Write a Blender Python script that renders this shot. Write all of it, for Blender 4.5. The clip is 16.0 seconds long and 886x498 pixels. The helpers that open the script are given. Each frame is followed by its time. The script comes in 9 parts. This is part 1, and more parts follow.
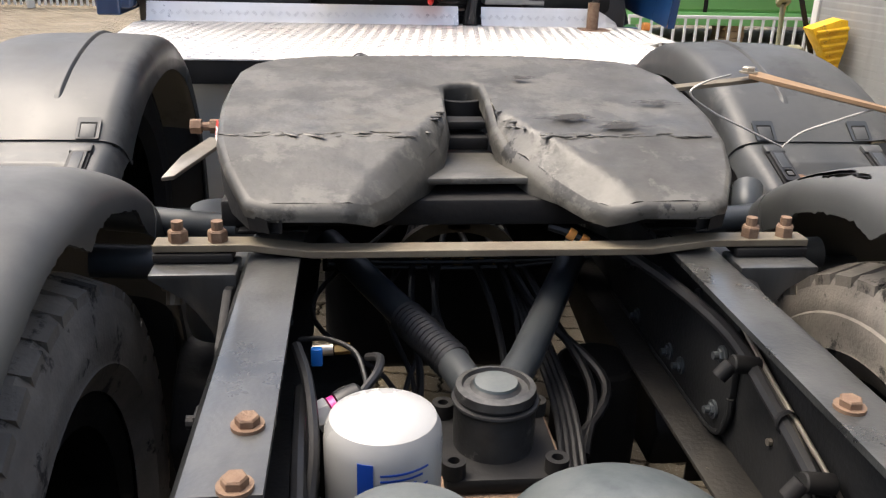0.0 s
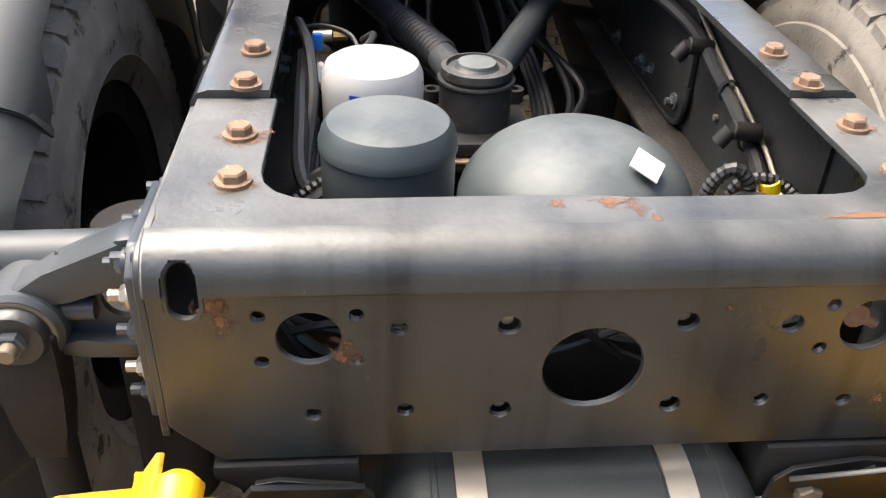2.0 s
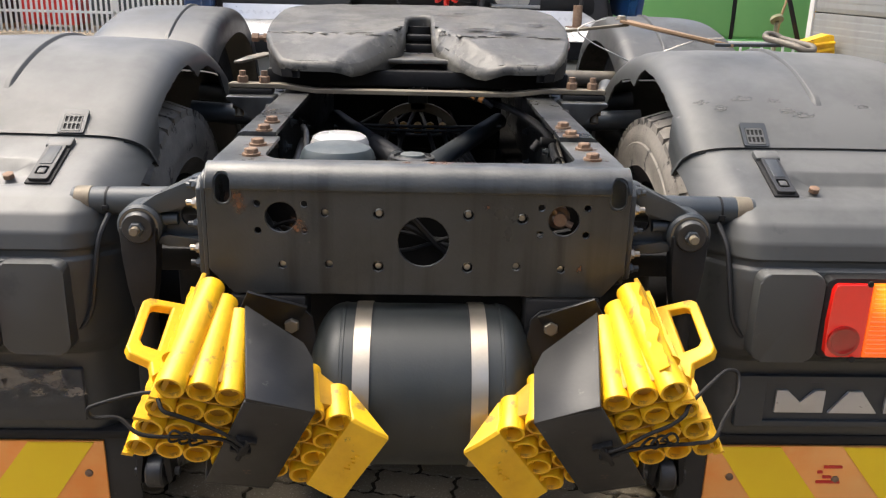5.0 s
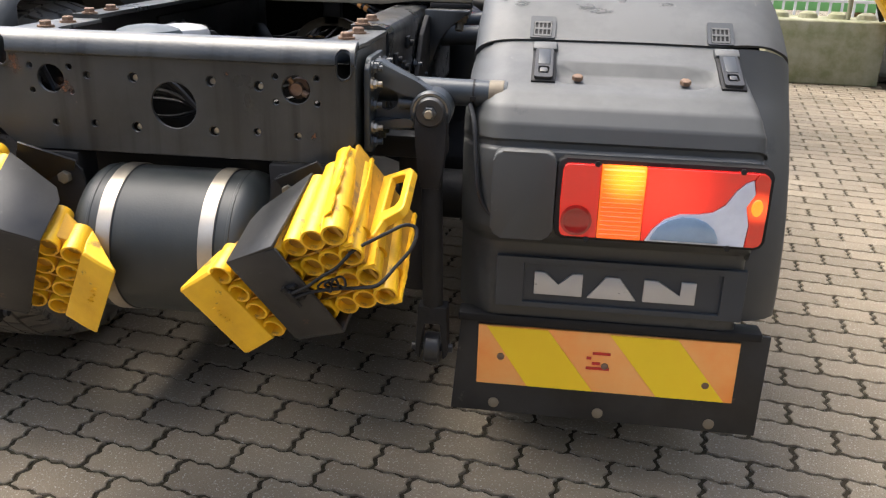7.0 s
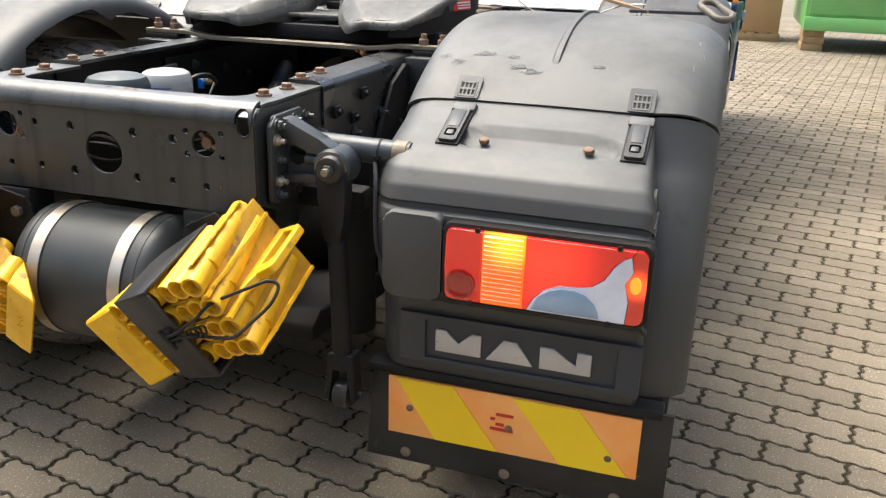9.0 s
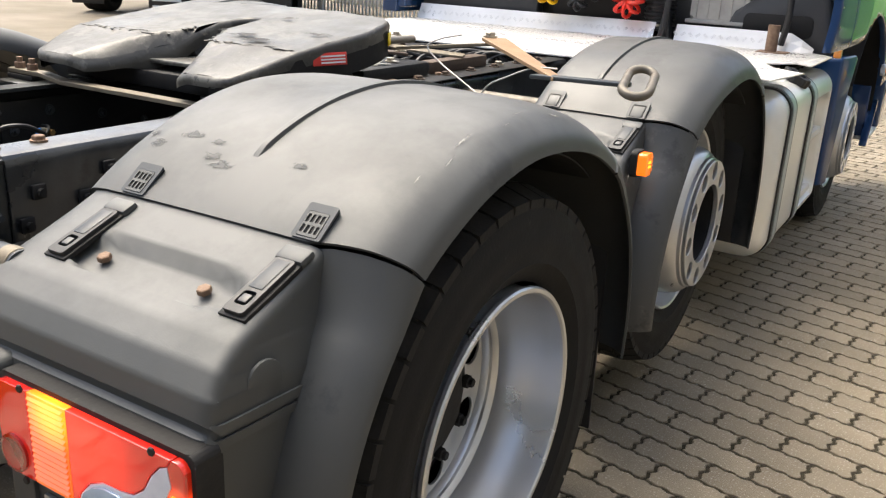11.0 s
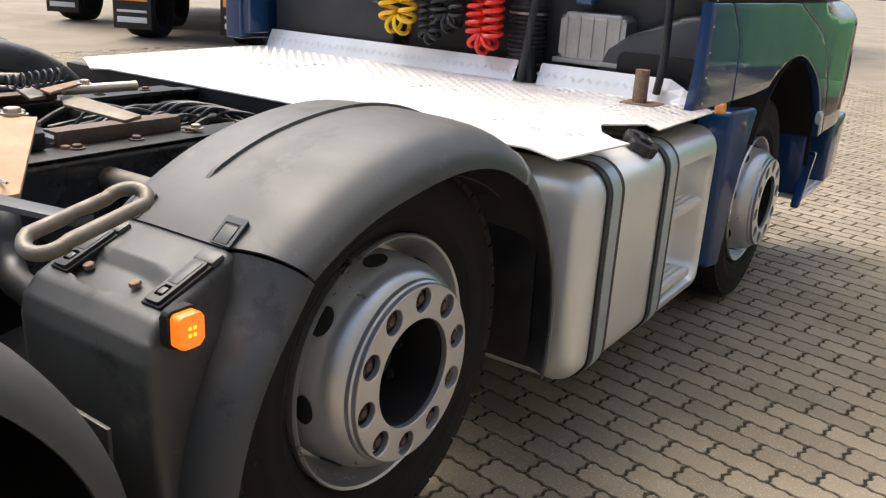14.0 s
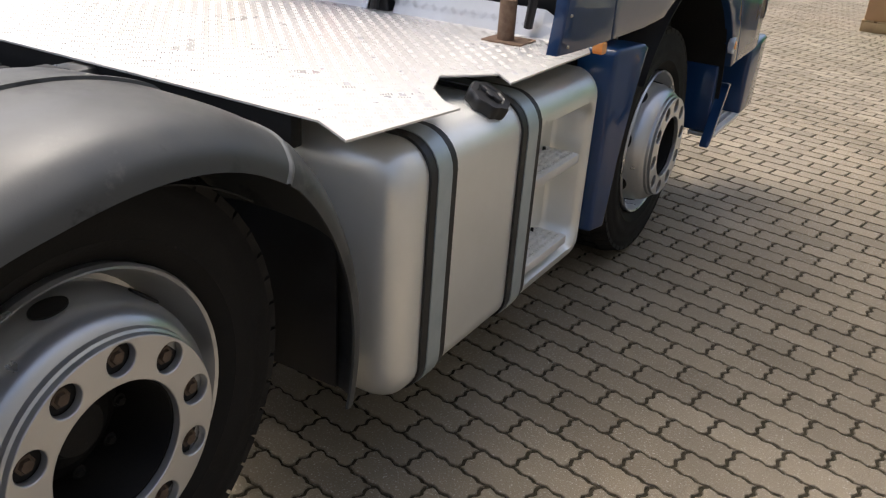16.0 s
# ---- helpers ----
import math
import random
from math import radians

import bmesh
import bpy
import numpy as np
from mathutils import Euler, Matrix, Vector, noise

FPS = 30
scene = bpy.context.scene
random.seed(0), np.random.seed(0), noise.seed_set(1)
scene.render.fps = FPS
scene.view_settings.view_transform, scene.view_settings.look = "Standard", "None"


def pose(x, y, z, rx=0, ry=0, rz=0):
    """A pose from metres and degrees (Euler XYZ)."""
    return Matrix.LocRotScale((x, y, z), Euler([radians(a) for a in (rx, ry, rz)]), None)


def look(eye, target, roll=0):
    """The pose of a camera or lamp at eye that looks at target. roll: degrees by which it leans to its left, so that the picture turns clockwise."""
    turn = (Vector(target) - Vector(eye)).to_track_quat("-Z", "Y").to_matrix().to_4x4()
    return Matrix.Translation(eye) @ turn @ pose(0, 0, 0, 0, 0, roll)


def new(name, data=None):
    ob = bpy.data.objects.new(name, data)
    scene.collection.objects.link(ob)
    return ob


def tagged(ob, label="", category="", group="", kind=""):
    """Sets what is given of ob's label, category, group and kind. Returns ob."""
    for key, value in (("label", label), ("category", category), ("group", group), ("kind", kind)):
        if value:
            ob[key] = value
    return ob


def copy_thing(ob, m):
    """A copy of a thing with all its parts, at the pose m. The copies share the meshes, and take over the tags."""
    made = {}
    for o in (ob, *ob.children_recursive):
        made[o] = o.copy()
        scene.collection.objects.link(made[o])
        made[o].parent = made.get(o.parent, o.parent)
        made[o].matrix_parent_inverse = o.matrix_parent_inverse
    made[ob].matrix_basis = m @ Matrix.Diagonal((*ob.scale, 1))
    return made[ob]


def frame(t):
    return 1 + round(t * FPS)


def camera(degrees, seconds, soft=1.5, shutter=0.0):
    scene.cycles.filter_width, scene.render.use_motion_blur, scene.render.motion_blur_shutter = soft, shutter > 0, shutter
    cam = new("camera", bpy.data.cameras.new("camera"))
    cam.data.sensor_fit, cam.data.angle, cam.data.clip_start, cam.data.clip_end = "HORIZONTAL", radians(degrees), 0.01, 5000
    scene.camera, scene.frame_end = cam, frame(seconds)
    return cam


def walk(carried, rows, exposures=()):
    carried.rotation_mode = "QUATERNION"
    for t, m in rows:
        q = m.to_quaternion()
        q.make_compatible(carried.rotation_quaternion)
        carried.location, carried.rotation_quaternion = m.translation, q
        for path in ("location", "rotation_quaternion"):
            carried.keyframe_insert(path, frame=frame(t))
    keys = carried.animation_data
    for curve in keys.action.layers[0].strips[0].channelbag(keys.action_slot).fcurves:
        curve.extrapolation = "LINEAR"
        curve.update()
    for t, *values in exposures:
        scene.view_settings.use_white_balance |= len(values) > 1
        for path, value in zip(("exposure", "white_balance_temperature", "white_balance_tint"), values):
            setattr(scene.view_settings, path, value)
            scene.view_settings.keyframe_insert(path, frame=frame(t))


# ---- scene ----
cam = camera(54.8, 16.0, 1.25)
PATH = [
    (0, (-0.205, -0.326, 1.473), (-0.003, 1.535, 0.77), 1.6),
    (0.5, (-0.21, -0.261, 1.445), (-0.021, 1.576, 0.678), 1.5),
    (1, (-0.196, -0.243, 1.402), (-0.009, 1.556, 0.549), 1.6),
    (1.5, (-0.181, -0.359, 1.393), (-0.006, 1.347, 0.365), 1.9),
    (2, (-0.182, -0.557, 1.373), (-0.015, 1.105, 0.272), 2.3),
    (2.5, (-0.209, -0.706, 1.357), (-0.048, 0.948, 0.244), 2.4),
    (3, (-0.255, -0.851, 1.362), (-0.105, 0.781, 0.217), 2.4),
    (3.2, (-0.259, -0.897, 1.373), (-0.108, 0.723, 0.21), 2.6),
    (5.3, (0.102, -1.494, 1.296), (0.148, 0.44, 0.788), 1.3),
    (5.5, (0.185, -1.538, 1.272), (0.215, 0.41, 0.82), 1.2),
    (6, (0.395, -1.607, 1.214), (0.361, 0.351, 0.804), 1.2),
    (6.5, (0.581, -1.553, 1.205), (0.472, 0.383, 0.714), 1.3),
    (7, (0.721, -1.561, 1.202), (0.505, 0.302, 0.506), 1.6),
    (7.5, (0.871, -1.628, 1.256), (0.501, 0.132, 0.381), 1.7),
    (8, (0.992, -1.642, 1.302), (0.522, 0.08, 0.4), 1.8),
    (8.5, (1.078, -1.564, 1.317), (0.575, 0.187, 0.491), 1.8),
    (9, (1.216, -1.455, 1.314), (0.656, 0.341, 0.634), 1.7),
    (9.2, (1.3, -1.405, 1.303), (0.7, 0.387, 0.649), 1.7),
    (11.3, (1.903, -0.405, 1.394), (0.881, 1.188, 0.747), 2.8),
    (11.5, (1.937, -0.29, 1.391), (0.894, 1.29, 0.746), 2.8),
    (12, (2.012, -0.011, 1.409), (0.96, 1.564, 0.766), 3.2),
    (12.5, (2.129, 0.208, 1.439), (1.079, 1.787, 0.804), 3.3),
    (13, (2.216, 0.368, 1.469), (1.168, 1.951, 0.838), 3.5),
    (13.5, (2.2, 0.514, 1.484), (1.153, 2.097, 0.853), 3.6),
    (14, (2.193, 0.703, 1.491), (1.151, 2.289, 0.858), 3.6),
    (14.5, (2.244, 0.925, 1.518), (1.232, 2.532, 0.89), 3.7),
    (15, (2.246, 1.121, 1.517), (1.272, 2.751, 0.888), 3.7),
    (15.5, (2.218, 1.275, 1.541), (1.271, 2.898, 0.856), 3.7),
    (16, (2.201, 1.393, 1.549), (1.308, 2.976, 0.714), 4.2),
]
walk(cam, [(t, look(e, g, r)) for t, e, g, r in PATH], exposures=[(0.0, 1.42, 6700, 10.0), (0.5, 1.55, 6700, 10.0), (1.0, 1.93, 6720, 10.0), (1.5, 2.28, 6720, 10.0), (2.1, 2.06, 6700, 10.0), (2.5, 1.95, 6650, 10.0), (3.0, 1.62, 6700, 10.0), (3.2, 1.56, 6700, 10.0), (5.5, 1.5, 6500, 9.2), (6.6, 1.5, 6350, 9.2), (7.5, 1.85, 6200, 9.5), (8.0, 1.87, 6020, 9.0), (8.4, 1.87, 6150, 8.5), (9.2, 1.62, 6600, 6.0), (11.5, 1.6, 6700, 7.0), (12.5, 1.64, 6700, 7.0), (13.5, 1.52, 6625, 8.5), (14.0, 1.39, 6600, 9.0), (14.5, 1.2, 6550, 9.5), (15.0, 1.15, 6500, 10.0), (15.5, 1.1, 6500, 10.0), (16.0, 1.03, 6500, 10.0)])

# ---- light: a bright overcast sky and a soft sun behind cloud ----
world = bpy.data.worlds.new("overcast_sky")
scene.world = world
world.use_nodes = True
sky = world.node_tree.nodes.new("ShaderNodeTexSky")
sky.sky_type = "NISHITA"
sky.sun_disc = False
sky.sun_elevation, sky.sun_rotation = radians(66), radians(290)
sky.air_density, sky.dust_density, sky.ozone_density = 1.0, 6.0, 1.0
back = world.node_tree.nodes["Background"]
world.node_tree.links.new(sky.outputs[0], back.inputs[0])
back.inputs[1].default_value = 0.12
sun_data = bpy.data.lights.new("sun", "SUN")
sun_data.energy, sun_data.angle, sun_data.color = 1.3, radians(45), (1.0, 0.95, 0.87)
sun = new("sun", sun_data)
sun.matrix_world = look((-4.2, 1.6, 10.2), (0.0, 0.0, 0.0))

# ---- materials ----
def mat(name, base, rough=0.5, metal=0.0, alt=None, amount=0.5, scale=6.0, grain=120.0, bump=0.05, coat=0.0, coat_rough=0.3, rough_var=0.12,
        emit=None, emit_strength=0.0, glow=None, streak=0.0, dust_skylight=None, per_object=0.0, spots=None, spot_scale=9.0, spot_level=0.62, spots2=None, spec=0.5):
    """A painted or bare surface: blotches of a second tone, fine grain in the relief, uneven gloss, stains with a rim."""
    m = bpy.data.materials.new(name)
    m.use_nodes = True
    t = m.node_tree
    n, link = t.nodes, t.links.new
    b = n["Principled BSDF"]
    pos = n.new("ShaderNodeTexCoord").outputs["Object"]
    big = n.new("ShaderNodeTexNoise")
    big.inputs["Scale"].default_value, big.inputs["Detail"].default_value = scale, 6.0
    big.inputs["Roughness"].default_value = 0.62
    link(pos, big.inputs["Vector"])
    fine = n.new("ShaderNodeTexNoise")
    fine.inputs["Scale"].default_value, fine.inputs["Detail"].default_value = grain, 3.0
    link(pos, fine.inputs["Vector"])
    alt = alt or tuple(c * 0.72 for c in base)
    ramp = n.new("ShaderNodeMapRange")
    ramp.inputs[1].default_value, ramp.inputs[2].default_value = 0.38, 0.66
    ramp.inputs[4].default_value = amount
    link(big.outputs[0], ramp.inputs[0])
    mix = n.new("ShaderNodeMix")
    mix.data_type = "RGBA"
    mix.inputs[6].default_value, mix.inputs[7].default_value = (*base, 1), (*alt, 1)
    link(ramp.outputs[0], mix.inputs[0])
    col = mix.outputs[2]
    if streak:
        # runs of dirty water down the upright faces
        mp = n.new("ShaderNodeMapping")
        mp.inputs["Scale"].default_value = (34.0, 9.0, 1.6)
        link(pos, mp.inputs["Vector"])
        st = n.new("ShaderNodeTexNoise")
        st.inputs["Scale"].default_value, st.inputs["Detail"].default_value = 1.0, 4.0
        link(mp.outputs[0], st.inputs["Vector"])
        sr = n.new("ShaderNodeMapRange")
        sr.inputs[1].default_value, sr.inputs[2].default_value = 0.5, 0.68
        sr.inputs[4].default_value = streak
        link(st.outputs[0], sr.inputs[0])
        sm = n.new("ShaderNodeMix")
        sm.data_type = "RGBA"
        sm.inputs[7].default_value = (*(c * 0.4 for c in base), 1)
        link(sr.outputs[0], sm.inputs[0])
        link(col, sm.inputs[6])
        col = sm.outputs[2]
    for paint, size, level, soft_ in ([(spots, spot_scale, spot_level, 0.06)] if spots else []) + ([spots2] if spots2 else []):
        sp = n.new("ShaderNodeTexNoise")
        sp.inputs["Scale"].default_value, sp.inputs["Detail"].default_value = size, 8.0
        sp.inputs["Roughness"].default_value = 0.7
        link(pos, sp.inputs["Vector"])
        lv = n.new("ShaderNodeMapRange")
        lv.inputs[1].default_value, lv.inputs[2].default_value = level, level + soft_
        link(sp.outputs[0], lv.inputs[0])
        mx = n.new("ShaderNodeMix")
        mx.data_type = "RGBA"
        mx.inputs[7].default_value = (*paint, 1)
        link(lv.outputs[0], mx.inputs[0])
        link(col, mx.inputs[6])
        col = mx.outputs[2]
    if dust_skylight:
        # pale dust on what lies flat; it also paints in the skylight on tops
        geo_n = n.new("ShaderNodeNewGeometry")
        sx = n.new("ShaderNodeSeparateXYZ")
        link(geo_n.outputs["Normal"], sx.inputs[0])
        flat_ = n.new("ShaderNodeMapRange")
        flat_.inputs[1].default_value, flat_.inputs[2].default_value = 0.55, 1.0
        flat_.inputs[4].default_value = dust_skylight[1]
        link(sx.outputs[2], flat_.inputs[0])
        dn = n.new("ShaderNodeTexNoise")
        dn.inputs["Scale"].default_value, dn.inputs["Detail"].default_value = dust_skylight[2], 7.0
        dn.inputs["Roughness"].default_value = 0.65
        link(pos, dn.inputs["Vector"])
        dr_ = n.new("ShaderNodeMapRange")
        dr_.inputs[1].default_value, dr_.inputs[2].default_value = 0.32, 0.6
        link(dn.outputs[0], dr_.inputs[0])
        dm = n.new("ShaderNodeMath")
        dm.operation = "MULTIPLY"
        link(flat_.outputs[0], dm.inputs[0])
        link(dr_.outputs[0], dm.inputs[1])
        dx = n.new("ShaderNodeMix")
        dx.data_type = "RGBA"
        dx.inputs[7].default_value = (*dust_skylight[0], 1)
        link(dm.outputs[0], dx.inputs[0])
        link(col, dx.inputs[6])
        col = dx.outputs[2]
    if per_object:
        info = n.new("ShaderNodeObjectInfo")
        lev = n.new("ShaderNodeMapRange")
        lev.inputs[3].default_value, lev.inputs[4].default_value = 1 - per_object, 1 + per_object
        link(info.outputs["Random"], lev.inputs[0])
        geo = n.new("ShaderNodeNewGeometry")
        lev2 = n.new("ShaderNodeMapRange")
        lev2.inputs[3].default_value, lev2.inputs[4].default_value = 1 - per_object, 1 + per_object
        link(geo.outputs["Random Per Island"], lev2.inputs[0])
        mul = n.new("ShaderNodeMath")
        mul.operation = "MULTIPLY"
        link(lev.outputs[0], mul.inputs[0])
        link(lev2.outputs[0], mul.inputs[1])
        hsv = n.new("ShaderNodeHueSaturation")
        link(col, hsv.inputs["Color"])
        link(mul.outputs[0], hsv.inputs["Value"])
        col = hsv.outputs[0]
    link(col, b.inputs["Base Color"])
    rr = n.new("ShaderNodeMapRange")
    rr.inputs[1].default_value, rr.inputs[2].default_value = 0.3, 0.7
    rr.inputs[3].default_value, rr.inputs[4].default_value = max(0.02, rough - rough_var), min(1.0, rough + rough_var)
    link(big.outputs[0], rr.inputs[0])
    link(rr.outputs[0], b.inputs["Roughness"])
    b.inputs["Metallic"].default_value = metal
    b.inputs["Specular IOR Level"].default_value = spec
    b.inputs["Coat Weight"].default_value = coat
    b.inputs["Coat Roughness"].default_value = 0.05 if coat == 1.0 else coat_rough
    if bump:
        bp = n.new("ShaderNodeBump")
        bp.inputs["Strength"].default_value, bp.inputs["Distance"].default_value = bump, 0.004
        link(fine.outputs[0], bp.inputs["Height"])
        link(bp.outputs[0], b.inputs["Normal"])
    if emit:
        b.inputs["Emission Color"].default_value = (*emit, 1)
        b.inputs["Emission Strength"].default_value = emit_strength
    if glow:
        # a lit bulb behind the lens: bright near (across, up), fading with distance
        sep = n.new("ShaderNodeSeparateXYZ")
        link(pos, sep.inputs[0])
        ab = n.new("ShaderNodeMath")
        ab.operation = "ABSOLUTE"
        link(sep.outputs[0], ab.inputs[0])
        com = n.new("ShaderNodeCombineXYZ")
        link(ab.outputs[0], com.inputs[0])
        link(sep.outputs[2], com.inputs[2])
        far_off = n.new("ShaderNodeVectorMath")
        far_off.operation = "DISTANCE"
        far_off.inputs[1].default_value = (glow[0], 0, glow[1])
        link(com.outputs[0], far_off.inputs[0])
        fade = n.new("ShaderNodeMapRange")
        fade.interpolation_type = "SMOOTHERSTEP"
        fade.inputs[1].default_value, fade.inputs[2].default_value = 0.0, glow[2]
        fade.inputs[3].default_value, fade.inputs[4].default_value = glow[3], emit_strength
        link(far_off.outputs["Value"], fade.inputs[0])
        link(fade.outputs[0], b.inputs["Emission Strength"])
    return m


M_FRAME = mat("chassis_paint", (0.035, 0.042, 0.048), 0.42, 0.1, (0.075, 0.08, 0.08), 0.7, 5, 160, 0.06, spots=(0.09, 0.07, 0.05), spot_level=0.72)
M_BEAM = mat("worn_chassis_paint", (0.026, 0.0275, 0.028), 0.34, 0.15, (0.056, 0.058, 0.057), 0.85, 5, 160, 0.12, coat=0.55, coat_rough=0.16, streak=0.6, dust_skylight=((0.17, 0.165, 0.15), 0.4, 6.0), spots=(0.15, 0.135, 0.11), spot_level=0.65, spot_scale=16, spots2=((0.012, 0.012, 0.012), 7.0, 0.6, 0.1), rough_var=0.2)
# stronger dust and painted-in skylight on its top than on the rails
M_CROSS = mat("dusty_chassis_paint", (0.0245, 0.027, 0.027), 0.42, 0.15, (0.051, 0.054, 0.052), 0.85, 5, 160, 0.14, coat=0.3, coat_rough=0.3, streak=0.75, dust_skylight=((0.185, 0.183, 0.168), 0.7, 6.0), spots=(0.17, 0.14, 0.105), spot_level=0.665, spot_scale=18, spots2=((0.016, 0.016, 0.016), 26.0, 0.66, 0.05), rough_var=0.18)
# for grimy black parts, and for added sheets that stand in for shade
M_BLACK = mat("black_grime_and_shade", (0.0105, 0.0105, 0.011), 0.62, 0, (0.023, 0.0215, 0.02), 0.8, 9, 90, 0.2, spec=0.25, spots=(0.045, 0.042, 0.036), spot_level=0.66, spot_scale=24)
M_PIT = mat("oil_soaked_black", (0.0085, 0.0083, 0.0082), 0.55, 0, (0.018, 0.017, 0.0155), 0.8, 12, 90, 0.25, spec=0.2, spots=(0.035, 0.032, 0.027), spot_level=0.68, spot_scale=34)
M_WEB = mat("oily_chassis_black", (0.012, 0.0127, 0.0133), 0.5, 0, (0.025, 0.025, 0.0245), 0.8, 7, 120, 0.2, spec=0.3, spots=(0.06, 0.056, 0.048), spot_level=0.69, spot_scale=40)
M_FLANGE = mat("dirt_strewn_black", (0.0115, 0.011, 0.0105), 0.6, 0, (0.03, 0.027, 0.022), 0.8, 12, 120, 0.4, spec=0.3, spots=(0.2, 0.165, 0.115), spot_level=0.665, spot_scale=42)
M_PLASTIC_M = mat("newer_fender_plastic", (0.036, 0.0385, 0.039), 0.52, 0, (0.056, 0.058, 0.056), 0.8, 3.5, 420, 0.06, coat=0.15, coat_rough=0.35, spots=(0.019, 0.02, 0.021), spot_level=0.55, spot_scale=5, spots2=((0.125, 0.12, 0.11), 6.0, 0.6, 0.16), dust_skylight=((0.11, 0.11, 0.105), 0.4, 4.5), rough_var=0.18)
M_PLASTIC = mat("grey_fender_plastic", (0.040, 0.042, 0.041), 0.55, 0, (0.058, 0.060, 0.058), 0.7, 3.2, 420, 0.05, coat=0.12, coat_rough=0.45, dust_skylight=((0.17, 0.17, 0.162), 0.6, 4.0), spots=(0.031, 0.033, 0.034), spot_level=0.6, spot_scale=6, spots2=((0.1, 0.1, 0.096), 22.0, 0.68, 0.05))
M_PLASTIC_D = mat("dark_fender_plastic", (0.03, 0.035, 0.04), 0.5, 0, (0.045, 0.05, 0.055), 0.6, 4, 420, 0.04)
M_RUBBER = mat("tyre_rubber", (0.0075, 0.0073, 0.0071), 0.8, 0, (0.017, 0.016, 0.015), 0.8, 7, 140, 0.25, spec=0.25, spots=(0.035, 0.033, 0.03), spot_level=0.65, spot_scale=20)
M_TREAD = mat("worn_tread_rubber", (0.012, 0.0115, 0.0107), 0.85, 0, (0.032, 0.0295, 0.0265), 0.8, 9, 120, 0.3, spec=0.25)
M_DUSTY = mat("dusty_tyre_rubber", (0.16, 0.146, 0.127), 0.8, 0, (0.28, 0.255, 0.22), 0.8, 9, 140, 0.3, spots=(0.04, 0.037, 0.033), spot_level=0.58, spot_scale=14)
M_OLDRUB = mat("dusty_rubber", (0.015, 0.015, 0.0155), 0.42, 0, (0.04, 0.04, 0.04), 0.9, 18, 120, 0.15, spots=(0.1, 0.098, 0.092), spot_level=0.62, spot_scale=30, dust_skylight=((0.14, 0.138, 0.13), 0.6, 25.0))
M_HOSE = mat("black_hose", (0.012, 0.012, 0.013), 0.48, 0, (0.03, 0.03, 0.03), 0.5, 20, 200, 0.05)
M_RIM = mat("silver_wheel_paint", (0.58, 0.59, 0.6), 0.3, 0.75, (0.52, 0.53, 0.54), 0.5, 3.5, 220, 0.0, rough_var=0.05, coat=0.3, coat_rough=0.15, spots=(0.36, 0.35, 0.33), spot_level=0.7, spot_scale=14)
M_NUT = mat("brown_wheel_nut", (0.075, 0.052, 0.038), 0.6, 0.3, (0.13, 0.09, 0.065), 0.8, 60, 260, 0.2)
M_RUST = mat("rusty_bolt_steel", (0.17, 0.1, 0.062), 0.7, 0.2, (0.28, 0.19, 0.125), 0.9, 40, 260, 0.3)
M_BARE = mat("rust_brown_bar", (0.22, 0.19, 0.135), 0.55, 0.3, (0.13, 0.1, 0.07), 0.8, 9, 220, 0.15)
M_GRIP = mat("dull_brown_steel", (0.15, 0.132, 0.104), 0.5, 0.3, (0.095, 0.08, 0.062), 0.8, 14, 220, 0.2)
M_GREASE = mat("greasy_worn_steel", (0.062, 0.059, 0.051), 0.52, 0.0, (0.036, 0.034, 0.029), 0.9, 5, 30, 0.7, coat=0.28, coat_rough=0.32, dust_skylight=((0.12, 0.114, 0.099), 0.6, 11.0), spots=(0.125, 0.118, 0.101), spot_level=0.52, spot_scale=6.5, spots2=((0.026, 0.0245, 0.0215), 11.0, 0.585, 0.03), rough_var=0.18, spec=0.4)
M_RUSTPLATE = mat("tan_rust_plate", (0.34, 0.215, 0.115), 0.6, 0.1, (0.24, 0.15, 0.085), 0.7, 12, 200, 0.1)
M_STRAP = mat("stainless_strap", (0.5, 0.45, 0.37), 0.4, 0.85, (0.38, 0.33, 0.26), 0.6, 14, 300, 0.04)
M_ALU = mat("brushed_aluminium", (0.8, 0.81, 0.79), 0.36, 0.6, (0.72, 0.73, 0.7), 0.6, 2.5, 260, 0.0, rough_var=0.06, coat=0.15, coat_rough=0.3)
M_PLATE = mat("chequer_aluminium", (0.78, 0.77, 0.75), 0.36, 0.35, (0.66, 0.645, 0.61), 0.8, 3.5, 200, 0.06, spots=(0.58, 0.52, 0.46), spot_level=0.67, spot_scale=3)
# darker than the plate, to paint in how the raised bars reflect
M_BARS = mat("darker_tread_bars", (0.66, 0.65, 0.63), 0.34, 0.5, (0.56, 0.55, 0.53), 0.8, 6, 200, 0.0)
M_YELLOW = mat("yellow_chock_plastic", (0.85, 0.5, 0.012), 0.45, 0, (0.66, 0.33, 0.012), 0.8, 10, 160, 0.12, spots=(0.34, 0.19, 0.03), spot_level=0.6, spot_scale=17, rough_var=0.18)
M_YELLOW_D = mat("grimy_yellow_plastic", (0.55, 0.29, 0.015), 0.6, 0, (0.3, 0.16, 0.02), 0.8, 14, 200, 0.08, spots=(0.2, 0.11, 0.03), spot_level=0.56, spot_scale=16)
M_HOLDER = mat("black_sheet_steel", (0.012, 0.0125, 0.013), 0.52, 0.1, (0.034, 0.033, 0.031), 0.95, 7, 120, 0.05, spots=(0.15, 0.09, 0.055), spot_level=0.66, spot_scale=9, spots2=((0.06, 0.056, 0.05), 30.0, 0.64, 0.06), rough_var=0.16)
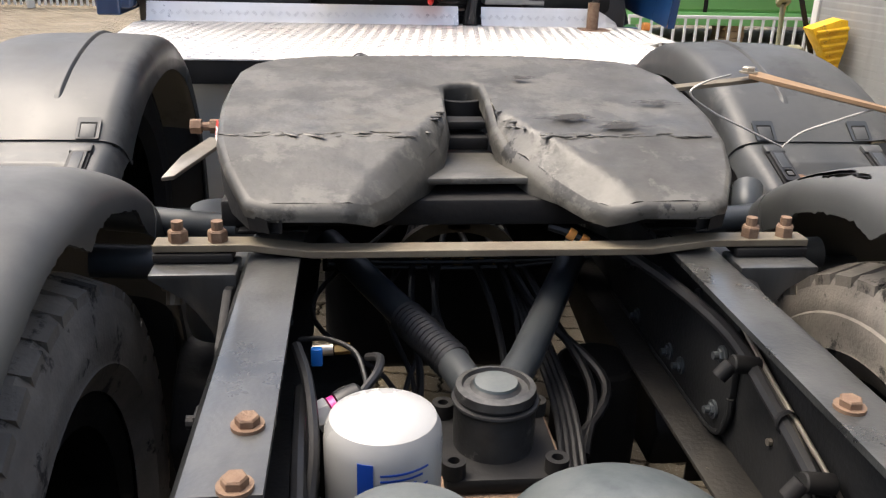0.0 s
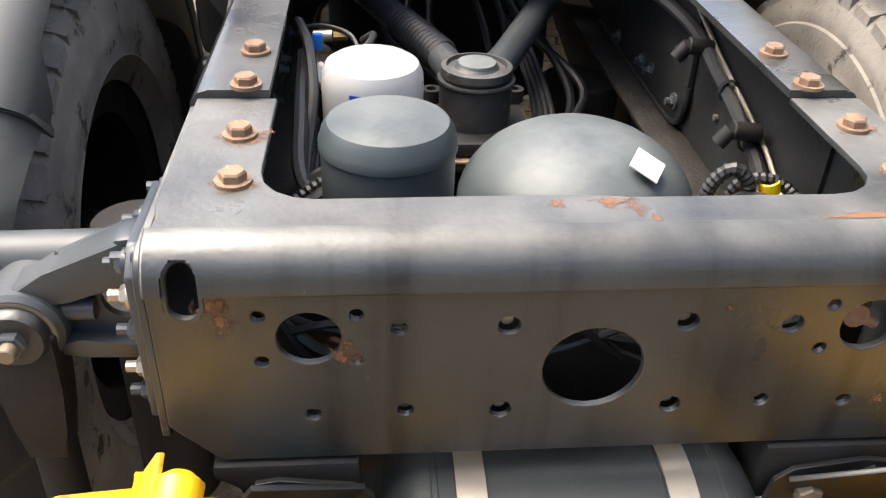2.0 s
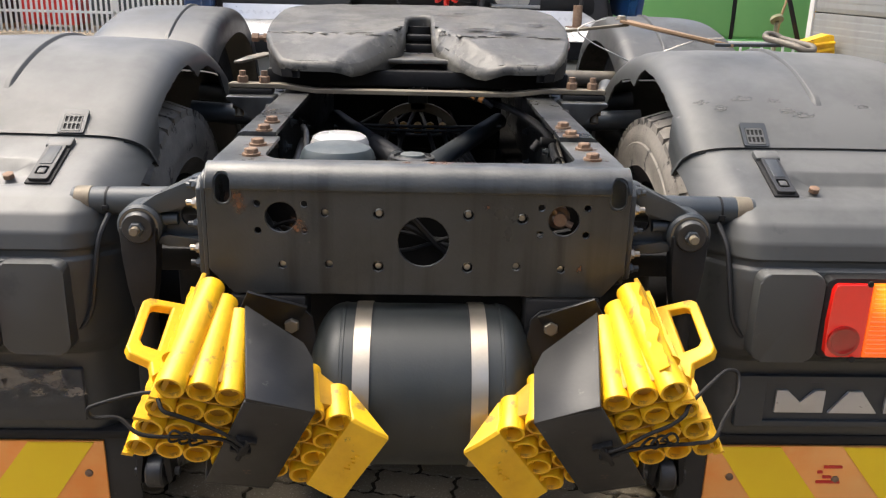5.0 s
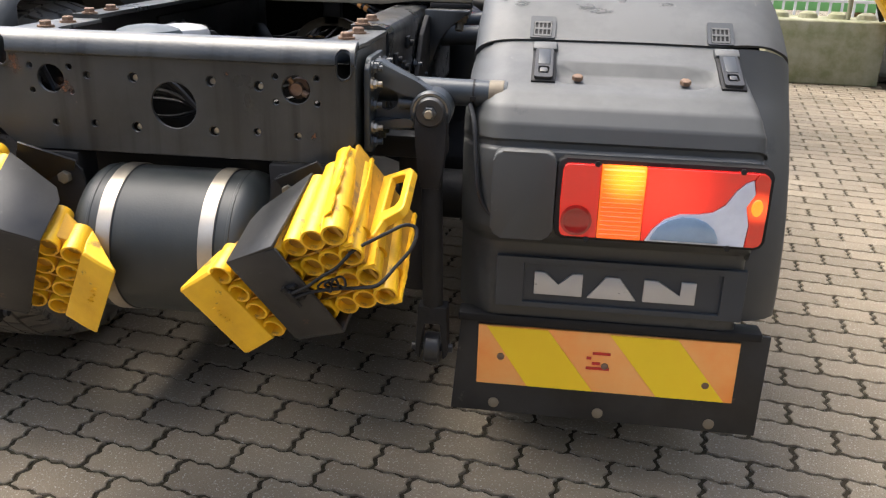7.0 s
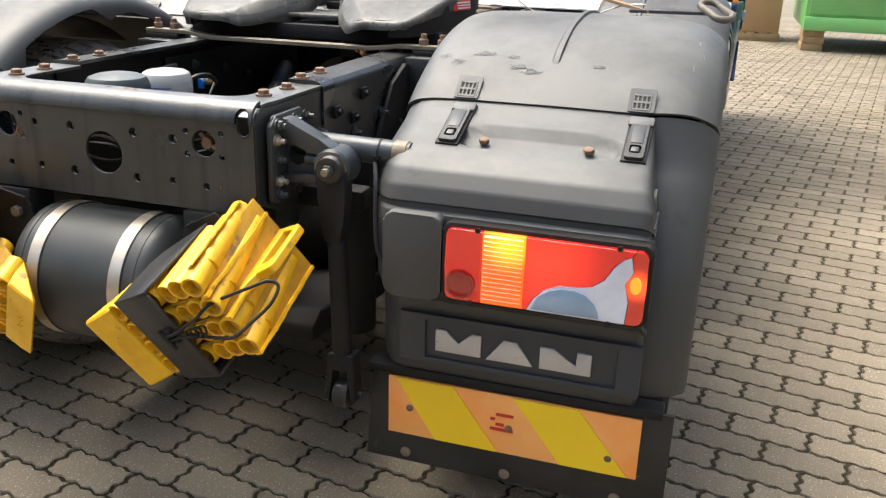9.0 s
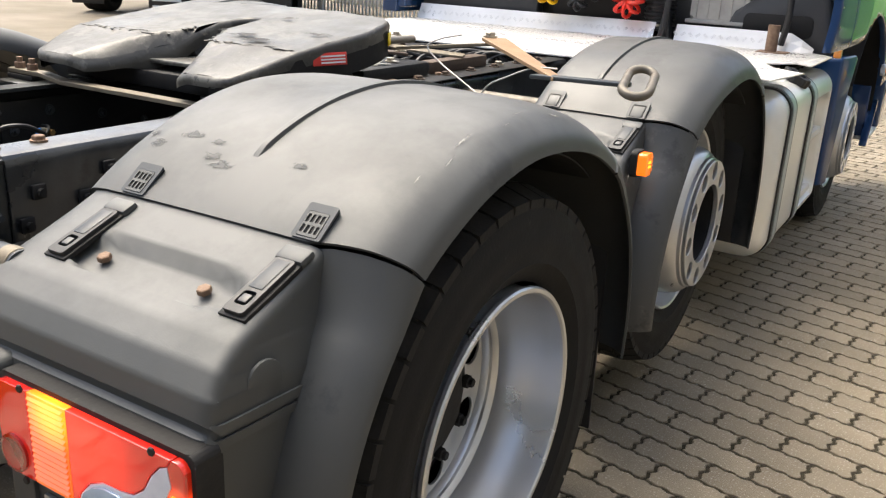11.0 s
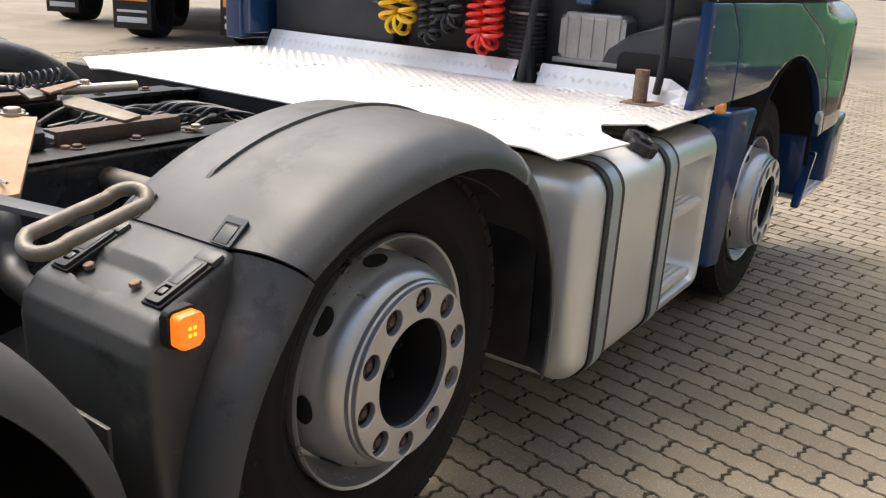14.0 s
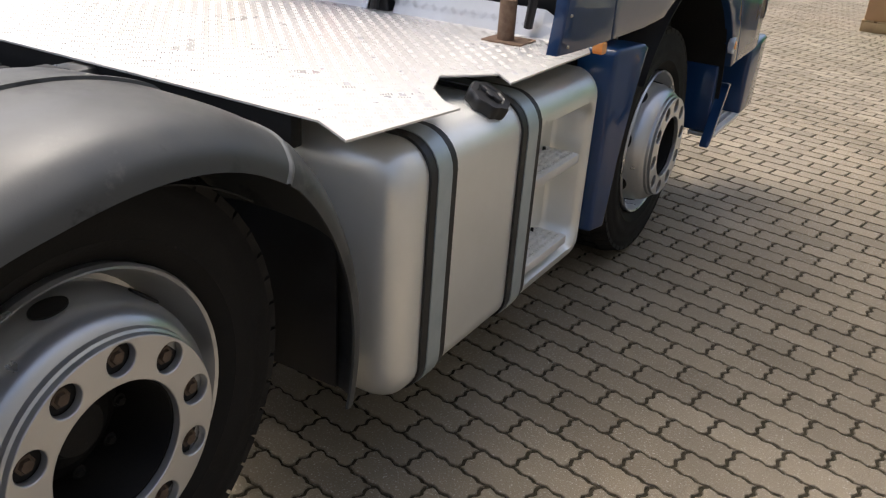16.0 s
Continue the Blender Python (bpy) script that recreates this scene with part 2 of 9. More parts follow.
M_BLUE = mat("blue_cab_paint", (0.0045, 0.038, 0.125), 0.45, 0.0, (0.0045, 0.033, 0.108), 0.4, 3, 300, 0.004, coat=0.95, coat_rough=0.03, rough_var=0.05, spec=0.25)
M_WHITE = mat("white_paint", (0.72, 0.72, 0.71), 0.4, 0, (0.66, 0.66, 0.64), 0.5, 6, 200, 0.02)
M_CAN = mat("satin_white_can", (0.42, 0.42, 0.41), 0.32, 0, (0.37, 0.37, 0.36), 0.6, 8, 200, 0.03, coat=0.3, coat_rough=0.25, spots=(0.36, 0.35, 0.33), spot_level=0.68, spot_scale=14)
M_EDGE = mat("pale_plastic_edge", (0.17, 0.175, 0.175), 0.5, 0, (0.11, 0.115, 0.115), 0.8, 30, 200, 0.05)
M_FENCE = mat("white_fence_paint", (0.9, 0.9, 0.88), 0.5, 0, (0.84, 0.84, 0.81), 0.5, 6, 200, 0.02)
M_TANK = mat("dark_tank_paint", (0.0175, 0.0215, 0.0215), 0.5, 0.0, (0.03, 0.034, 0.033), 0.8, 5, 200, 0.05, streak=0.15, spots=(0.085, 0.062, 0.04), spot_level=0.675, spot_scale=12, spots2=((0.07, 0.07, 0.066), 26.0, 0.7, 0.04))
M_GTANK = mat("grey_green_tank_paint", (0.032, 0.045, 0.049), 0.5, 0.1, (0.075, 0.088, 0.092), 0.7, 6, 200, 0.03, dust_skylight=((0.22, 0.23, 0.22), 0.5, 7.0))
M_PAVER = mat("concrete_paver", (0.217, 0.179, 0.126), 0.8, 0, (0.155, 0.128, 0.087), 0.8, 1.1, 260, 1.0, per_object=0.14, spots=(0.42, 0.395, 0.345), spot_level=0.575, spot_scale=150)
M_YARD = mat("far_paving", (0.2, 0.166, 0.12), 0.8, 0, (0.155, 0.13, 0.09), 0.8, 0.6, 40, 0.3)
M_JOINT = mat("paver_joint_sand", (0.037, 0.029, 0.018), 0.95, 0, (0.027, 0.026, 0.014), 0.8, 5, 200, 0.4, spec=0.2)
M_GREEN = mat("green_container_paint", (0.2, 0.5, 0.16), 0.4, 0, (0.17, 0.45, 0.14), 0.5, 1.2, 90, 0.03)
M_TSTRAP = mat("grey_tank_strap", (0.46, 0.52, 0.54), 0.4, 0.5, (0.4, 0.46, 0.48), 0.5, 12, 200, 0.03)
M_BLOCKER = mat("dark_light_blocker", (0.09, 0.085, 0.08), 0.8, 0, (0.06, 0.06, 0.06), 0.7, 0.5, 20, 0.1)
M_WALL = mat("grey_cladding_panel", (0.28, 0.287, 0.284), 0.5, 0.1, (0.24, 0.25, 0.247), 0.8, 1.2, 60, 0.05, streak=0.2)
M_CONC = mat("mossy_concrete", (0.3, 0.29, 0.2), 0.85, 0, (0.16, 0.17, 0.07), 0.8, 6, 60, 0.5)
M_WOOD = mat("pallet_wood", (0.36, 0.24, 0.12), 0.7, 0, (0.25, 0.16, 0.08), 0.7, 9, 120, 0.2)
M_CARD = mat("cardboard", (0.42, 0.25, 0.13), 0.8, 0, (0.38, 0.22, 0.11), 0.5, 3, 120, 0.05)
M_CREAM = mat("cream_building", (0.85, 0.83, 0.77), 0.7, 0, (0.75, 0.72, 0.65), 0.6, 0.6, 40, 0.1)
M_RED = mat("red_lens", (0.6, 0.01, 0.007), 0.12, 0, (0.42, 0.009, 0.006), 0.3, 8, 60, 0.0, coat=1.0, rough_var=0.03, emit=(1.0, 0.03, 0.012), emit_strength=0.07, glow=(0.95, 0.76, 0.14, 0.5))
M_REDSIDE = mat("red_lens_end", (0.5, 0.012, 0.008), 0.12, 0, (0.42, 0.009, 0.006), 0.3, 8, 60, 0.0, coat=1.0, rough_var=0.03, emit=(1.0, 0.07, 0.012), emit_strength=0.04, glow=(1.126, 0.735, 0.04, 0.9))
M_AMBER = mat("amber_lens", (0.75, 0.14, 0.01), 0.15, 0, (0.7, 0.11, 0.01), 0.3, 8, 60, 0.0, coat=1.0, rough_var=0.03, emit=(1.0, 0.13, 0.006), emit_strength=0.22, glow=(0.885, 0.785, 0.075, 1.9))
M_SIDEB = mat("amber_side_lens", (0.8, 0.17, 0.01), 0.2, 0, (0.7, 0.1, 0.01), 0.5, 90, 60, 0.0, coat=1.0, emit=(1.0, 0.2, 0.012), emit_strength=0.6)
M_BULB = mat("amber_bulb", (0.8, 0.2, 0.01), 0.2, 0, None, 0.2, 8, 60, 0.0, emit=(1.0, 0.27, 0.02), emit_strength=1.3)
M_MARKER = mat("amber_marker_lens", (0.8, 0.16, 0.01), 0.2, 0, (0.7, 0.12, 0.01), 0.4, 30, 60, 0.02, coat=0.6, coat_rough=0.1, emit=(1.0, 0.2, 0.012), emit_strength=0.35)
M_REFLEX = mat("dark_red_reflector", (0.32, 0.006, 0.004), 0.15, 0, (0.22, 0.004, 0.003), 0.5, 60, 60, 0.0, coat=1.0)
M_CLEAR = mat("clear_lens", (0.66, 0.7, 0.78), 0.12, 0.0, (0.5, 0.54, 0.63), 0.7, 16, 60, 0.0, coat=1.0, rough_var=0.03)
M_CLEARBLUE = mat("clear_lens_dome", (0.27, 0.39, 0.54), 0.1, 0.2, (0.2, 0.3, 0.44), 0.7, 22, 60, 0.0, coat=1.0, rough_var=0.03)
M_ORANGE = mat("orange_reflector", (1.0, 0.34, 0.06), 0.4, 0, (1.0, 0.52, 0.16), 0.8, 5, 100, 0.0, coat=0.5, coat_rough=0.2, spots=(0.55, 0.2, 0.05), spot_level=0.68, spot_scale=22)
M_TEAL = mat("teal_sign", (0.02, 0.36, 0.28), 0.4, 0, None, 0.3, 6, 100, 0.0)
M_SIGNY = mat("yellow_reflector", (0.95, 0.66, 0.015), 0.4, 0, (0.9, 0.56, 0.015), 0.5, 6, 100, 0.0, spots=(0.55, 0.36, 0.03), spot_level=0.68, spot_scale=18)
M_LETTER = mat("silver_letter", (0.5, 0.5, 0.49), 0.35, 0.4, (0.42, 0.42, 0.41), 0.5, 12, 100, 0.02)
M_COILY = mat("yellow_air_hose", (0.85, 0.5, 0.01), 0.35, 0, (0.75, 0.42, 0.01), 0.4, 20, 100, 0.0)
M_COILR = mat("red_air_hose", (0.75, 0.03, 0.015), 0.35, 0, (0.6, 0.02, 0.01), 0.4, 20, 100, 0.0)
M_REDLAB = mat("red_label", (0.6, 0.03, 0.02), 0.4, 0, (0.5, 0.02, 0.02), 0.3, 20, 100, 0.0)
M_BLUELAB = mat("blue_print", (0.01, 0.06, 0.35), 0.4, 0, None, 0.2, 20, 100, 0.0)
M_BRASS = mat("brass_fitting", (0.5, 0.3, 0.1), 0.35, 0.8, (0.4, 0.25, 0.1), 0.6, 30, 100, 0.05)
M_PINK = mat("pink_clip", (0.8, 0.05, 0.3), 0.4, 0, None, 0.2, 20, 100, 0.0)
M_CAST = mat("cast_aluminium", (0.42, 0.41, 0.385), 0.42, 0.5, (0.31, 0.3, 0.275), 0.7, 10, 160, 0.15)
M_BLUECLIP = mat("blue_clip", (0.01, 0.2, 0.7), 0.4, 0, None, 0.3, 20, 100, 0.0)
M_CABGREY = mat("cab_rear_plastic", (0.034, 0.035, 0.038), 0.42, 0, (0.055, 0.055, 0.056), 0.7, 4, 200, 0.03)


def stain(name, base, dark):
    """Rust that thins out towards the ragged edge of a disc of radius 1."""
    m = mat(name, base, 0.8, 0.0, dark, 0.9, 2.5, 20, 0.1)
    t = m.node_tree
    n, link = t.nodes, t.links.new
    pos = n.new("ShaderNodeTexCoord").outputs["Object"]
    info = n.new("ShaderNodeObjectInfo")
    span = n.new("ShaderNodeVectorMath")
    span.operation = "LENGTH"
    link(pos, span.inputs[0])
    ns = n.new("ShaderNodeTexNoise")
    ns.noise_dimensions = "4D"
    ns.inputs["Scale"].default_value, ns.inputs["Detail"].default_value = 2.2, 6.0
    link(pos, ns.inputs["Vector"])
    w = n.new("ShaderNodeMath")
    w.operation = "MULTIPLY"
    w.inputs[1].default_value = 40.0
    link(info.outputs["Random"], w.inputs[0])
    link(w.outputs[0], ns.inputs["W"])
    a = n.new("ShaderNodeMath")
    a.operation = "MULTIPLY_ADD"
    a.inputs[1].default_value, a.inputs[2].default_value = 2.4, -0.55
    link(ns.outputs[0], a.inputs[0])
    d = n.new("ShaderNodeMath")
    d.operation = "SUBTRACT"
    link(a.outputs[0], d.inputs[0])
    link(span.outputs["Value"], d.inputs[1])
    k = n.new("ShaderNodeMapRange")
    k.inputs[1].default_value, k.inputs[2].default_value = -0.05, 0.45
    k.inputs[4].default_value = 0.9
    link(d.outputs[0], k.inputs[0])
    link(k.outputs[0], n["Principled BSDF"].inputs["Alpha"])
    return m


M_STAIN = stain("rust_bloom", (0.2, 0.09, 0.04), (0.13, 0.075, 0.045))
M_SMEAR = stain("black_grease_smear", (0.02, 0.019, 0.018), (0.04, 0.038, 0.034))
M_SCUFF = stain("pale_scuff", (0.3, 0.295, 0.28), (0.22, 0.215, 0.2))
M_SMUDGE = stain("dark_smudge", (0.1, 0.101, 0.099), (0.115, 0.115, 0.111))
M_DIRT = stain("dried_dirt", (0.24, 0.215, 0.18), (0.17, 0.15, 0.125))


# ---- mesh helpers ----
def box(bm, a, b, bevel=0.0, seg=2, m=None):
    """A box from corner a to corner b, its edges rounded."""
    size = [abs(b[i] - a[i]) for i in range(3)]
    mid = [(a[i] + b[i]) / 2 for i in range(3)]
    r = bmesh.ops.create_cube(bm, size=1.0, matrix=(m or Matrix()) @ Matrix.Translation(mid) @ Matrix.Diagonal((*size, 1)))
    if bevel:
        edges = list({e for v in r["verts"] for e in v.link_edges})
        bmesh.ops.bevel(bm, geom=edges, offset=min(bevel, min(size) * 0.45), segments=seg, profile=0.5, affect="EDGES")


def axis_frame(p, q):
    d = Vector(q) - Vector(p)
    return Matrix.Translation(p) @ d.to_track_quat("Z", "Y").to_matrix().to_4x4(), d.length


def lathe(bm, p, q, profile, seg=32):
    """Turns (radius, height along p to q) about the line from p towards q."""
    m, _ = axis_frame(p, q)
    rings = []
    for r, h in profile:
        if r < 1e-5:
            rings.append([bm.verts.new(m @ Vector((0, 0, h)))])
        else:
            rings.append([bm.verts.new(m @ Vector((r * math.cos(2 * math.pi * k / seg), r * math.sin(2 * math.pi * k / seg), h))) for k in range(seg)])
    for a, b in zip(rings, rings[1:]):
        for k in range(seg):
            j = (k + 1) % seg
            loop = [a[k % len(a)], a[j % len(a)], b[j % len(b)], b[k % len(b)]]
            loop = [v for i, v in enumerate(loop) if v not in loop[:i]]
            if len(loop) > 2:
                bm.faces.new(loop)


def rod(bm, p, q, r, r2=None, seg=16, chamfer=0.0):
    _, n = axis_frame(p, q)
    r2 = r if r2 is None else r2
    c = chamfer
    lathe(bm, p, q, [(0, 0), (r - c, 0), (r, c), (r2, n - c), (r2 - c, n), (0, n)] if c else [(0, 0), (r, 0), (r2, n), (0, n)], seg)


def pipe(bm, p, q, r, inner, seg=20):
    _, n = axis_frame(p, q)
    lathe(bm, p, q, [(inner, n * 0.5), (inner, 0), (r, 0), (r, n), (inner, n), (inner, n * 0.5)], seg)


def smooth_path(pts, n=6):
    """A Catmull-Rom run through the points."""
    pts = [Vector(p) for p in pts]
    ext = [2 * pts[0] - pts[1], *pts, 2 * pts[-1] - pts[-2]]
    out = []
    for a, b, c, d in zip(ext, ext[1:], ext[2:], ext[3:]):
        for k in range(n):
            t = k / n
            out.append(0.5 * (2 * b + (c - a) * t + (2 * a - 5 * b + 4 * c - d) * t * t + (3 * b - a - 3 * c + d) * t ** 3))
    return [*out, pts[-1]]


def tube(bm, pts, r, seg=8, closed=False, ribs=0.0):
    """A hose along the points; ribs: how far every other ring stands proud."""
    pts = [Vector(p) for p in pts]
    n = len(pts)
    up, rings = None, []
    for i, p in enumerate(pts):
        d = (pts[(i + 1) % n] - pts[i - 1]) if closed else (pts[min(i + 1, n - 1)] - pts[max(i - 1, 0)])
        d.normalize()
        if up is None:
            up = d.orthogonal().normalized()
        up = (up - d * up.dot(d)).normalized()
        side = d.cross(up)
        rr = r + (ribs if i % 2 else 0.0)
        rings.append([bm.verts.new(p + rr * (math.cos(2 * math.pi * k / seg) * up + math.sin(2 * math.pi * k / seg) * side)) for k in range(seg)])
    for i in range(n if closed else n - 1):
        a, b = rings[i], rings[(i + 1) % n]
        for k in range(seg):
            bm.faces.new((a[k], a[(k + 1) % seg], b[(k + 1) % seg], b[k]))
    if not closed:
        bm.faces.new(rings[0][::-1])
        bm.faces.new(rings[-1])


def resample(pts, step):
    out, rest = [Vector(pts[0])], 0.0
    for a, b in zip(pts, pts[1:]):
        a, b = Vector(a), Vector(b)
        n, pos = (b - a).length, step - rest
        while pos <= n:
            out.append(a.lerp(b, pos / n))
            pos += step
        rest = n - (pos - step)
    return out


def corrugated(bm, pts, r, step=0.004, proud=0.0018, seg=9):
    tube(bm, resample(smooth_path(pts, 10), step), r, seg, ribs=proud)


def prism(bm, poly, axis, lo, hi, bevel=0.0, seg=2):
    """A flat outline, in the two other axes' order, drawn out along one axis."""
    def at(u, v, w):
        return {"x": (w, u, v), "y": (u, w, v), "z": (u, v, w)}[axis]
    a = [bm.verts.new(at(u, v, lo)) for u, v in poly]
    b = [bm.verts.new(at(u, v, hi)) for u, v in poly]
    faces = [bm.faces.new(a), bm.faces.new(b[::-1])]
    n = len(poly)
    for i in range(n):
        faces.append(bm.faces.new((a[i], b[i], b[(i + 1) % n], a[(i + 1) % n])))
    if bevel:
        edges = list({e for f in faces for e in f.edges})
        bmesh.ops.bevel(bm, geom=edges, offset=bevel, segments=seg, profile=0.5, affect="EDGES")


def circle(u, v, r, n=24):
    return [(u + r * math.cos(2 * math.pi * k / n), v + r * math.sin(2 * math.pi * k / n)) for k in range(n)]


def rounded(u0, v0, u1, v1, r, n=5):
    out = []
    for cu, cv, a in ((u1 - r, v1 - r, 0), (u0 + r, v1 - r, 90), (u0 + r, v0 + r, 180), (u1 - r, v0 + r, 270)):
        for k in range(n + 1):
            t = radians(a + 90 * k / n)
            out.append((cu + r * math.cos(t), cv + r * math.sin(t)))
    return out


def holed(bm, outline, holes, axis, lo, hi):
    """A plate with an outline and holes right through it."""
    def at(u, v, w):
        return Vector({"x": (w, u, v), "y": (u, w, v), "z": (u, v, w)}[axis])
    tmp = bmesh.new()
    for ring in (outline, *holes):
        vs = [tmp.verts.new(at(u, v, lo)) for u, v in ring]
        for i in range(len(vs)):
            tmp.edges.new((vs[i], vs[(i + 1) % len(vs)]))
    bmesh.ops.triangle_fill(tmp, use_beauty=True, use_dissolve=False, edges=tmp.edges[:])
    shift = at(0, 0, hi - lo)
    tmp.verts.index_update()
    a = [bm.verts.new(v.co) for v in tmp.verts]
    b = [bm.verts.new(v.co + shift) for v in tmp.verts]
    for f in tmp.faces:
        i = [v.index for v in f.verts]
        bm.faces.new([a[k] for k in i])
        bm.faces.new([b[k] for k in i][::-1])
    for e in tmp.edges:
        if len(e.link_faces) == 1:
            i, j = e.verts[0].index, e.verts[1].index
            bm.faces.new((a[i], a[j], b[j], b[i]))
    tmp.free()


def sheet(bm, f, nu, nv, thick=None, torn=None):
    """A skin f(u, v) over the unit square, with a second skin thick below it along the normal, closed at its rims."""
    g = [[Vector(f(i / nu, j / nv)) for j in range(nv + 1)] for i in range(nu + 1)]
    top = [[bm.verts.new(p) for p in row] for row in g]
    gone = [[bool(torn and torn((i + 0.5) / nu, (j + 0.5) / nv)) for j in range(nv)] for i in range(nu)]
    for i in range(nu):
        for j in range(nv):
            if not gone[i][j]:
                bm.faces.new((top[i][j], top[i + 1][j], top[i + 1][j + 1], top[i][j + 1]))
    if thick:
        low = []
        for i in range(nu + 1):
            row = []
            for j in range(nv + 1):
                du = g[min(i + 1, nu)][j] - g[max(i - 1, 0)][j]
                dv = g[i][min(j + 1, nv)] - g[i][max(j - 1, 0)]
                row.append(bm.verts.new(g[i][j] - thick * du.cross(dv).normalized()))
            low.append(row)
        for i in range(nu):
            for j in range(nv):
                if not gone[i][j]:
                    bm.faces.new((low[i][j], low[i][j + 1], low[i + 1][j + 1], low[i + 1][j]))
        rim = [(i, 0) for i in range(nu)] + [(nu, j) for j in range(nv)] + [(i, nv) for i in range(nu, 0, -1)] + [(0, j) for j in range(nv, 0, -1)]
        for (i, j), (k, l) in zip(rim, rim[1:] + rim[:1]):
            if not gone[min(i, k, nu - 1)][min(j, l, nv - 1)]:
                bm.faces.new((top[i][j], low[i][j], low[k][l], top[k][l]))
        if torn:
            bmesh.ops.delete(bm, geom=[v for v in bm.verts if not v.link_faces], context="VERTS")


def loft(bm, rings):
    """Skins closed rings of equal count, capped at both ends."""
    vs = [[bm.verts.new(p) for p in ring] for ring in rings]
    n = len(vs[0])
    for a, b in zip(vs, vs[1:]):
        for k in range(n):
            bm.faces.new((a[k], a[(k + 1) % n], b[(k + 1) % n], b[k]))
    bm.faces.new(vs[0][::-1])
    bm.faces.new(vs[-1])


def inset(poly, d):
    """Moves an outline inwards by d, corner by corner."""
    out, n = [], len(poly)
    area = sum(poly[i][0] * poly[(i + 1) % n][1] - poly[(i + 1) % n][0] * poly[i][1] for i in range(n))
    sg = 1 if area > 0 else -1
    for i in range(n):
        p, q, r = Vector(poly[i - 1]), Vector(poly[i]), Vector(poly[(i + 1) % n])
        a, b = (q - p).normalized(), (r - q).normalized()
        m = Vector((-(a.y + b.y), a.x + b.x))
        if m.length < 1e-6:
            m = Vector((-a.y, a.x))
        m.normalize()
        c = max(0.5, m.dot(Vector((-a.y, a.x))))
        q2 = q + m * (sg * d / c)
        out.append((q2.x, q2.y))
    return out


def mirror(bm, side):
    if side < 0:
        bmesh.ops.scale(bm, vec=(-1, 1, 1), verts=bm.verts[:])
        bmesh.ops.reverse_faces(bm, faces=bm.faces[:])


def part(name, bm, material, parent=None, label="", side=1, sharp=32, bevel=0.0, flat=False):
    """Links a bmesh as one mesh object under a thing or a part."""
    bmesh.ops.recalc_face_normals(bm, faces=bm.faces[:])
    mirror(bm, side)
    lim = radians(sharp)
    for f in bm.faces:
        f.smooth = not flat
    for e in bm.edges:
        if len(e.link_faces) == 2 and e.calc_face_angle(0.0) > lim:
            e.smooth = False
    me = bpy.data.meshes.new(name)
    bm.to_mesh(me)
    bm.free()
    me.materials.append(material)
    ob = new(name, me)
    ob.parent = parent
    if bevel:
        mod = ob.modifiers.new("rounding", "BEVEL")
        mod.width, mod.segments, mod.limit_method, mod.angle_limit = bevel, 2, "ANGLE", radians(38)
        mod.harden_normals = True
    if label:
        ob["label"] = label
    return ob


def thing(name, label, category, group="", kind="", at=Matrix()):
    ob = new(name)
    ob.matrix_basis = at
    return tagged(ob, label, category, group, kind)


def hexbolt(parent, p, d, r=0.013, h=0.012, flange=0.0, material=None, shank=0.0, name="bolt"):
    """A hexagon bolt head standing at p along d."""
    bm = bmesh.new()
    p, d = Vector(p), Vector(d).normalized()
    if flange:
        rod(bm, p, p + d * 0.004, flange, seg=16)
    lathe(bm, p, p + d, [(0, 0), (r, 0), (r, h * 0.85), (r * 0.86, h), (0, h)], 6)
    if shank:
        rod(bm, p + d * h, p + d * (h + shank), r * 0.6, seg=10)
    return part(name, bm, material or M_RUST, parent)

# ---- the tractor truck; its rear crossmember stands at y = 0 ----
truck = thing("tractor_truck", "dark blue six-wheel tractor truck with bare fifth wheel, parked on pavers", "truck")

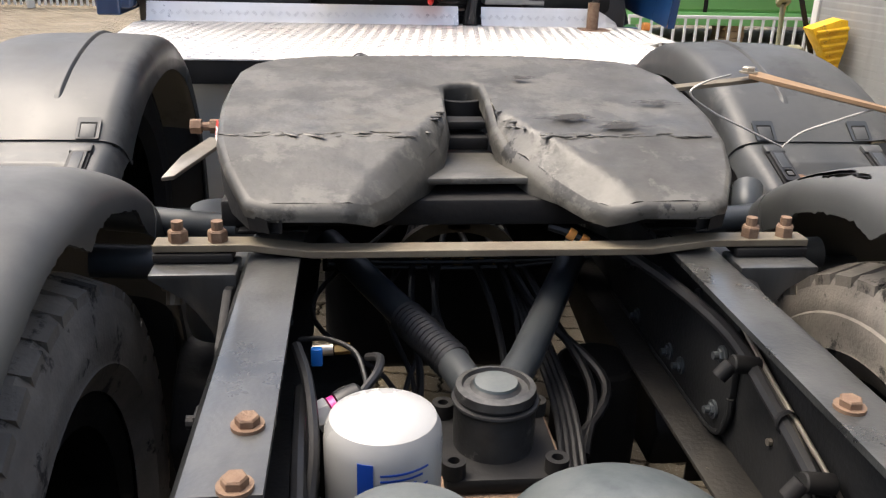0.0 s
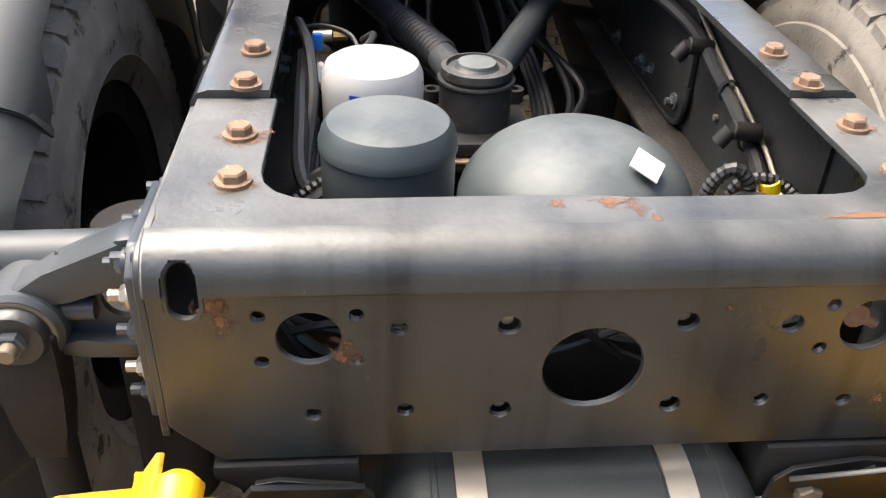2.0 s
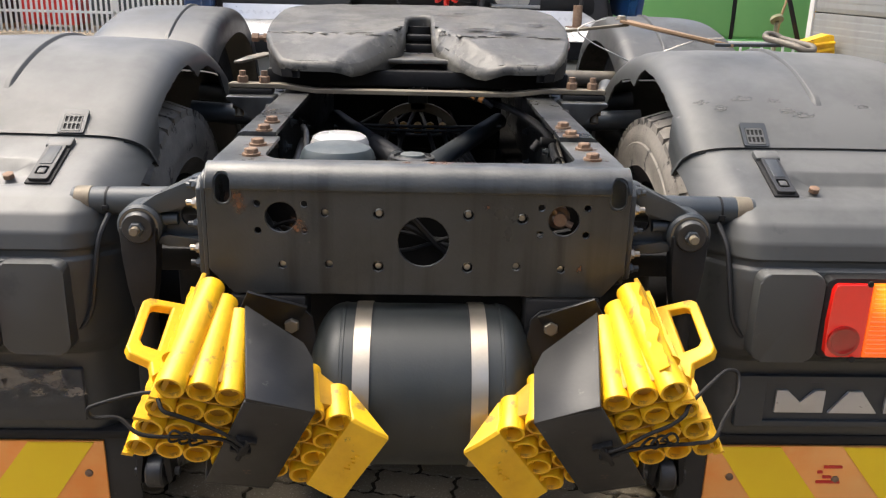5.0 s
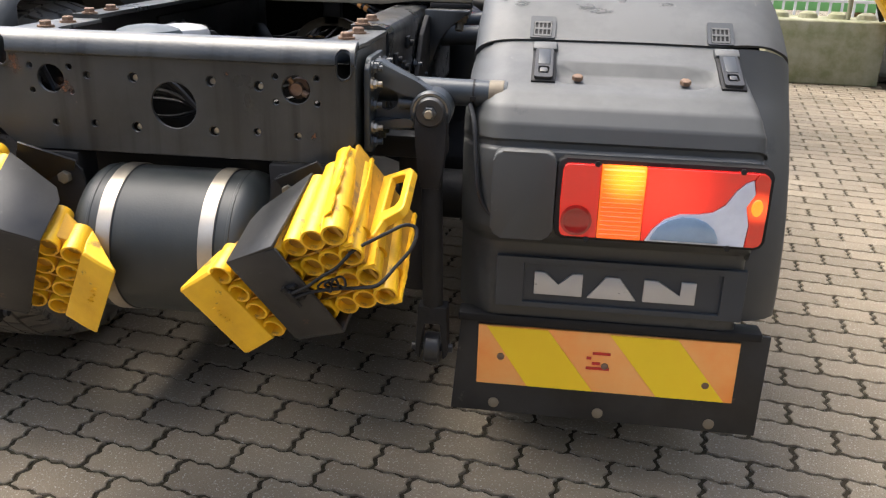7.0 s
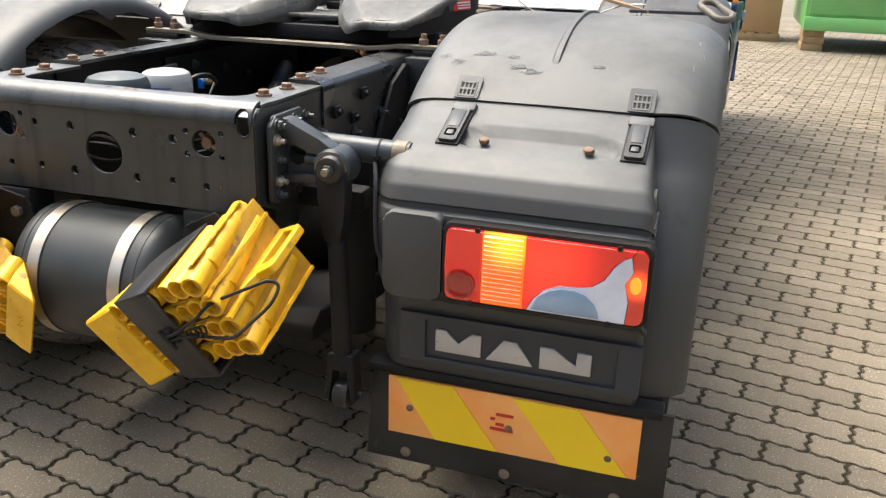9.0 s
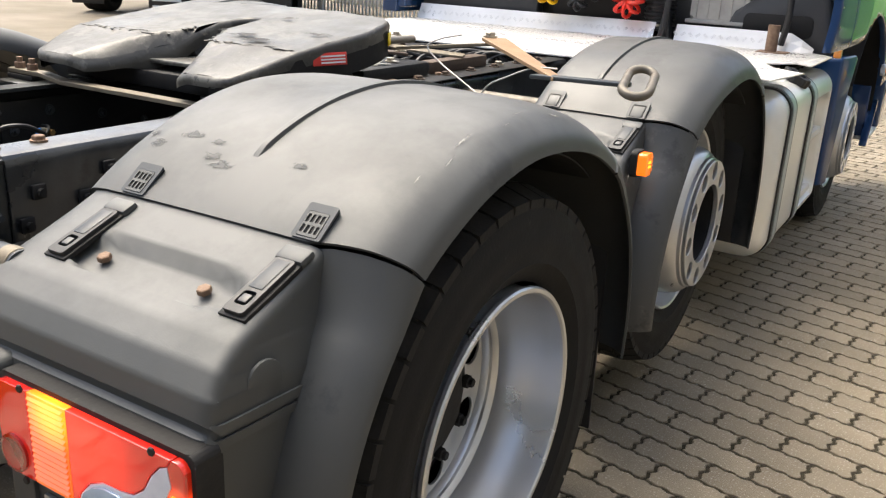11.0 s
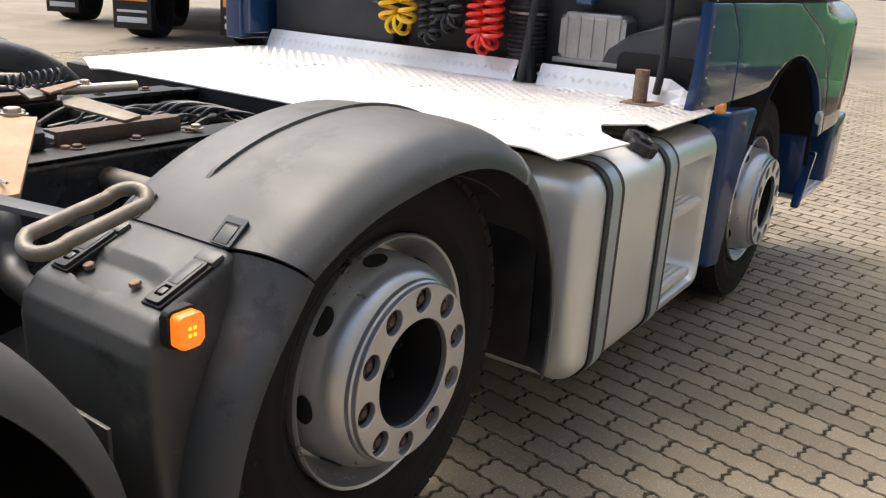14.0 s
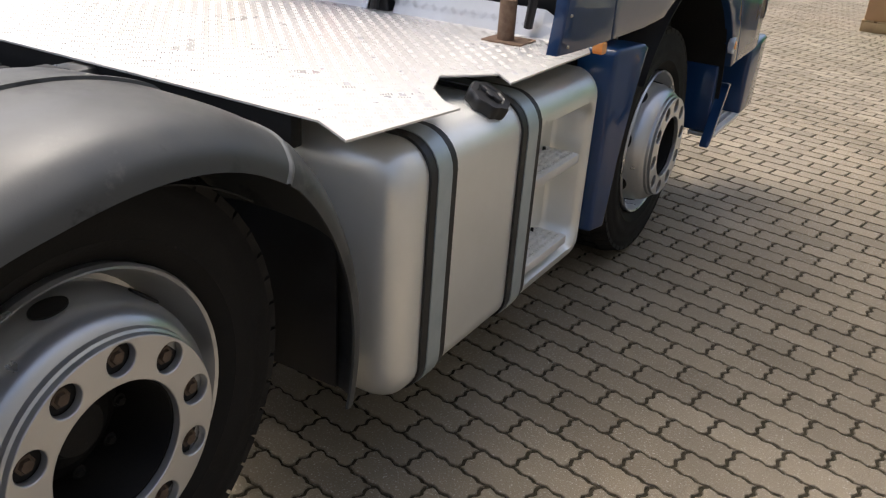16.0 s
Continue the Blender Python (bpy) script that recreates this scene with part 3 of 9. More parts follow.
# chassis
for s in (1, -1):
    bm = bmesh.new()
    prof = [(0.288, 1.008), (0.352, 1.008), (0.364, 1.004), (0.372, 0.994), (0.374, 0.98), (0.374, 0.744), (0.364, 0.744), (0.364, 0.98), (0.361, 0.994), (0.35, 0.999), (0.288, 0.999)]
    prism(bm, prof, "y", 0.305, 4.4)
    rail = part("frame_rail", bm, M_BEAM, truck, "worn grey-painted steel channel rail", s)
    for y in (0.316, 0.415, 1.10, 1.62, 1.75, 1.88):
        hexbolt(rail, (s * 0.313, y, 1.008), (0, 0, 1), 0.0125, 0.013, 0.017)
    for k, (y, z) in enumerate(((0.52, 0.88), (0.62, 0.83), (0.7, 0.9), (0.8, 0.86), (0.95, 0.9), (1.0, 0.82), (1.06, 0.9))):
        hexbolt(rail, (s * 0.362, y, z), (-s, 0, 0), 0.009, 0.008, 0.012, M_STRAP, 0.006)
        hexbolt(rail, (s * 0.376, y - 0.05, z - 0.02), (s, 0, 0), 0.01, 0.01, 0.014, M_FRAME, 0.012)
    for y, z in ((0.12, 0.93), (0.12, 0.86), (0.13, 0.81), (0.06, 0.96), (0.2, 0.95), (0.27, 0.9)):
        hexbolt(rail, (s * 0.378, y, z), (s, 0, 0), 0.01, 0.011, 0.014, M_FRAME, 0.012)
    bm = bmesh.new()
    box(bm, (0.288, 0.305, 0.735), (0.374, 4.4, 0.7435), 0.002)
    part("lower_flange", bm, M_FLANGE, rail, "black oily lower flange", s)
    # inner reinforcement of the web, dark, with its bolts
    bm = bmesh.new()
    prism(bm, [(0.30, 0.745), (0.30, 0.985), (1.6, 0.985), (1.6, 0.745)], "x", 0.354, 0.362)
    part("web_plate", bm, M_WEB, rail, "black oily inner web of the rail", s)
    bm = bmesh.new()
    prism(bm, [(0.735, 0.965), (0.732, 0.80), (0.745, 0.765), (0.775, 0.75), (0.86, 0.748), (1.3, 0.748), (1.4, 0.80), (1.4, 0.965)], "x", 0.342, 0.3535, 0.003)
    tube(bm, smooth_path([(0.345, 1.32, 0.75), (0.345, 1.0, 0.748), (0.345, 0.86, 0.748), (0.345, 0.785, 0.75), (0.345, 0.75, 0.765), (0.345, 0.733, 0.80), (0.345, 0.734, 0.83)], 6), 0.006, 8)
    hanger = part("hanger_plate", bm, M_WEB, rail, "black greasy hanger plate bolted inside the rail", s)
    for y, z in ((1.144, 0.775), (0.968, 0.788), (0.912, 0.79), (0.768, 0.885), (0.772, 0.79), (1.05, 0.9), (0.88, 0.93), (1.2, 0.86)):
        hexbolt(hanger, (s * 0.341, y, z), (-s, 0, 0), 0.0105, 0.009, 0.015, M_FRAME, 0.008)

bm = bmesh.new()
small = [(-0.067, 0.925), (0.088, 0.925), (0.182, 0.92), (-0.16, 0.925), (-0.068, 0.829), (0.089, 0.829), (-0.154, 0.832), (0.175, 0.832), (-0.235, 0.83), (0.255, 0.828)]
holes = [circle(0.011, 0.875, 0.045), circle(-0.235, 0.916, 0.027), circle(0.254, 0.917, 0.027)]
holes += [circle(x, z, 0.0095, 12) for x, z in small[:3] + small[4:6]] + [circle(x, z, 0.007, 12) for x, z in (small[3], *small[6:])]
for cx in (-0.235, 0.254):
    holes += [circle(cx + a, 0.916 + b, 0.006, 10) for a in (-0.04, 0.04) for b in (-0.024, 0.024)]
back_edge = [(-0.362, 0.965)]
for cx in (-0.332, 0.346):
    back_edge += [(cx - 0.0145, 0.965)] + [(cx - 0.0145 * math.cos(a), 0.953 - 0.0145 * math.sin(a)) for a in [math.pi * k / 10 for k in range(11)]] + [(cx + 0.0145, 0.965)]
holed(bm, back_edge + [(0.368, 0.965), (0.368, 0.82), (0.33, 0.776), (-0.32, 0.776), (-0.362, 0.82)], holes, "y", 0.0, 0.008)
# the rounded bend between the back and the top
sheet(bm, lambda u, v: (-0.362 + 0.73 * u, 0.034 - 0.034 * math.sin(v * math.pi / 2), 0.965 + 0.034 * math.cos(v * math.pi / 2)), 420, 24, 0.008, lambda u, v: min(abs(-0.362 + 0.73 * u - cx) for cx in (-0.332, 0.346)) < 0.0145 * math.sqrt(max(0.0, 1 - max(0.0, (0.82 - v) / 0.34) ** 2)))
top = [(-0.364, 0.305), (-0.28, 0.305), (-0.28, 0.14)]
top += [(-0.23 - 0.05 * math.cos(a), 0.14 - 0.05 * math.sin(a)) for a in (0.4, 0.8, 1.2)] + [(-0.23, 0.09), (0.0, 0.094), (0.05, 0.088), (0.24, 0.09)]
top += [(0.24 + 0.05 * math.sin(a), 0.14 - 0.05 * math.cos(a)) for a in (0.4, 0.8, 1.2)] + [(0.29, 0.14), (0.29, 0.305), (0.37, 0.305), (0.37, 0.085), (0.366, 0.06), (0.368, 0.034), (-0.362, 0.034), (-0.36, 0.06), (-0.364, 0.085)]
prism(bm, top, "z", 0.991, 0.999)
for s in (1, -1):
    prism(bm, [(0.009, 0.80), (0.009, 0.96), (0.014, 0.975), (0.022, 0.984), (0.034, 0.989), (0.305, 0.99), (0.305, 0.74), (0.09, 0.765)], "x", s * 0.360 - (0.004 if s < 0 else 0), s * 0.368 - (0.004 if s < 0 else 0))
cross = part("rear_crossmember", bm, M_CROSS, truck, "grey steel rear crossmember with round holes and rust streaks", bevel=0.002)
for cx in (-0.332, 0.346):
    # pressed rims round the corner slots, half of them over the bend
    ring = []
    for k in range(40):
        a = 2 * math.pi * k / 40
        w = 0.0096 + 0.0185 * math.sin(a) if a < math.pi else -0.012 + 0.0145 * math.sin(a)
        phi = max(0.0, w / 0.034)
        ring.append((cx + 0.0145 * math.cos(a), 0.034 * (1 - math.cos(phi)) + 0.0005, 0.965 + (0.034 * math.sin(phi) if w > 0 else w)))
    bm = bmesh.new()
    tube(bm, ring, 0.0026, 6, closed=True)
    part("slot_rim", bm, M_CROSS, cross)
for x, y in ((-0.308, 0.213), (-0.303, 0.119), (0.324, 0.226), (0.322, 0.128)):
    hexbolt(cross, (x, y, 0.999), (0, 0, 1), 0.0125, 0.013, 0.017)


def patch(parent, mid, u, v, size, seed, stretch=1.0, material=None):
    """A rust stain with a soft ragged outline, lying on a surface."""
    bm = bmesh.new()
    bmesh.ops.create_circle(bm, cap_ends=True, segments=24, radius=1.6)
    ob = part("rust_stain", bm, material or M_STAIN, parent)
    u, v = Vector(u), Vector(v)
    w = u.cross(v)
    ob.matrix_basis = Matrix.Translation(mid) @ Matrix((u, v, w)).transposed().to_4x4() @ Matrix.Diagonal((size * stretch, size, 1, 1)) @ Matrix.Rotation(seed * 1.3 if stretch == 1.0 else 0.0, 4, "Z")
    return ob


for k, (x, z, sz) in enumerate(((-0.203, 0.905, 0.015), (-0.31, 0.95, 0.014), (-0.304, 0.935, 0.01), (0.287, 0.83, 0.006), (0.12, 0.94, 0.005))):
    patch(cross, (x, -0.0008, z), (1, 0, 0), (0, 0, 1), sz * 1.5, k)
for k, (x, y, sz, st) in enumerate(((0.05, 0.066, 0.012, 0.6), (0.03, 0.078, 0.009, 1.8), (0.062, 0.05, 0.008, 0.5), (0.26, 0.05, 0.005, 9.0), (-0.02, 0.075, 0.006, 1.0))):
    patch(cross, (x, y, 0.9998), (1, 0, 0), (0, 1, 0), sz * 1.7, 20 + k, st)
for k, (x, y) in enumerate(((-0.308, 0.213), (-0.303, 0.119), (0.324, 0.226), (0.322, 0.128))):
    patch(cross, (x + 0.004, y - 0.002, 0.9998), (1, 0, 0), (0, 1, 0), 0.03 if k == 0 else 0.024, 40 + k, 1.2)
bm = bmesh.new()
lathe(bm, (0.25, 0.016, 0.914), (0.25, 0.1, 0.914), [(0, 0), (0.012, 0.0), (0.013, 0.004), (0.013, 0.012), (0.02, 0.014), (0.021, 0.03), (0, 0.03)], 14)
rod(bm, (0.25, 0.024, 0.914), (0.272, 0.02, 0.903), 0.006, seg=10)
rod(bm, (0.25, 0.024, 0.914), (0.235, 0.02, 0.934), 0.005, seg=10)
part("rusty_plug", bm, M_RUST, cross, "rusty plug behind the hole")
for x, z in small:
    # bolt ends seen in the holes
    bm = bmesh.new()
    rod(bm, (x, 0.012, z - 0.002), (x, 0.04, z - 0.002), 0.0062, seg=10, chamfer=0.001)
    part("bolt_end", bm, M_STRAP, cross)
# a sheet added to paint in the dark behind the crossmember's holes
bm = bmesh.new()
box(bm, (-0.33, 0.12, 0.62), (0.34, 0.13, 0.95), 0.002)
part("backing_plate", bm, M_BLACK, cross, "black sheet added for the dark behind the holes")
for k in (0, 3, 5, 8):
    bm = bmesh.new()
    y0 = 0.06 + 0.008 * (k % 4)
    tube(bm, smooth_path([(-0.3, y0, 0.86 + 0.012 * k), (-0.2, y0 - 0.02, 0.9 - 0.01 * k), (-0.05, y0, 0.84 + 0.01 * k), (0.08, y0 + 0.01, 0.87 - 0.006 * k), (0.28, y0, 0.93 - 0.01 * k)], 6), 0.004 + 0.001 * (k % 3), 6)
    part("cable", bm, M_HOSE, cross)

# tie bar behind the fifth wheel, with its brackets
bm = bmesh.new()
run = [(-0.5, 1.032), (-0.36, 1.032), (-0.27, 1.02), (0.25, 1.02), (0.34, 1.032), (0.5, 1.032)]
for (x0, z0), (x1, z1) in zip(run, run[1:]):
    prism(bm, [(x0, z0), (x1, z1), (x1, z1 - 0.012), (x0, z0 - 0.012)], "y", 0.868, 0.905)
bmesh.ops.remove_doubles(bm, verts=bm.verts[:], dist=1e-4)
bar = part("tie_bar", bm, M_BARE, truck, "rust-brown flat steel bar bolted across the chassis", bevel=0.002)
for x in (-0.465, -0.408, 0.411, 0.467):
    hexbolt(bar, (x, 0.886, 1.032), (0, 0, 1), 0.0145, 0.018, 0.0, None, 0.013)
for s in (1, -1):
    bm = bmesh.new()
    box(bm, (0.385, 0.865, 1.004), (0.5, 0.91, 1.018), 0.003)
    part("spacer", bm, M_BLACK, bar, side=s)
    bm = bmesh.new()
    prism(bm, [(0.376, 1.003), (0.5, 1.003), (0.5, 0.992), (0.474, 0.984), (0.45, 0.968), (0.43, 0.944), (0.416, 0.915), (0.404, 0.88), (0.398, 0.85), (0.376, 0.85)], "y", 0.825, 0.90, 0.004)
    hexbolt(bar, (s * 0.47, 0.86, 0.985), (0, -0.4, -1), 0.019, 0.02, 0.024, M_BARE, 0.02)
    part("bracket", bm, M_BEAM, bar, "grey steel hanger bracket", s)
    bm = bmesh.new()
    prism(bm, [(0.7, 0.95), (0.8, 0.99), (0.9, 0.97), (0.88, 0.7), (0.7, 0.55), (0.5, 0.55), (0.52, 0.7), (0.62, 0.85)], "x", 0.379, 0.392, 0.003)
    part("spring_hanger", bm, M_PIT, bar, "black spring hanger", s)

# fifth wheel
fw = thing("fifth_wheel", "", "", "", "")
fw.parent = truck
fw["label"] = "greasy worn black fifth wheel coupling plate"
right = [(0.0, 1.345), (0.02, 1.343), (0.034, 1.328), (0.036, 1.25), (0.037, 1.15), (0.055, 1.09), (0.084, 1.03), (0.118, 0.965), (0.150, 0.912), (0.178, 0.882), (0.205, 0.868), (0.23, 0.864), (0.335, 0.862), (0.366, 0.88), (0.402, 0.96), (0.426, 1.05),
         (0.436, 1.14), (0.441, 1.22), (0.441, 1.32), (0.43, 1.40), (0.405, 1.465), (0.36, 1.507), (0.30, 1.528), (0.15, 1.54), (0.0, 1.542)]
left = [(-x, y) for x, y in right[::-1]][1:-1]
bm = bmesh.new()


def plate_z(y):
    return 1.152 - (1.06 - y) * 0.31 if y < 1.06 else 1.152 + (y - 1.06) * 0.135


THROAT = [((0.050, 1.176), (0.037, 1.15)), ((0.082, 1.112), (0.055, 1.09)), ((0.118, 1.05), (0.084, 1.03)), ((0.160, 0.982), (0.118, 0.965)), ((0.196, 0.915), (0.150, 0.912)), ((0.215, 0.880), (0.182, 0.872))]


def throat(u, v):
    """Plan of the worn slope beside the kingpin slot: u runs along it, v from its rim to its foot."""
    k = u * (len(THROAT) - 1)
    i = min(int(k), len(THROAT) - 2)
    a = Vector(THROAT[i][0]).lerp(Vector(THROAT[i + 1][0]), k - i)
    b = Vector(THROAT[i][1]).lerp(Vector(THROAT[i + 1][1]), k - i)
    return a.lerp(b, v)


RIM = [throat(k / 60, 0.0) for k in range(61)]
FOOT = [throat(k / 60, 1.0) for k in range(61)]


def slope_drop(x, y):
    """How far the plate falls away below its face towards the slot."""
    q = Vector((abs(x), y))
    if q.x > 0.23 or y > 1.19:
        return 0.0
    best = min(range(61), key=lambda k: (q - RIM[k]).length_squared + (q - FOOT[k]).length_squared)
    across_ = FOOT[best] - RIM[best]
    v = (q - RIM[best]).dot(across_) / across_.length_squared
    v = min(1.15, max(0.0, v + 0.06))
    u = best / 60
    fade = min(1.0, u / 0.06)
    lean = 1.5 if x < 0 else 0.95
    return (0.056 - 0.03 * u) * fade * v ** lean


outline = right + left
cap = [bm.verts.new((x, y, 0)) for x, y in inset(outline, 0.010)]
bmesh.ops.triangle_fill(bm, use_beauty=True, use_dissolve=False, edges=[bm.edges.new((cap[k], cap[(k + 1) % len(cap)])) for k in range(len(cap))])
for q in range(-14, 15):
    bmesh.ops.bisect_plane(bm, geom=bm.verts[:] + bm.edges[:] + bm.faces[:], plane_co=(q * 0.032 + 0.001, 0, 0), plane_no=(1, 0, 0))
for q in range(22):
    bmesh.ops.bisect_plane(bm, geom=bm.verts[:] + bm.edges[:] + bm.faces[:], plane_co=(0, 0.871 + q * 0.031, 0), plane_no=(0, 1, 0))
for q in range(34):
    # a finer net beside the slot
    near = [f for f in bm.faces if abs(f.calc_center_median().x) < 0.235 and f.calc_center_median().y < 1.2]
    near = list({v for f in near for v in f.verts}) + list({e for f in near for e in f.edges}) + near
    bmesh.ops.bisect_plane(bm, geom=near, plane_co=(0, 0.8665 + q * 0.0098, 0), plane_no=(0, 1, 0))
for q in range(-23, 24):
    near = [f for f in bm.faces if abs(f.calc_center_median().x) < 0.235 and f.calc_center_median().y < 1.2]
    near = list({v for f in near for v in f.verts}) + list({e for f in near for e in f.edges}) + near
    bmesh.ops.bisect_plane(bm, geom=near, plane_co=(q * 0.0097 + 0.0005, 0, 0), plane_no=(1, 0, 0))
rings = [[(x, y, z) for x, y in inset(outline, d)] for d, z in ((0.010, 0.0), (0.0045, -0.002), (0.001, -0.007), (0.0, -0.014), (0.002, -0.04), (0.03, -0.042))]
vs = [[bm.verts.new(p) for p in ring] for ring in rings]
for a, b in zip(vs, vs[1:]):
    for k in range(len(a)):
        bm.faces.new((a[k], a[(k + 1) % len(a)], b[(k + 1) % len(a)], b[k]))
bmesh.ops.remove_doubles(bm, verts=bm.verts[:], dist=2e-4)
for v in bm.verts:
    q = v.co.copy()
    edge = (0.004 * noise.noise(Vector((q.x * 45, q.y * 45, 5.0))) + 0.003 * noise.noise(Vector((q.x * 130, q.y * 130, 8.0)))) if q.z < -0.001 else 0.0
    if q.z < -0.02 and q.y < 1.02:
        v.co.z += 0.016
    v.co.x += edge
    v.co.y += edge
    rough_ = 0.0018 * noise.noise(Vector((q.x * 40, q.y * 40, 1.0))) + 0.0008 * noise.noise(Vector((q.x * 150, q.y * 150, 3.0)))
    fall = slope_drop(q.x, q.y)
    v.co.z += plate_z(q.y) - fall + rough_ * min(1.0, fall / 0.01) + 0.004 * noise.noise(Vector((q.x * 9, q.y * 9, 0))) + 0.0022 * noise.noise(Vector((q.x * 34, q.y * 34, 2.0)))
part("coupling_plate", bm, M_GREASE, fw, "worn greasy steel plate with a slot for the kingpin", sharp=75)
rnd = random.Random(17)


def on_plate(x, y, up=0.0):
    return Vector((x, y, plate_z(y) + up))


for k in range(4):
    y = rnd.uniform(0.9, 1.5)
    x = rnd.choice((-1, 1)) * rnd.uniform(0.1 if y > 1.1 else 0.24, 0.36)
    slope = Vector((0, 1, -(plate_z(y - 0.01) - plate_z(y + 0.01)) / 0.02)).normalized()
    ob = patch(fw, on_plate(x, y, 0.0062), (1, 0, 0), slope, rnd.uniform(0.02, 0.045), k, 2.2, M_SMEAR)
    ob.name = "grease_smear"
bm = bmesh.new()
for k in range(14):
    # crumbs of grease along the rims of the slot
    u = 0.25 * rnd.random()
    p = throat(u, max(-0.1, rnd.gauss(0.0, 0.14)))
    side = rnd.choice((-1, 1))
    m = Matrix.Translation((side * p[0], p[1], plate_z(p[1]) - slope_drop(side * p[0], p[1]) + rnd.uniform(-0.001, 0.002))) @ Matrix.Rotation(rnd.uniform(0, 6), 4, "Z") @ Matrix.Diagonal((rnd.uniform(0.004, 0.014), rnd.uniform(0.002, 0.005), rnd.uniform(0.0012, 0.0025), 1))
    bmesh.ops.create_icosphere(bm, subdivisions=2, radius=1.0, matrix=m)
for v in bm.verts:
    v.co += Vector((noise.noise(v.co * 90), noise.noise(v.co * 90 + Vector((7, 0, 0))), 0)) * 0.004
tagged(part("old_grease", bm, M_GREASE, fw, "crumbs of old grease along the slot"), kind="stuff")
bm = bmesh.new()
for k in range(70):
    x, y = rnd.choice((-1, 1)) * (0.12 + 0.29 * rnd.random() ** 1.6), 1.06 + rnd.gauss(0, 0.005)
    m = Matrix.Translation(on_plate(x, y, rnd.uniform(-0.0015, 0.001))) @ Matrix.Rotation(rnd.gauss(0, 0.3), 4, "Z") @ Matrix.Diagonal((rnd.uniform(0.006, 0.03), rnd.uniform(0.002, 0.006), rnd.uniform(0.001, 0.0025), 1))
    bmesh.ops.create_icosphere(bm, subdivisions=2, radius=1.0, matrix=m)
for v in bm.verts:
    v.co += Vector((noise.noise(v.co * 90), noise.noise(v.co * 90 + Vector((7, 0, 0))), 0)) * 0.003
tagged(part("grease_ridge", bm, M_GREASE, fw, "rubbed-up ridges of old grease"), kind="stuff")
for s in (1, -1):
    # skirts below the plate and the ribs along the slot
    bm = bmesh.new()
    ring = [Vector((x, y, 0)) for x, y in right if x > 0.28 and y < 1.52]
    for a, b in zip(ring, ring[1:]):
        za, zb = plate_z(a.y) - 0.02, plate_z(b.y) - 0.02
        la, lb = max(za - 0.075, 1.05), max(zb - 0.075, 1.05)
        vs = [bm.verts.new(q) for q in ((a.x * 0.995, a.y, za), (b.x * 0.995, b.y, zb), (b.x * 0.985, b.y, lb), (a.x * 0.985, a.y, la),
              (a.x * 0.93, a.y, za), (b.x * 0.93, b.y, zb), (b.x * 0.93, b.y, lb), (a.x * 0.93, a.y, la))]
        for i in ((0, 1, 2, 3), (4, 7, 6, 5), (3, 2, 6, 7), (0, 4, 5, 1)):
            bm.faces.new([vs[k] for k in i])
    bmesh.ops.remove_doubles(bm, verts=bm.verts[:], dist=1e-4)
    part("skirt", bm, M_BLACK, fw, "black side skirt", s)
    bm = bmesh.new()
    box(bm, (0.285, 1.0, 1.0), (0.40, 1.42, 1.012), 0.003)
    prism(bm, [(1.0, 1.01), (1.42, 1.01), (1.36, 1.1), (1.06, 1.1), (1.0, 1.045)], "x", 0.30, 0.335, 0.004)
    part("bearing_block", bm, M_BLACK, fw, "dark steel bearing block on the rail", s)
bm = bmesh.new()
prism(bm, [(-0.108, 1.025), (0.1, 1.03), (0.1, 1.05), (0.06, 1.12), (0.045, 1.2), (-0.045, 1.2), (-0.06, 1.12), (-0.108, 1.045)], "z", 1.075, 1.087, 0.004)
part("throat_plate", bm, M_GREASE, fw)
bm = bmesh.new()
box(bm, (-0.42, 1.0, 1.013), (0.42, 1.34, 1.058), 0.006)
part("base_beam", bm, M_BLACK, fw, "black cross beam under the plate")
bm = bmesh.new()
box(bm, (-0.04, 1.2, 1.09), (0.04, 1.26, 1.115), 0.006)
box(bm, (-0.036, 1.22, 1.125), (0.036, 1.27, 1.14), 0.004)
lathe(bm, (0, 1.35, 1.10), (0, 1.35, 1.3), [(0.034, 0), (0.034, 0.06), (0.05, 0.06), (0.05, 0.0)], 20)
part("lock_jaw", bm, M_BLACK, fw, "black locking jaw")
for s in (1, -1):
    bm = bmesh.new()
    box(bm, (-0.055, 0, -0.016), (0.055, 0.003, 0.016), 0.002)
    ob = part("label_plate", bm, M_REDLAB, fw, "red label with white print")
    ob.matrix_basis = pose(s * 0.441, 1.155, 1.128, -8, 0, 90 - s * 12 if s > 0 else -90 + 12)
    for k in range(3):
        b2 = bmesh.new()
        box(b2, (-0.03 + 0.0 * k, -0.0015, -0.011 + 0.008 * k), (0.048, 0.0045, -0.007 + 0.008 * k))
        part("print", b2, M_WHITE, ob)
bm = bmesh.new()
box(bm, (-0.022, 0, -0.018), (0.022, 0.004, 0.018), 0.002)
ob = part("label_plate", bm, M_SIGNY, fw, "yellow warning label")
ob.matrix_basis = pose(0.413, 1.455, 1.16, 0, 0, 118)
bm = bmesh.new()
prism(bm, [(-0.535, 1.12), (-0.515, 1.13), (-0.462, 1.40), (-0.50, 1.42), (-0.527, 1.27)], "z", 1.055, 1.063, 0.002)
part("lock_lever", bm, M_STRAP, fw, "pale worn pointed lever plate")
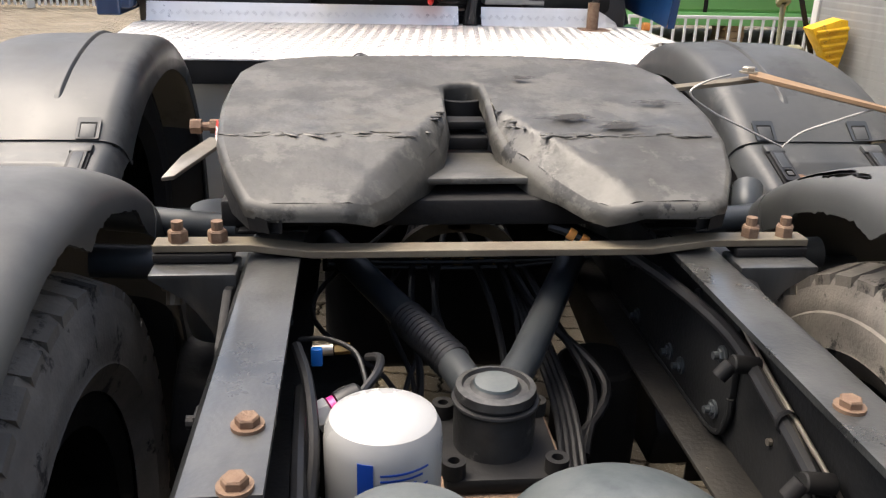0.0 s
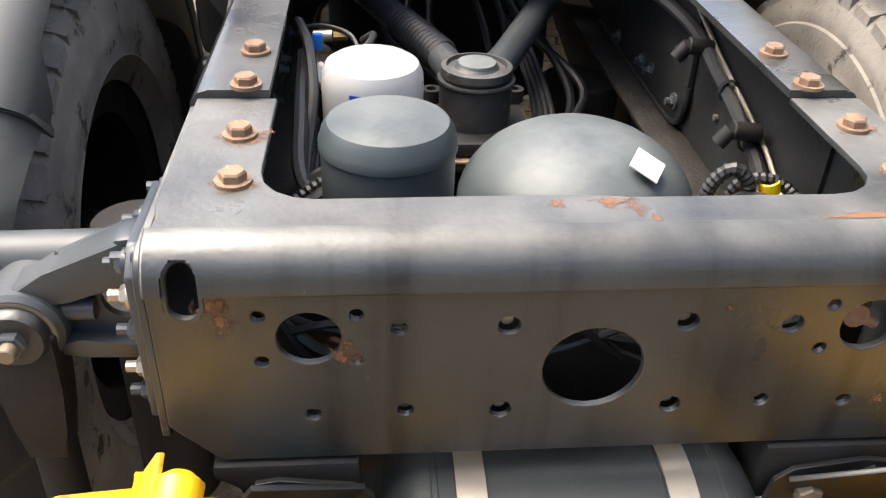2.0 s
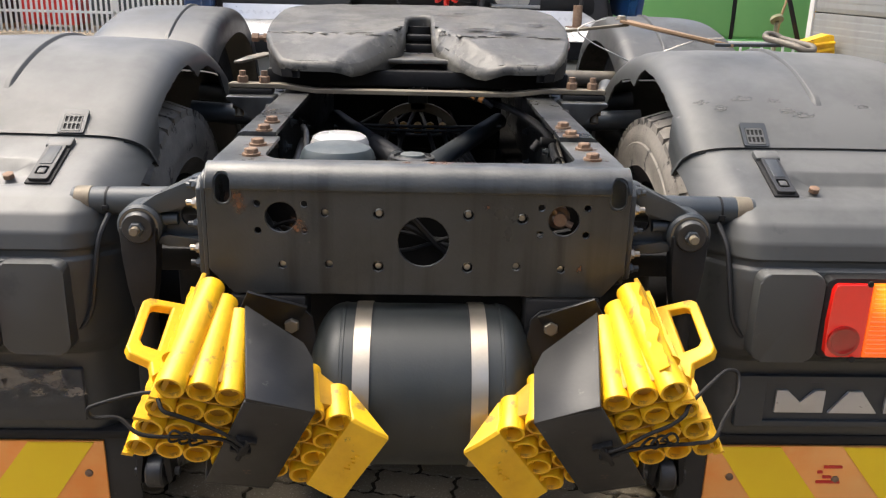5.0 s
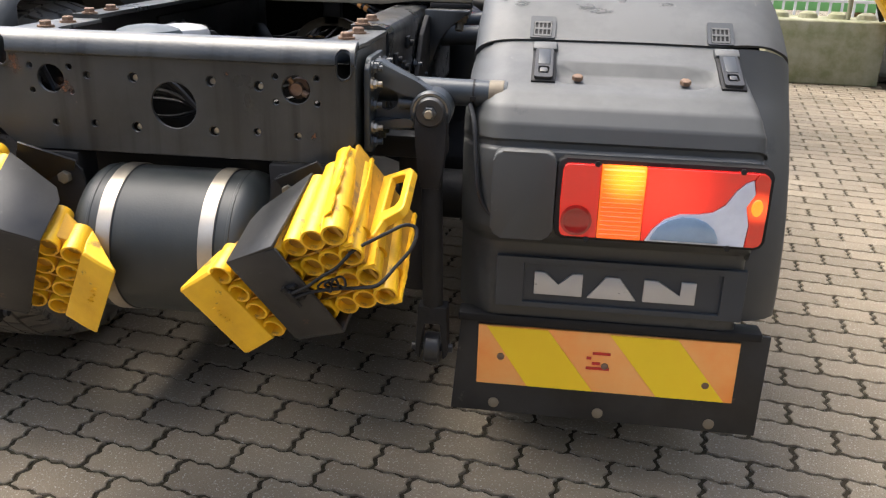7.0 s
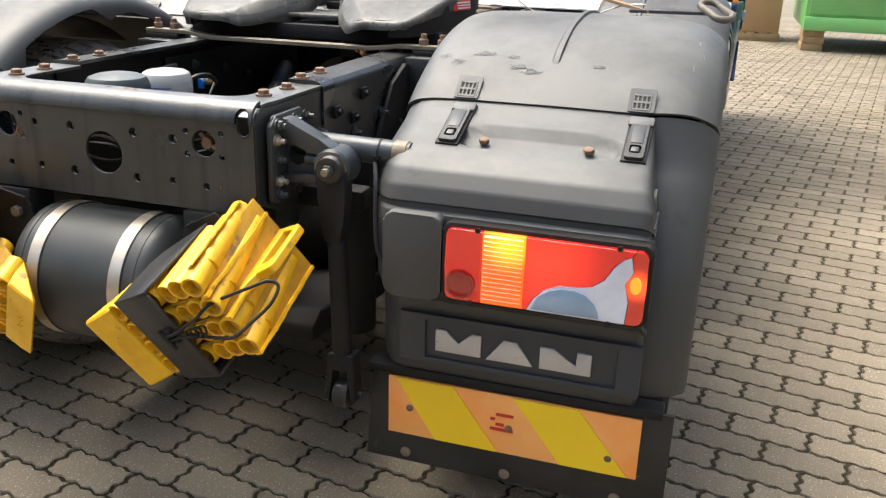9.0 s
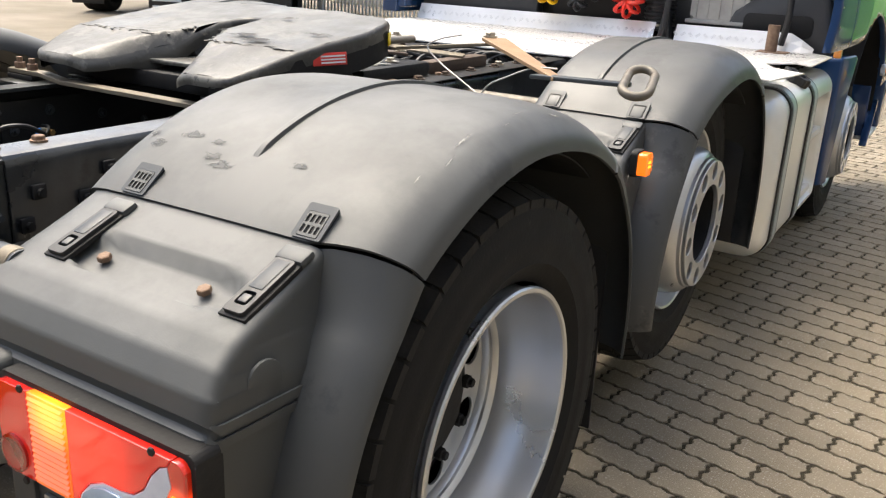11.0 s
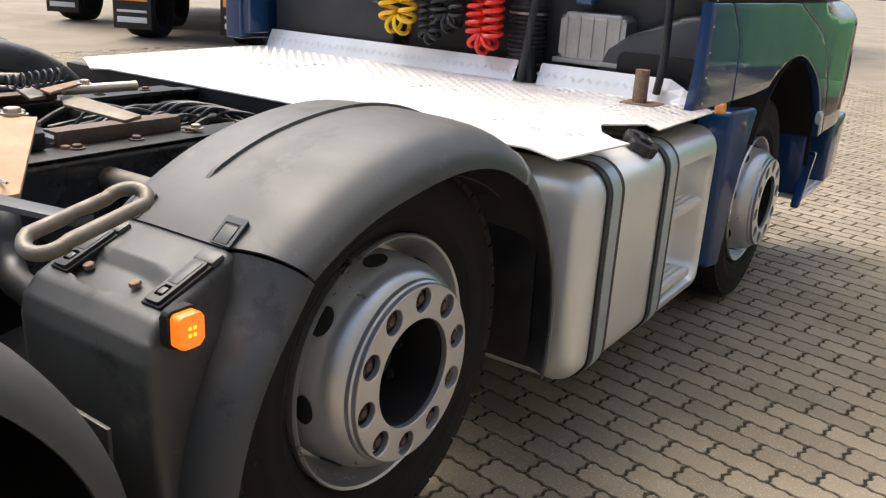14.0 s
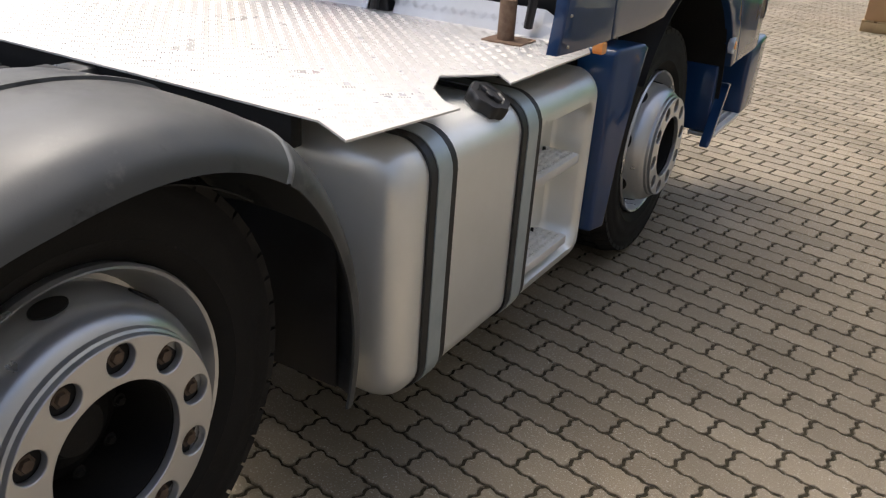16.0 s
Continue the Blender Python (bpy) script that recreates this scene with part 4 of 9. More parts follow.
# release handle to the right: hinged flat bars and the loop
bm = bmesh.new()
slab = [(0.36, 1.60, 1.128), (0.715, 1.585, 1.172), (0.71, 1.545, 1.172), (0.36, 1.56, 1.128)]
loft(bm, [slab, [(x, y, z - 0.009) for x, y, z in slab]])
handle = part("release_handle", bm, M_BARE, fw, "rusty hinged release handle with a loop grip", bevel=0.001)
bm = bmesh.new()
slab = [(0.672, 1.522, 1.184), (0.72, 1.575, 1.183), (0.975, 1.385, 1.124), (0.99, 1.31, 1.128)]
loft(bm, [slab, [(x, y, z - 0.009) for x, y, z in slab]])
part("link", bm, M_RUSTPLATE, handle, "tan rusted flat link", bevel=0.001)
bm = bmesh.new()
prism(bm, [(0.93, 1.305), (0.94, 1.345), (1.16, 1.385), (1.165, 1.35)], "z", 1.12, 1.13, 0.002)
part("link", bm, M_FRAME, handle)
bm = bmesh.new()
loop = []
for k in range(32):
    a = 2 * math.pi * k / 32
    loop.append(Vector((0.031 * math.cos(a), 0.031 * math.sin(a) + (0.072 if math.sin(a) > 0 else -0.072), 0.012 * math.sin(a))))
rot = pose(1.185, 1.36, 1.135, 4, 3, 15)
tube(bm, [rot @ p for p in loop], 0.0105, 16, closed=True)
part("loop_grip", bm, M_GRIP, handle)
hexbolt(handle, (0.683, 1.55, 1.1835), (0, 0, 1), 0.015, 0.014, 0.02, M_STRAP)
bm = bmesh.new()
for run in ([(0.62, 1.50, 1.187), (0.56, 1.49, 1.172), (0.525, 1.479, 1.148), (0.577, 1.466, 1.11), (0.65, 1.447, 1.077), (0.728, 1.428, 1.042)], [(0.728, 1.428, 1.042), (0.76, 1.42, 1.075), (0.812, 1.407, 1.10), (0.9, 1.385, 1.135), (0.975, 1.367, 1.143)]):
    tube(bm, smooth_path(run, 8), 0.0024, 5)
part("safety_wire", bm, M_CAST, handle, "thin steel wire")
bm = bmesh.new()
rod(bm, (-0.50, 1.26, 1.12), (-0.42, 1.26, 1.12), 0.008, seg=10)
rod(bm, (-0.505, 1.26, 1.12), (-0.485, 1.26, 1.12), 0.014, seg=6)
rod(bm, (-0.47, 1.26, 1.12), (-0.45, 1.26, 1.12), 0.014, seg=6)
part("stop_bolt", bm, M_RUST, fw)

# between the rails: V stay with its bush, axle, tanks, filter
bm = bmesh.new()
box(bm, (-0.09, 0.62, 0.762), (0.075, 0.80, 0.786), 0.006)
box(bm, (-0.10, 0.61, 0.74), (0.085, 0.81, 0.755), 0.004)
stay = part("axle_stay", bm, M_BLACK, truck, "black V-shaped axle stay with a rubber bush")
bm = bmesh.new()
lathe(bm, (-0.013, 0.71, 0.72), (-0.013, 0.71, 0.95), [(0, 0), (0.052, 0), (0.058, 0.01), (0.06, 0.022), (0.056, 0.03), (0.058, 0.10), (0.058, 0.135), (0.054, 0.14), (0.058, 0.147), (0.056, 0.158), (0.048, 0.16), (0.046, 0.154), (0.036, 0.156), (0.03, 0.162), (0, 0.164)], 40)
bush = part("bush", bm, M_OLDRUB, stay, "ribbed dusty black rubber bush")
bm = bmesh.new()
lathe(bm, (-0.013, 0.71, 0.872), (-0.013, 0.71, 0.95), [(0.0, 0.0128), (0.016, 0.0135), (0.02, 0.0125), (0.03, 0.0122), (0.032, 0.009)], 32)
part("cap", bm, M_GTANK, bush, "dusty grey cap")
for z in (0.738, 0.75, 0.853):
    bm = bmesh.new()
    lathe(bm, (-0.013, 0.71, z), (-0.013, 0.71, 1.0), [(0.056, 0), (0.0615, 0.001), (0.0625, 0.004), (0.0615, 0.007), (0.056, 0.008)], 40)
    part("clamp_ring", bm, M_HOSE, bush)
bm = bmesh.new()
box(bm, (-0.101, 0.609, 0.7555), (0.086, 0.811, 0.7605), 0.001)
part("shim", bm, M_RUST, stay, "rusty shim under the base")
for x, y in ((-0.078, 0.635), (0.063, 0.635), (-0.078, 0.785), (0.063, 0.785)):
    bm = bmesh.new()
    pipe(bm, (x, y, 0.786), (x, y, 0.808), 0.0165, 0.008, 16)
    part("socket_bolt", bm, M_BLACK, stay)
for s in (1, -1):
    bm = bmesh.new()
    tube(bm, [(s * 0.02 - 0.01, 0.775, 0.825), (s * 0.06, 0.86, 0.84), (s * 0.26, 1.32, 0.87)], 0.027, 14)
    part("stay_arm", bm, M_FRAME, stay, "grey tubular stay arm")
    if s < 0:
        bm = bmesh.new()
        corrugated(bm, [(s * 0.055, 0.85, 0.838), (s * 0.12, 1.0, 0.8475)], 0.0285, 0.006, 0.003, 14)
        part("corrugated_sleeve", bm, M_HOSE, stay)
bm = bmesh.new()
lathe(bm, (-0.9, 0.78, 0.5), (0.9, 0.78, 0.5), [(0, 0), (0.07, 0), (0.07, 0.55), (0.10, 0.65), (0.2, 0.78), (0.23, 0.9), (0.2, 1.02), (0.10, 1.15), (0.07, 1.25), (0.07, 1.8), (0, 1.8)], 28)
part("drive_axle", bm, M_BLACK, truck, "black drive axle housing")
# beams shaped as suspension parts, added to darken the lit ground below
for s in (1, -1):
    bm = bmesh.new()
    prism(bm, [(1.12, 0.52), (1.2, 0.62), (1.32, 0.66), (1.5, 0.6), (2.0, 0.68), (2.25, 0.68), (2.25, 0.52), (2.0, 0.5), (1.5, 0.42), (1.15, 0.42)], "x", 0.40, 0.57, 0.015)
    part("suspension_arm", bm, M_BLACK, truck, "black beam added under the rail to hide lit ground", s)
    bm = bmesh.new()
    prism(bm, [(0.25, 0.42), (0.3, 0.45), (0.7, 0.4), (0.86, 0.4), (1.25, 0.44), (1.3, 0.42), (1.3, 0.38), (0.86, 0.33), (0.7, 0.33), (0.25, 0.38)], "x", 0.13, 0.36, 0.01)
    part("spring_carrier", bm, M_BLACK, truck, "black beam added beside the axle to keep the ground dark", s)
bm = bmesh.new()
lathe(bm, (-0.9, 2.13, 0.62), (0.9, 2.13, 0.62), [(0, 0), (0.06, 0), (0.06, 1.8), (0, 1.8)], 20)
part("lift_axle", bm, M_BLACK, truck, "black lift axle beam")
for s in (1, -1):
    bm = bmesh.new()
    lathe(bm, (s * 0.262, 1.12, 0.42), (s * 0.262, 1.12, 0.8), [(0, 0), (0.07, 0), (0.083, 0.03), (0.086, 0.12), (0.083, 0.2), (0.085, 0.25), (0.08, 0.268), (0.07, 0.274), (0.066, 0.27), (0.03, 0.272), (0, 0.272)], 36)
    part("air_spring", bm, M_RUBBER, truck, "black rubber air spring")
bm = bmesh.new()
box(bm, (-0.28, 1.45, 0.75), (0.28, 1.47, 0.99), 0.004)
mid_cross = part("middle_crossmember", bm, M_BLACK, truck, "black crossmember with rusty valve block")
bm = bmesh.new()
sheet(bm, lambda u, v: (0.13 * math.cos(math.pi * u) * (0.8 + 0.2 * v), 1.30, 0.83 + 0.1 * math.sin(math.pi * u) * (0.72 + 0.28 * v)), 16, 2, 0.02)
part("arched_bracket", bm, M_BARE, mid_cross, "rusty arched bracket")
for k, x in enumerate((-0.085, -0.045, 0.0, 0.04, 0.08)):
    bm = bmesh.new()
    rod(bm, (x, 1.27, 0.845 + 0.01 * (k % 2)), (x, 1.32, 0.85), 0.014, seg=8)
    part("brass_fitting", bm, M_BRASS, mid_cross)
bm = bmesh.new()
box(bm, (-0.03, 1.28, 0.9), (0.03, 1.32, 1.0), 0.008)
part("valve", bm, M_FRAME, mid_cross, "grey valve body")
for x in (-0.014, 0.014):
    bm = bmesh.new()
    rod(bm, (x, 1.272, 0.985), (x, 1.29, 0.985), 0.0075)
    part("screw", bm, M_LETTER, mid_cross, "bright screw head")
bm = bmesh.new()
tube(bm, smooth_path([(0.12, 1.02, 1.005), (0.15, 1.01, 0.997), (0.178, 1.0, 0.985), (0.21, 0.99, 0.965)], 6), 0.008, 8)
conduit = part("conduit", bm, M_HOSE, mid_cross, "dark hose with two orange clips")
for x, y, z in ((0.152, 1.0095, 0.9965), (0.172, 1.002, 0.988)):
    bm = bmesh.new()
    lathe(bm, (x, y, z), (x + 0.026, y - 0.009, z - 0.015), [(0.009, 0), (0.0105, 0.001), (0.0105, 0.013), (0.009, 0.014)], 14)
    part("orange_clip", bm, M_ORANGE, conduit, "orange clip")
bm = bmesh.new()
rod(bm, (0.0, 1.29, 0.93), (0.0, 1.30, 0.93), 0.004)
part("screw", bm, M_BLACK, mid_cross)

bm = bmesh.new()
lathe(bm, (-0.177, 0.50, 0.797), (-0.177, 0.50, 1.0), [(0, 0), (0.06, 0), (0.066, 0.01), (0.067, 0.14), (0.0655, 0.155), (0.06, 0.167), (0.05, 0.173), (0.03, 0.176), (0, 0.177)], 48)
filt = part("air_dryer_cartridge", bm, M_CAN, truck, "white air dryer cartridge with blue print")
bm = bmesh.new()
sheet(bm, lambda u, v: (-0.177 + 0.0682 * math.sin(-0.45 + 0.26 * u), 0.50 - 0.0682 * math.cos(-0.45 + 0.26 * u), 0.85 + 0.094 * v), 6, 4, 0.0008)
part("print_block", bm, M_BLUELAB, filt, "blue printed block")
for k in range(12):
    bm = bmesh.new()
    sheet(bm, lambda u, v: (-0.177 + 0.0682 * math.sin(-0.08 + (0.6 + 0.12 * (k % 3)) * u), 0.50 - 0.0682 * math.cos(-0.08 + (0.6 + 0.12 * (k % 3)) * u), 0.853 + 0.007 * k + 0.0022 * v), 10, 1, 0.0008)
    part("print_line", bm, M_BLUELAB, filt, "small blue print bars")
bm = bmesh.new()
lathe(bm, (-0.162, 0.284, 0.70), (-0.162, 0.284, 0.99), [(0, 0), (0.07, 0), (0.074, 0.01), (0.074, 0.252), (0.0762, 0.254), (0.0762, 0.262), (0.0748, 0.265), (0.0725, 0.274), (0.066, 0.283), (0.05, 0.289), (0.027, 0.2928), (0, 0.294)], 48)
part("regeneration_tank", bm, M_GTANK, truck, "small grey-green upright air tank")
bm = bmesh.new()
prof = [(0, 0), (0.15, 0), (0.155, 0.02)] + [(0.156 * math.cos(a), 0.19 + 0.112 * math.sin(a)) for a in [k * math.pi / 2 / 12 for k in range(13)]]
lathe(bm, (0.085, 0.40, 0.615), (0.085, 0.40, 0.95), prof, 56)
btank = part("air_tank", bm, M_GTANK, truck, "domed grey-green air tank with a white sticker")
bm = bmesh.new()
box(bm, (-0.019, -0.019, -0.001), (0.019, 0.019, 0.001))
ob = part("sticker", bm, M_WHITE, btank, "square white sticker")
nrm = Vector(((0.147 - 0.085) / 0.156 ** 2, (0.325 - 0.40) / 0.156 ** 2, 0.0985 / 0.112 ** 2)).normalized()
ob.matrix_basis = Matrix.Translation(Vector((0.147, 0.325, 0.9035)) + nrm * 0.0005) @ nrm.to_track_quat("Z", "Y").to_matrix().to_4x4() @ pose(0, 0, 0, 0, 0, 22)

# the horizontal tank below the crossmember
bm = bmesh.new()
TY, TZ, TR = 0.009, 0.600, 0.147
ends = [(TR * math.sin(a), 0.062 - 0.062 * math.cos(a)) for a in [k * math.pi / 2 / 10 for k in range(11)]] + [(TR, 0.064), (TR + 0.0012, 0.065), (TR + 0.0012, 0.070), (TR, 0.071)]
lathe(bm, (-0.194, TY, TZ), (0.217, TY, TZ), ends + [(r, 0.411 - h) for r, h in ends[::-1]], 56)
htank = part("rear_air_tank", bm, M_TANK, truck, "dark horizontal air tank held by two steel straps")
for x in (-0.092, 0.109):
    for half, lift_, m, name, text in ((0.0165, 0.0015, M_HOSE, "strap_rubber", "black rubber under the strap"), (0.0142, 0.003, M_STRAP, "strap", "bare steel strap")):
        bm = bmesh.new()
        r = TR + lift_
        lathe(bm, (x - half, TY, TZ), (x + half, TY, TZ), [(TR - 0.002, 0), (r, 0), (r, 2 * half), (TR - 0.002, 2 * half), (TR - 0.002, 0)], 64)
        part(name, bm, m, htank, text)
for s in (1, -1):
    bm = bmesh.new()
    prism(bm, [(0.195, 0.772), (0.33, 0.772), (0.33, 0.752), (0.30, 0.748), (0.30, 0.70), (0.195, 0.70)], "y", -0.005, 0.07, 0.006)
    part("tank_bracket", bm, M_BLACK, htank, side=s)

# stabiliser arms at the rear corners
for s in (1, -1):
    bm = bmesh.new()
    lathe(bm, (0.50, 0.068, 0.874), (0.50, 0.14, 0.874), [(0.02, 0), (0.036, 0), (0.0405, 0.005), (0.0415, 0.03), (0.0405, 0.06), (0.036, 0.065), (0, 0.065)], 32)
    prism(bm, [(0.386, 0.968), (0.402, 0.966), (0.468, 0.926), (0.50, 0.916), (0.512, 0.905), (0.47, 0.892), (0.455, 0.905), (0.40, 0.925), (0.386, 0.926)], "y", 0.078, 0.118, 0.005)
    prism(bm, [(0.386, 0.853), (0.45, 0.852), (0.47, 0.858), (0.485, 0.842), (0.45, 0.834), (0.386, 0.832)], "y", 0.078, 0.118, 0.005)
    holed(bm, [(0.388, 0.93), (0.44, 0.912), (0.48, 0.905), (0.48, 0.845), (0.388, 0.845)], [circle(0.411, 0.889, 0.021, 16)], "y", 0.098, 0.106)
    rod(bm, (0.435, 0.092, 0.884), (0.475, 0.092, 0.884), 0.011, seg=14)
    arm = part("corner_arm", bm, M_FRAME, truck, "dark cast corner arm carrying the stabiliser", s)
    bm = bmesh.new()
    prism(bm, [(0.035, 0.80), (0.035, 0.955), (0.06, 0.975), (0.17, 0.975), (0.17, 0.79), (0.06, 0.79)], "x", 0.3755, 0.387, 0.003)
    part("arm_flange", bm, M_FRAME, arm, "", s)
    for k, (y, z) in enumerate(((0.06, 0.955), (0.055, 0.925), (0.058, 0.885), (0.06, 0.84), (0.06, 0.812), (0.13, 0.955), (0.13, 0.82))):
        hexbolt(arm, (s * 0.387, y, z), (s, 0, 0), 0.0095, 0.011, 0.0135, M_STRAP if k in (1, 3) else M_FRAME, 0.01)
    bm = bmesh.new()
    rod(bm, (s * 0.38, 0.152, 0.903), (s * 0.642, 0.152, 0.899), 0.0265, seg=28)
    tube_ = part("mudguard_tube", bm, M_FRAME, truck, "dark steel mudguard tube", sharp=40)
    bm = bmesh.new()
    rod(bm, (s * 0.607, 0.152, 0.8996), (s * 0.636, 0.152, 0.8992), 0.0280, seg=28, chamfer=0.001)
    part("rust_band", bm, M_BARE, tube_)
    bm = bmesh.new()
    lathe(bm, (s * 0.575, 0.152, 0.9), (s * 0.579, 0.152, 0.9), [(0.0265, 0), (0.0278, 0), (0.0278, 0.004), (0.0265, 0.004)], 24)
    box(bm, (s * 0.571, 0.122, 0.888), (s * 0.583, 0.129, 0.898), 0.001)
    part("cable_tie", bm, M_BLACK, tube_)
    bm = bmesh.new()
    lathe(bm, (s * 0.50, 0.056, 0.874), (s * 0.50, 0.09, 0.874), [(0, 0), (0.026, 0), (0.029, 0.004), (0.030, 0.014), (0, 0.02)], 32)
    part("bush", bm, M_OLDRUB, arm, "dusty rubber bush")
    bm = bmesh.new()
    lathe(bm, (s * 0.50, 0.0675, 0.874), (s * 0.50, 0.09, 0.874), [(0.031, 0), (0.0345, 0), (0.0345, 0.004), (0.031, 0.004)], 32)
    part("rust_ring", bm, M_BARE, arm, "rusty ring round the bush")
    hexbolt(arm, (s * 0.50, 0.057, 0.874), (0, -1, 0), 0.0135, 0.010, 0.0, M_FRAME, 0.0)
    bm = bmesh.new()
    rod(bm, (s * 0.50, 0.048, 0.874), (s * 0.50, 0.035, 0.874), 0.008, seg=12, chamfer=0.001)
    part("bolt_end", bm, M_BARE, arm, "rusty bolt end")
    bm = bmesh.new()
    prism(bm, [(0.466, 0.874), (0.536, 0.874), (0.532, 0.81), (0.527, 0.76), (0.522, 0.72), (0.484, 0.72), (0.478, 0.76), (0.472, 0.81)], "y", 0.062, 0.10, 0.004)
    rod(bm, (0.502, 0.085, 0.80), (0.512, 0.09, 0.43), 0.0215, seg=20)
    prism(bm, [(0.482, 0.46), (0.543, 0.46), (0.548, 0.35), (0.537, 0.338), (0.532, 0.425), (0.493, 0.425), (0.488, 0.338), (0.477, 0.35)], "y", 0.068, 0.112, 0.003)
    part("stabiliser_link", bm, M_BLACK, arm, "black vertical link rod", s)
    bm = bmesh.new()
    lathe(bm, (s * 0.496, 0.09, 0.358), (s * 0.53, 0.09, 0.358), [(0, 0), (0.030, 0), (0.033, 0.004), (0.033, 0.030), (0.030, 0.034), (0, 0.034)], 28)
    rod(bm, (s * 0.468, 0.09, 0.358), (s * 0.556, 0.09, 0.358), 0.009, seg=10)
    part("roller", bm, M_OLDRUB, arm, "worn grey rubber roller")
    bm = bmesh.new()
    corrugated(bm, [(s * 0.572, 0.128, 0.882), (s * 0.585, 0.10, 0.84), (s * 0.592, 0.08, 0.77), (s * 0.602, 0.072, 0.71), (s * 0.625, 0.07, 0.675), (s * 0.655, 0.075, 0.668)], 0.0048, 0.004, 0.0008, 8)
    part("cable", bm, M_HOSE, arm)
    bm = bmesh.new()
    box(bm, (0.25, 0.18, 0.75), (0.52, 0.24, 0.80), 0.01)
    rod(bm, (0.45, 0.3, 0.42), (0.45, 0.3, 0.85), 0.05, seg=20)
    part("axle_bracket", bm, M_BLACK, arm, "black bracket and damper behind the arm", s)


# mudguards
def crown(theta):
    return 0.656 + 0.024 * ((theta - 90) / 40.0) ** 2 if theta > 50 else 0.68 - 0.0009 * (50 - theta) * 0.8


ACROSS = [(0.556, -0.10), (0.557, -0.06), (0.566, -0.034), (0.59, -0.014), (0.63, -0.003), (0.68, 0.0), (0.78, 0.002), (0.9, 0.003), (1.0, 0.002), (1.08, 0.0), (1.14, -0.006), (1.18, -0.017), (1.21, -0.036), (1.228, -0.055), (1.236, -0.08)]


SECTION = smooth_path([(x, dr, 0) for x, dr in ACROSS], 8)


def across(v):
    k = v * (len(SECTION) - 1)
    i = min(int(k), len(SECTION) - 2)
    a, b, f = SECTION[i], SECTION[i + 1], k - i
    return a[0] + (b[0] - a[0]) * f, a[1] + (b[1] - a[1]) * f


def tear(s, th):
    """How much of the inner rim of a rear mudguard has broken away, at an angle round the wheel."""
    n = 0.012 * noise.noise(Vector((th * 0.22, 3.0 * s, 0.0))) + 0.007 * noise.noise(Vector((th * 0.8, 3.0 * s, 2.0)))
    lo, hi, most = (90, 129, 0.105) if s < 0 else (88, 126, 0.125)
    f = min(1.0, max(0.0, (th - lo) / 7), 1.0) * min(1.0, max(0.0, (hi - th) / 5))
    g_ = min(1.0, max(0.0, (th - 58) / 8)) * min(1.0, max(0.0, (lo + 3 - th) / 8))
    return max(0.0, most * f + (0.055 if s < 0 else 0.04) * g_ + (n if f + g_ > 0.2 else 0.0))


def ragged(s):
    """The long hole worn through the shoulder of one mudguard."""
    def f(u, v):
        k = (u - 0.655) / 0.25
        n = noise.noise(Vector((u * 40, v * 30, 3.0)))
        if s < 0 or not 0 < k < 1:
            return False
        w = 0.034 * math.sqrt(math.sin(math.pi * k)) * (0.45 + 0.55 * abs(math.cos(2.2 * math.pi * k)))
        return abs(v - 0.185 - 0.02 * k) < w + 0.008 * n
    return f


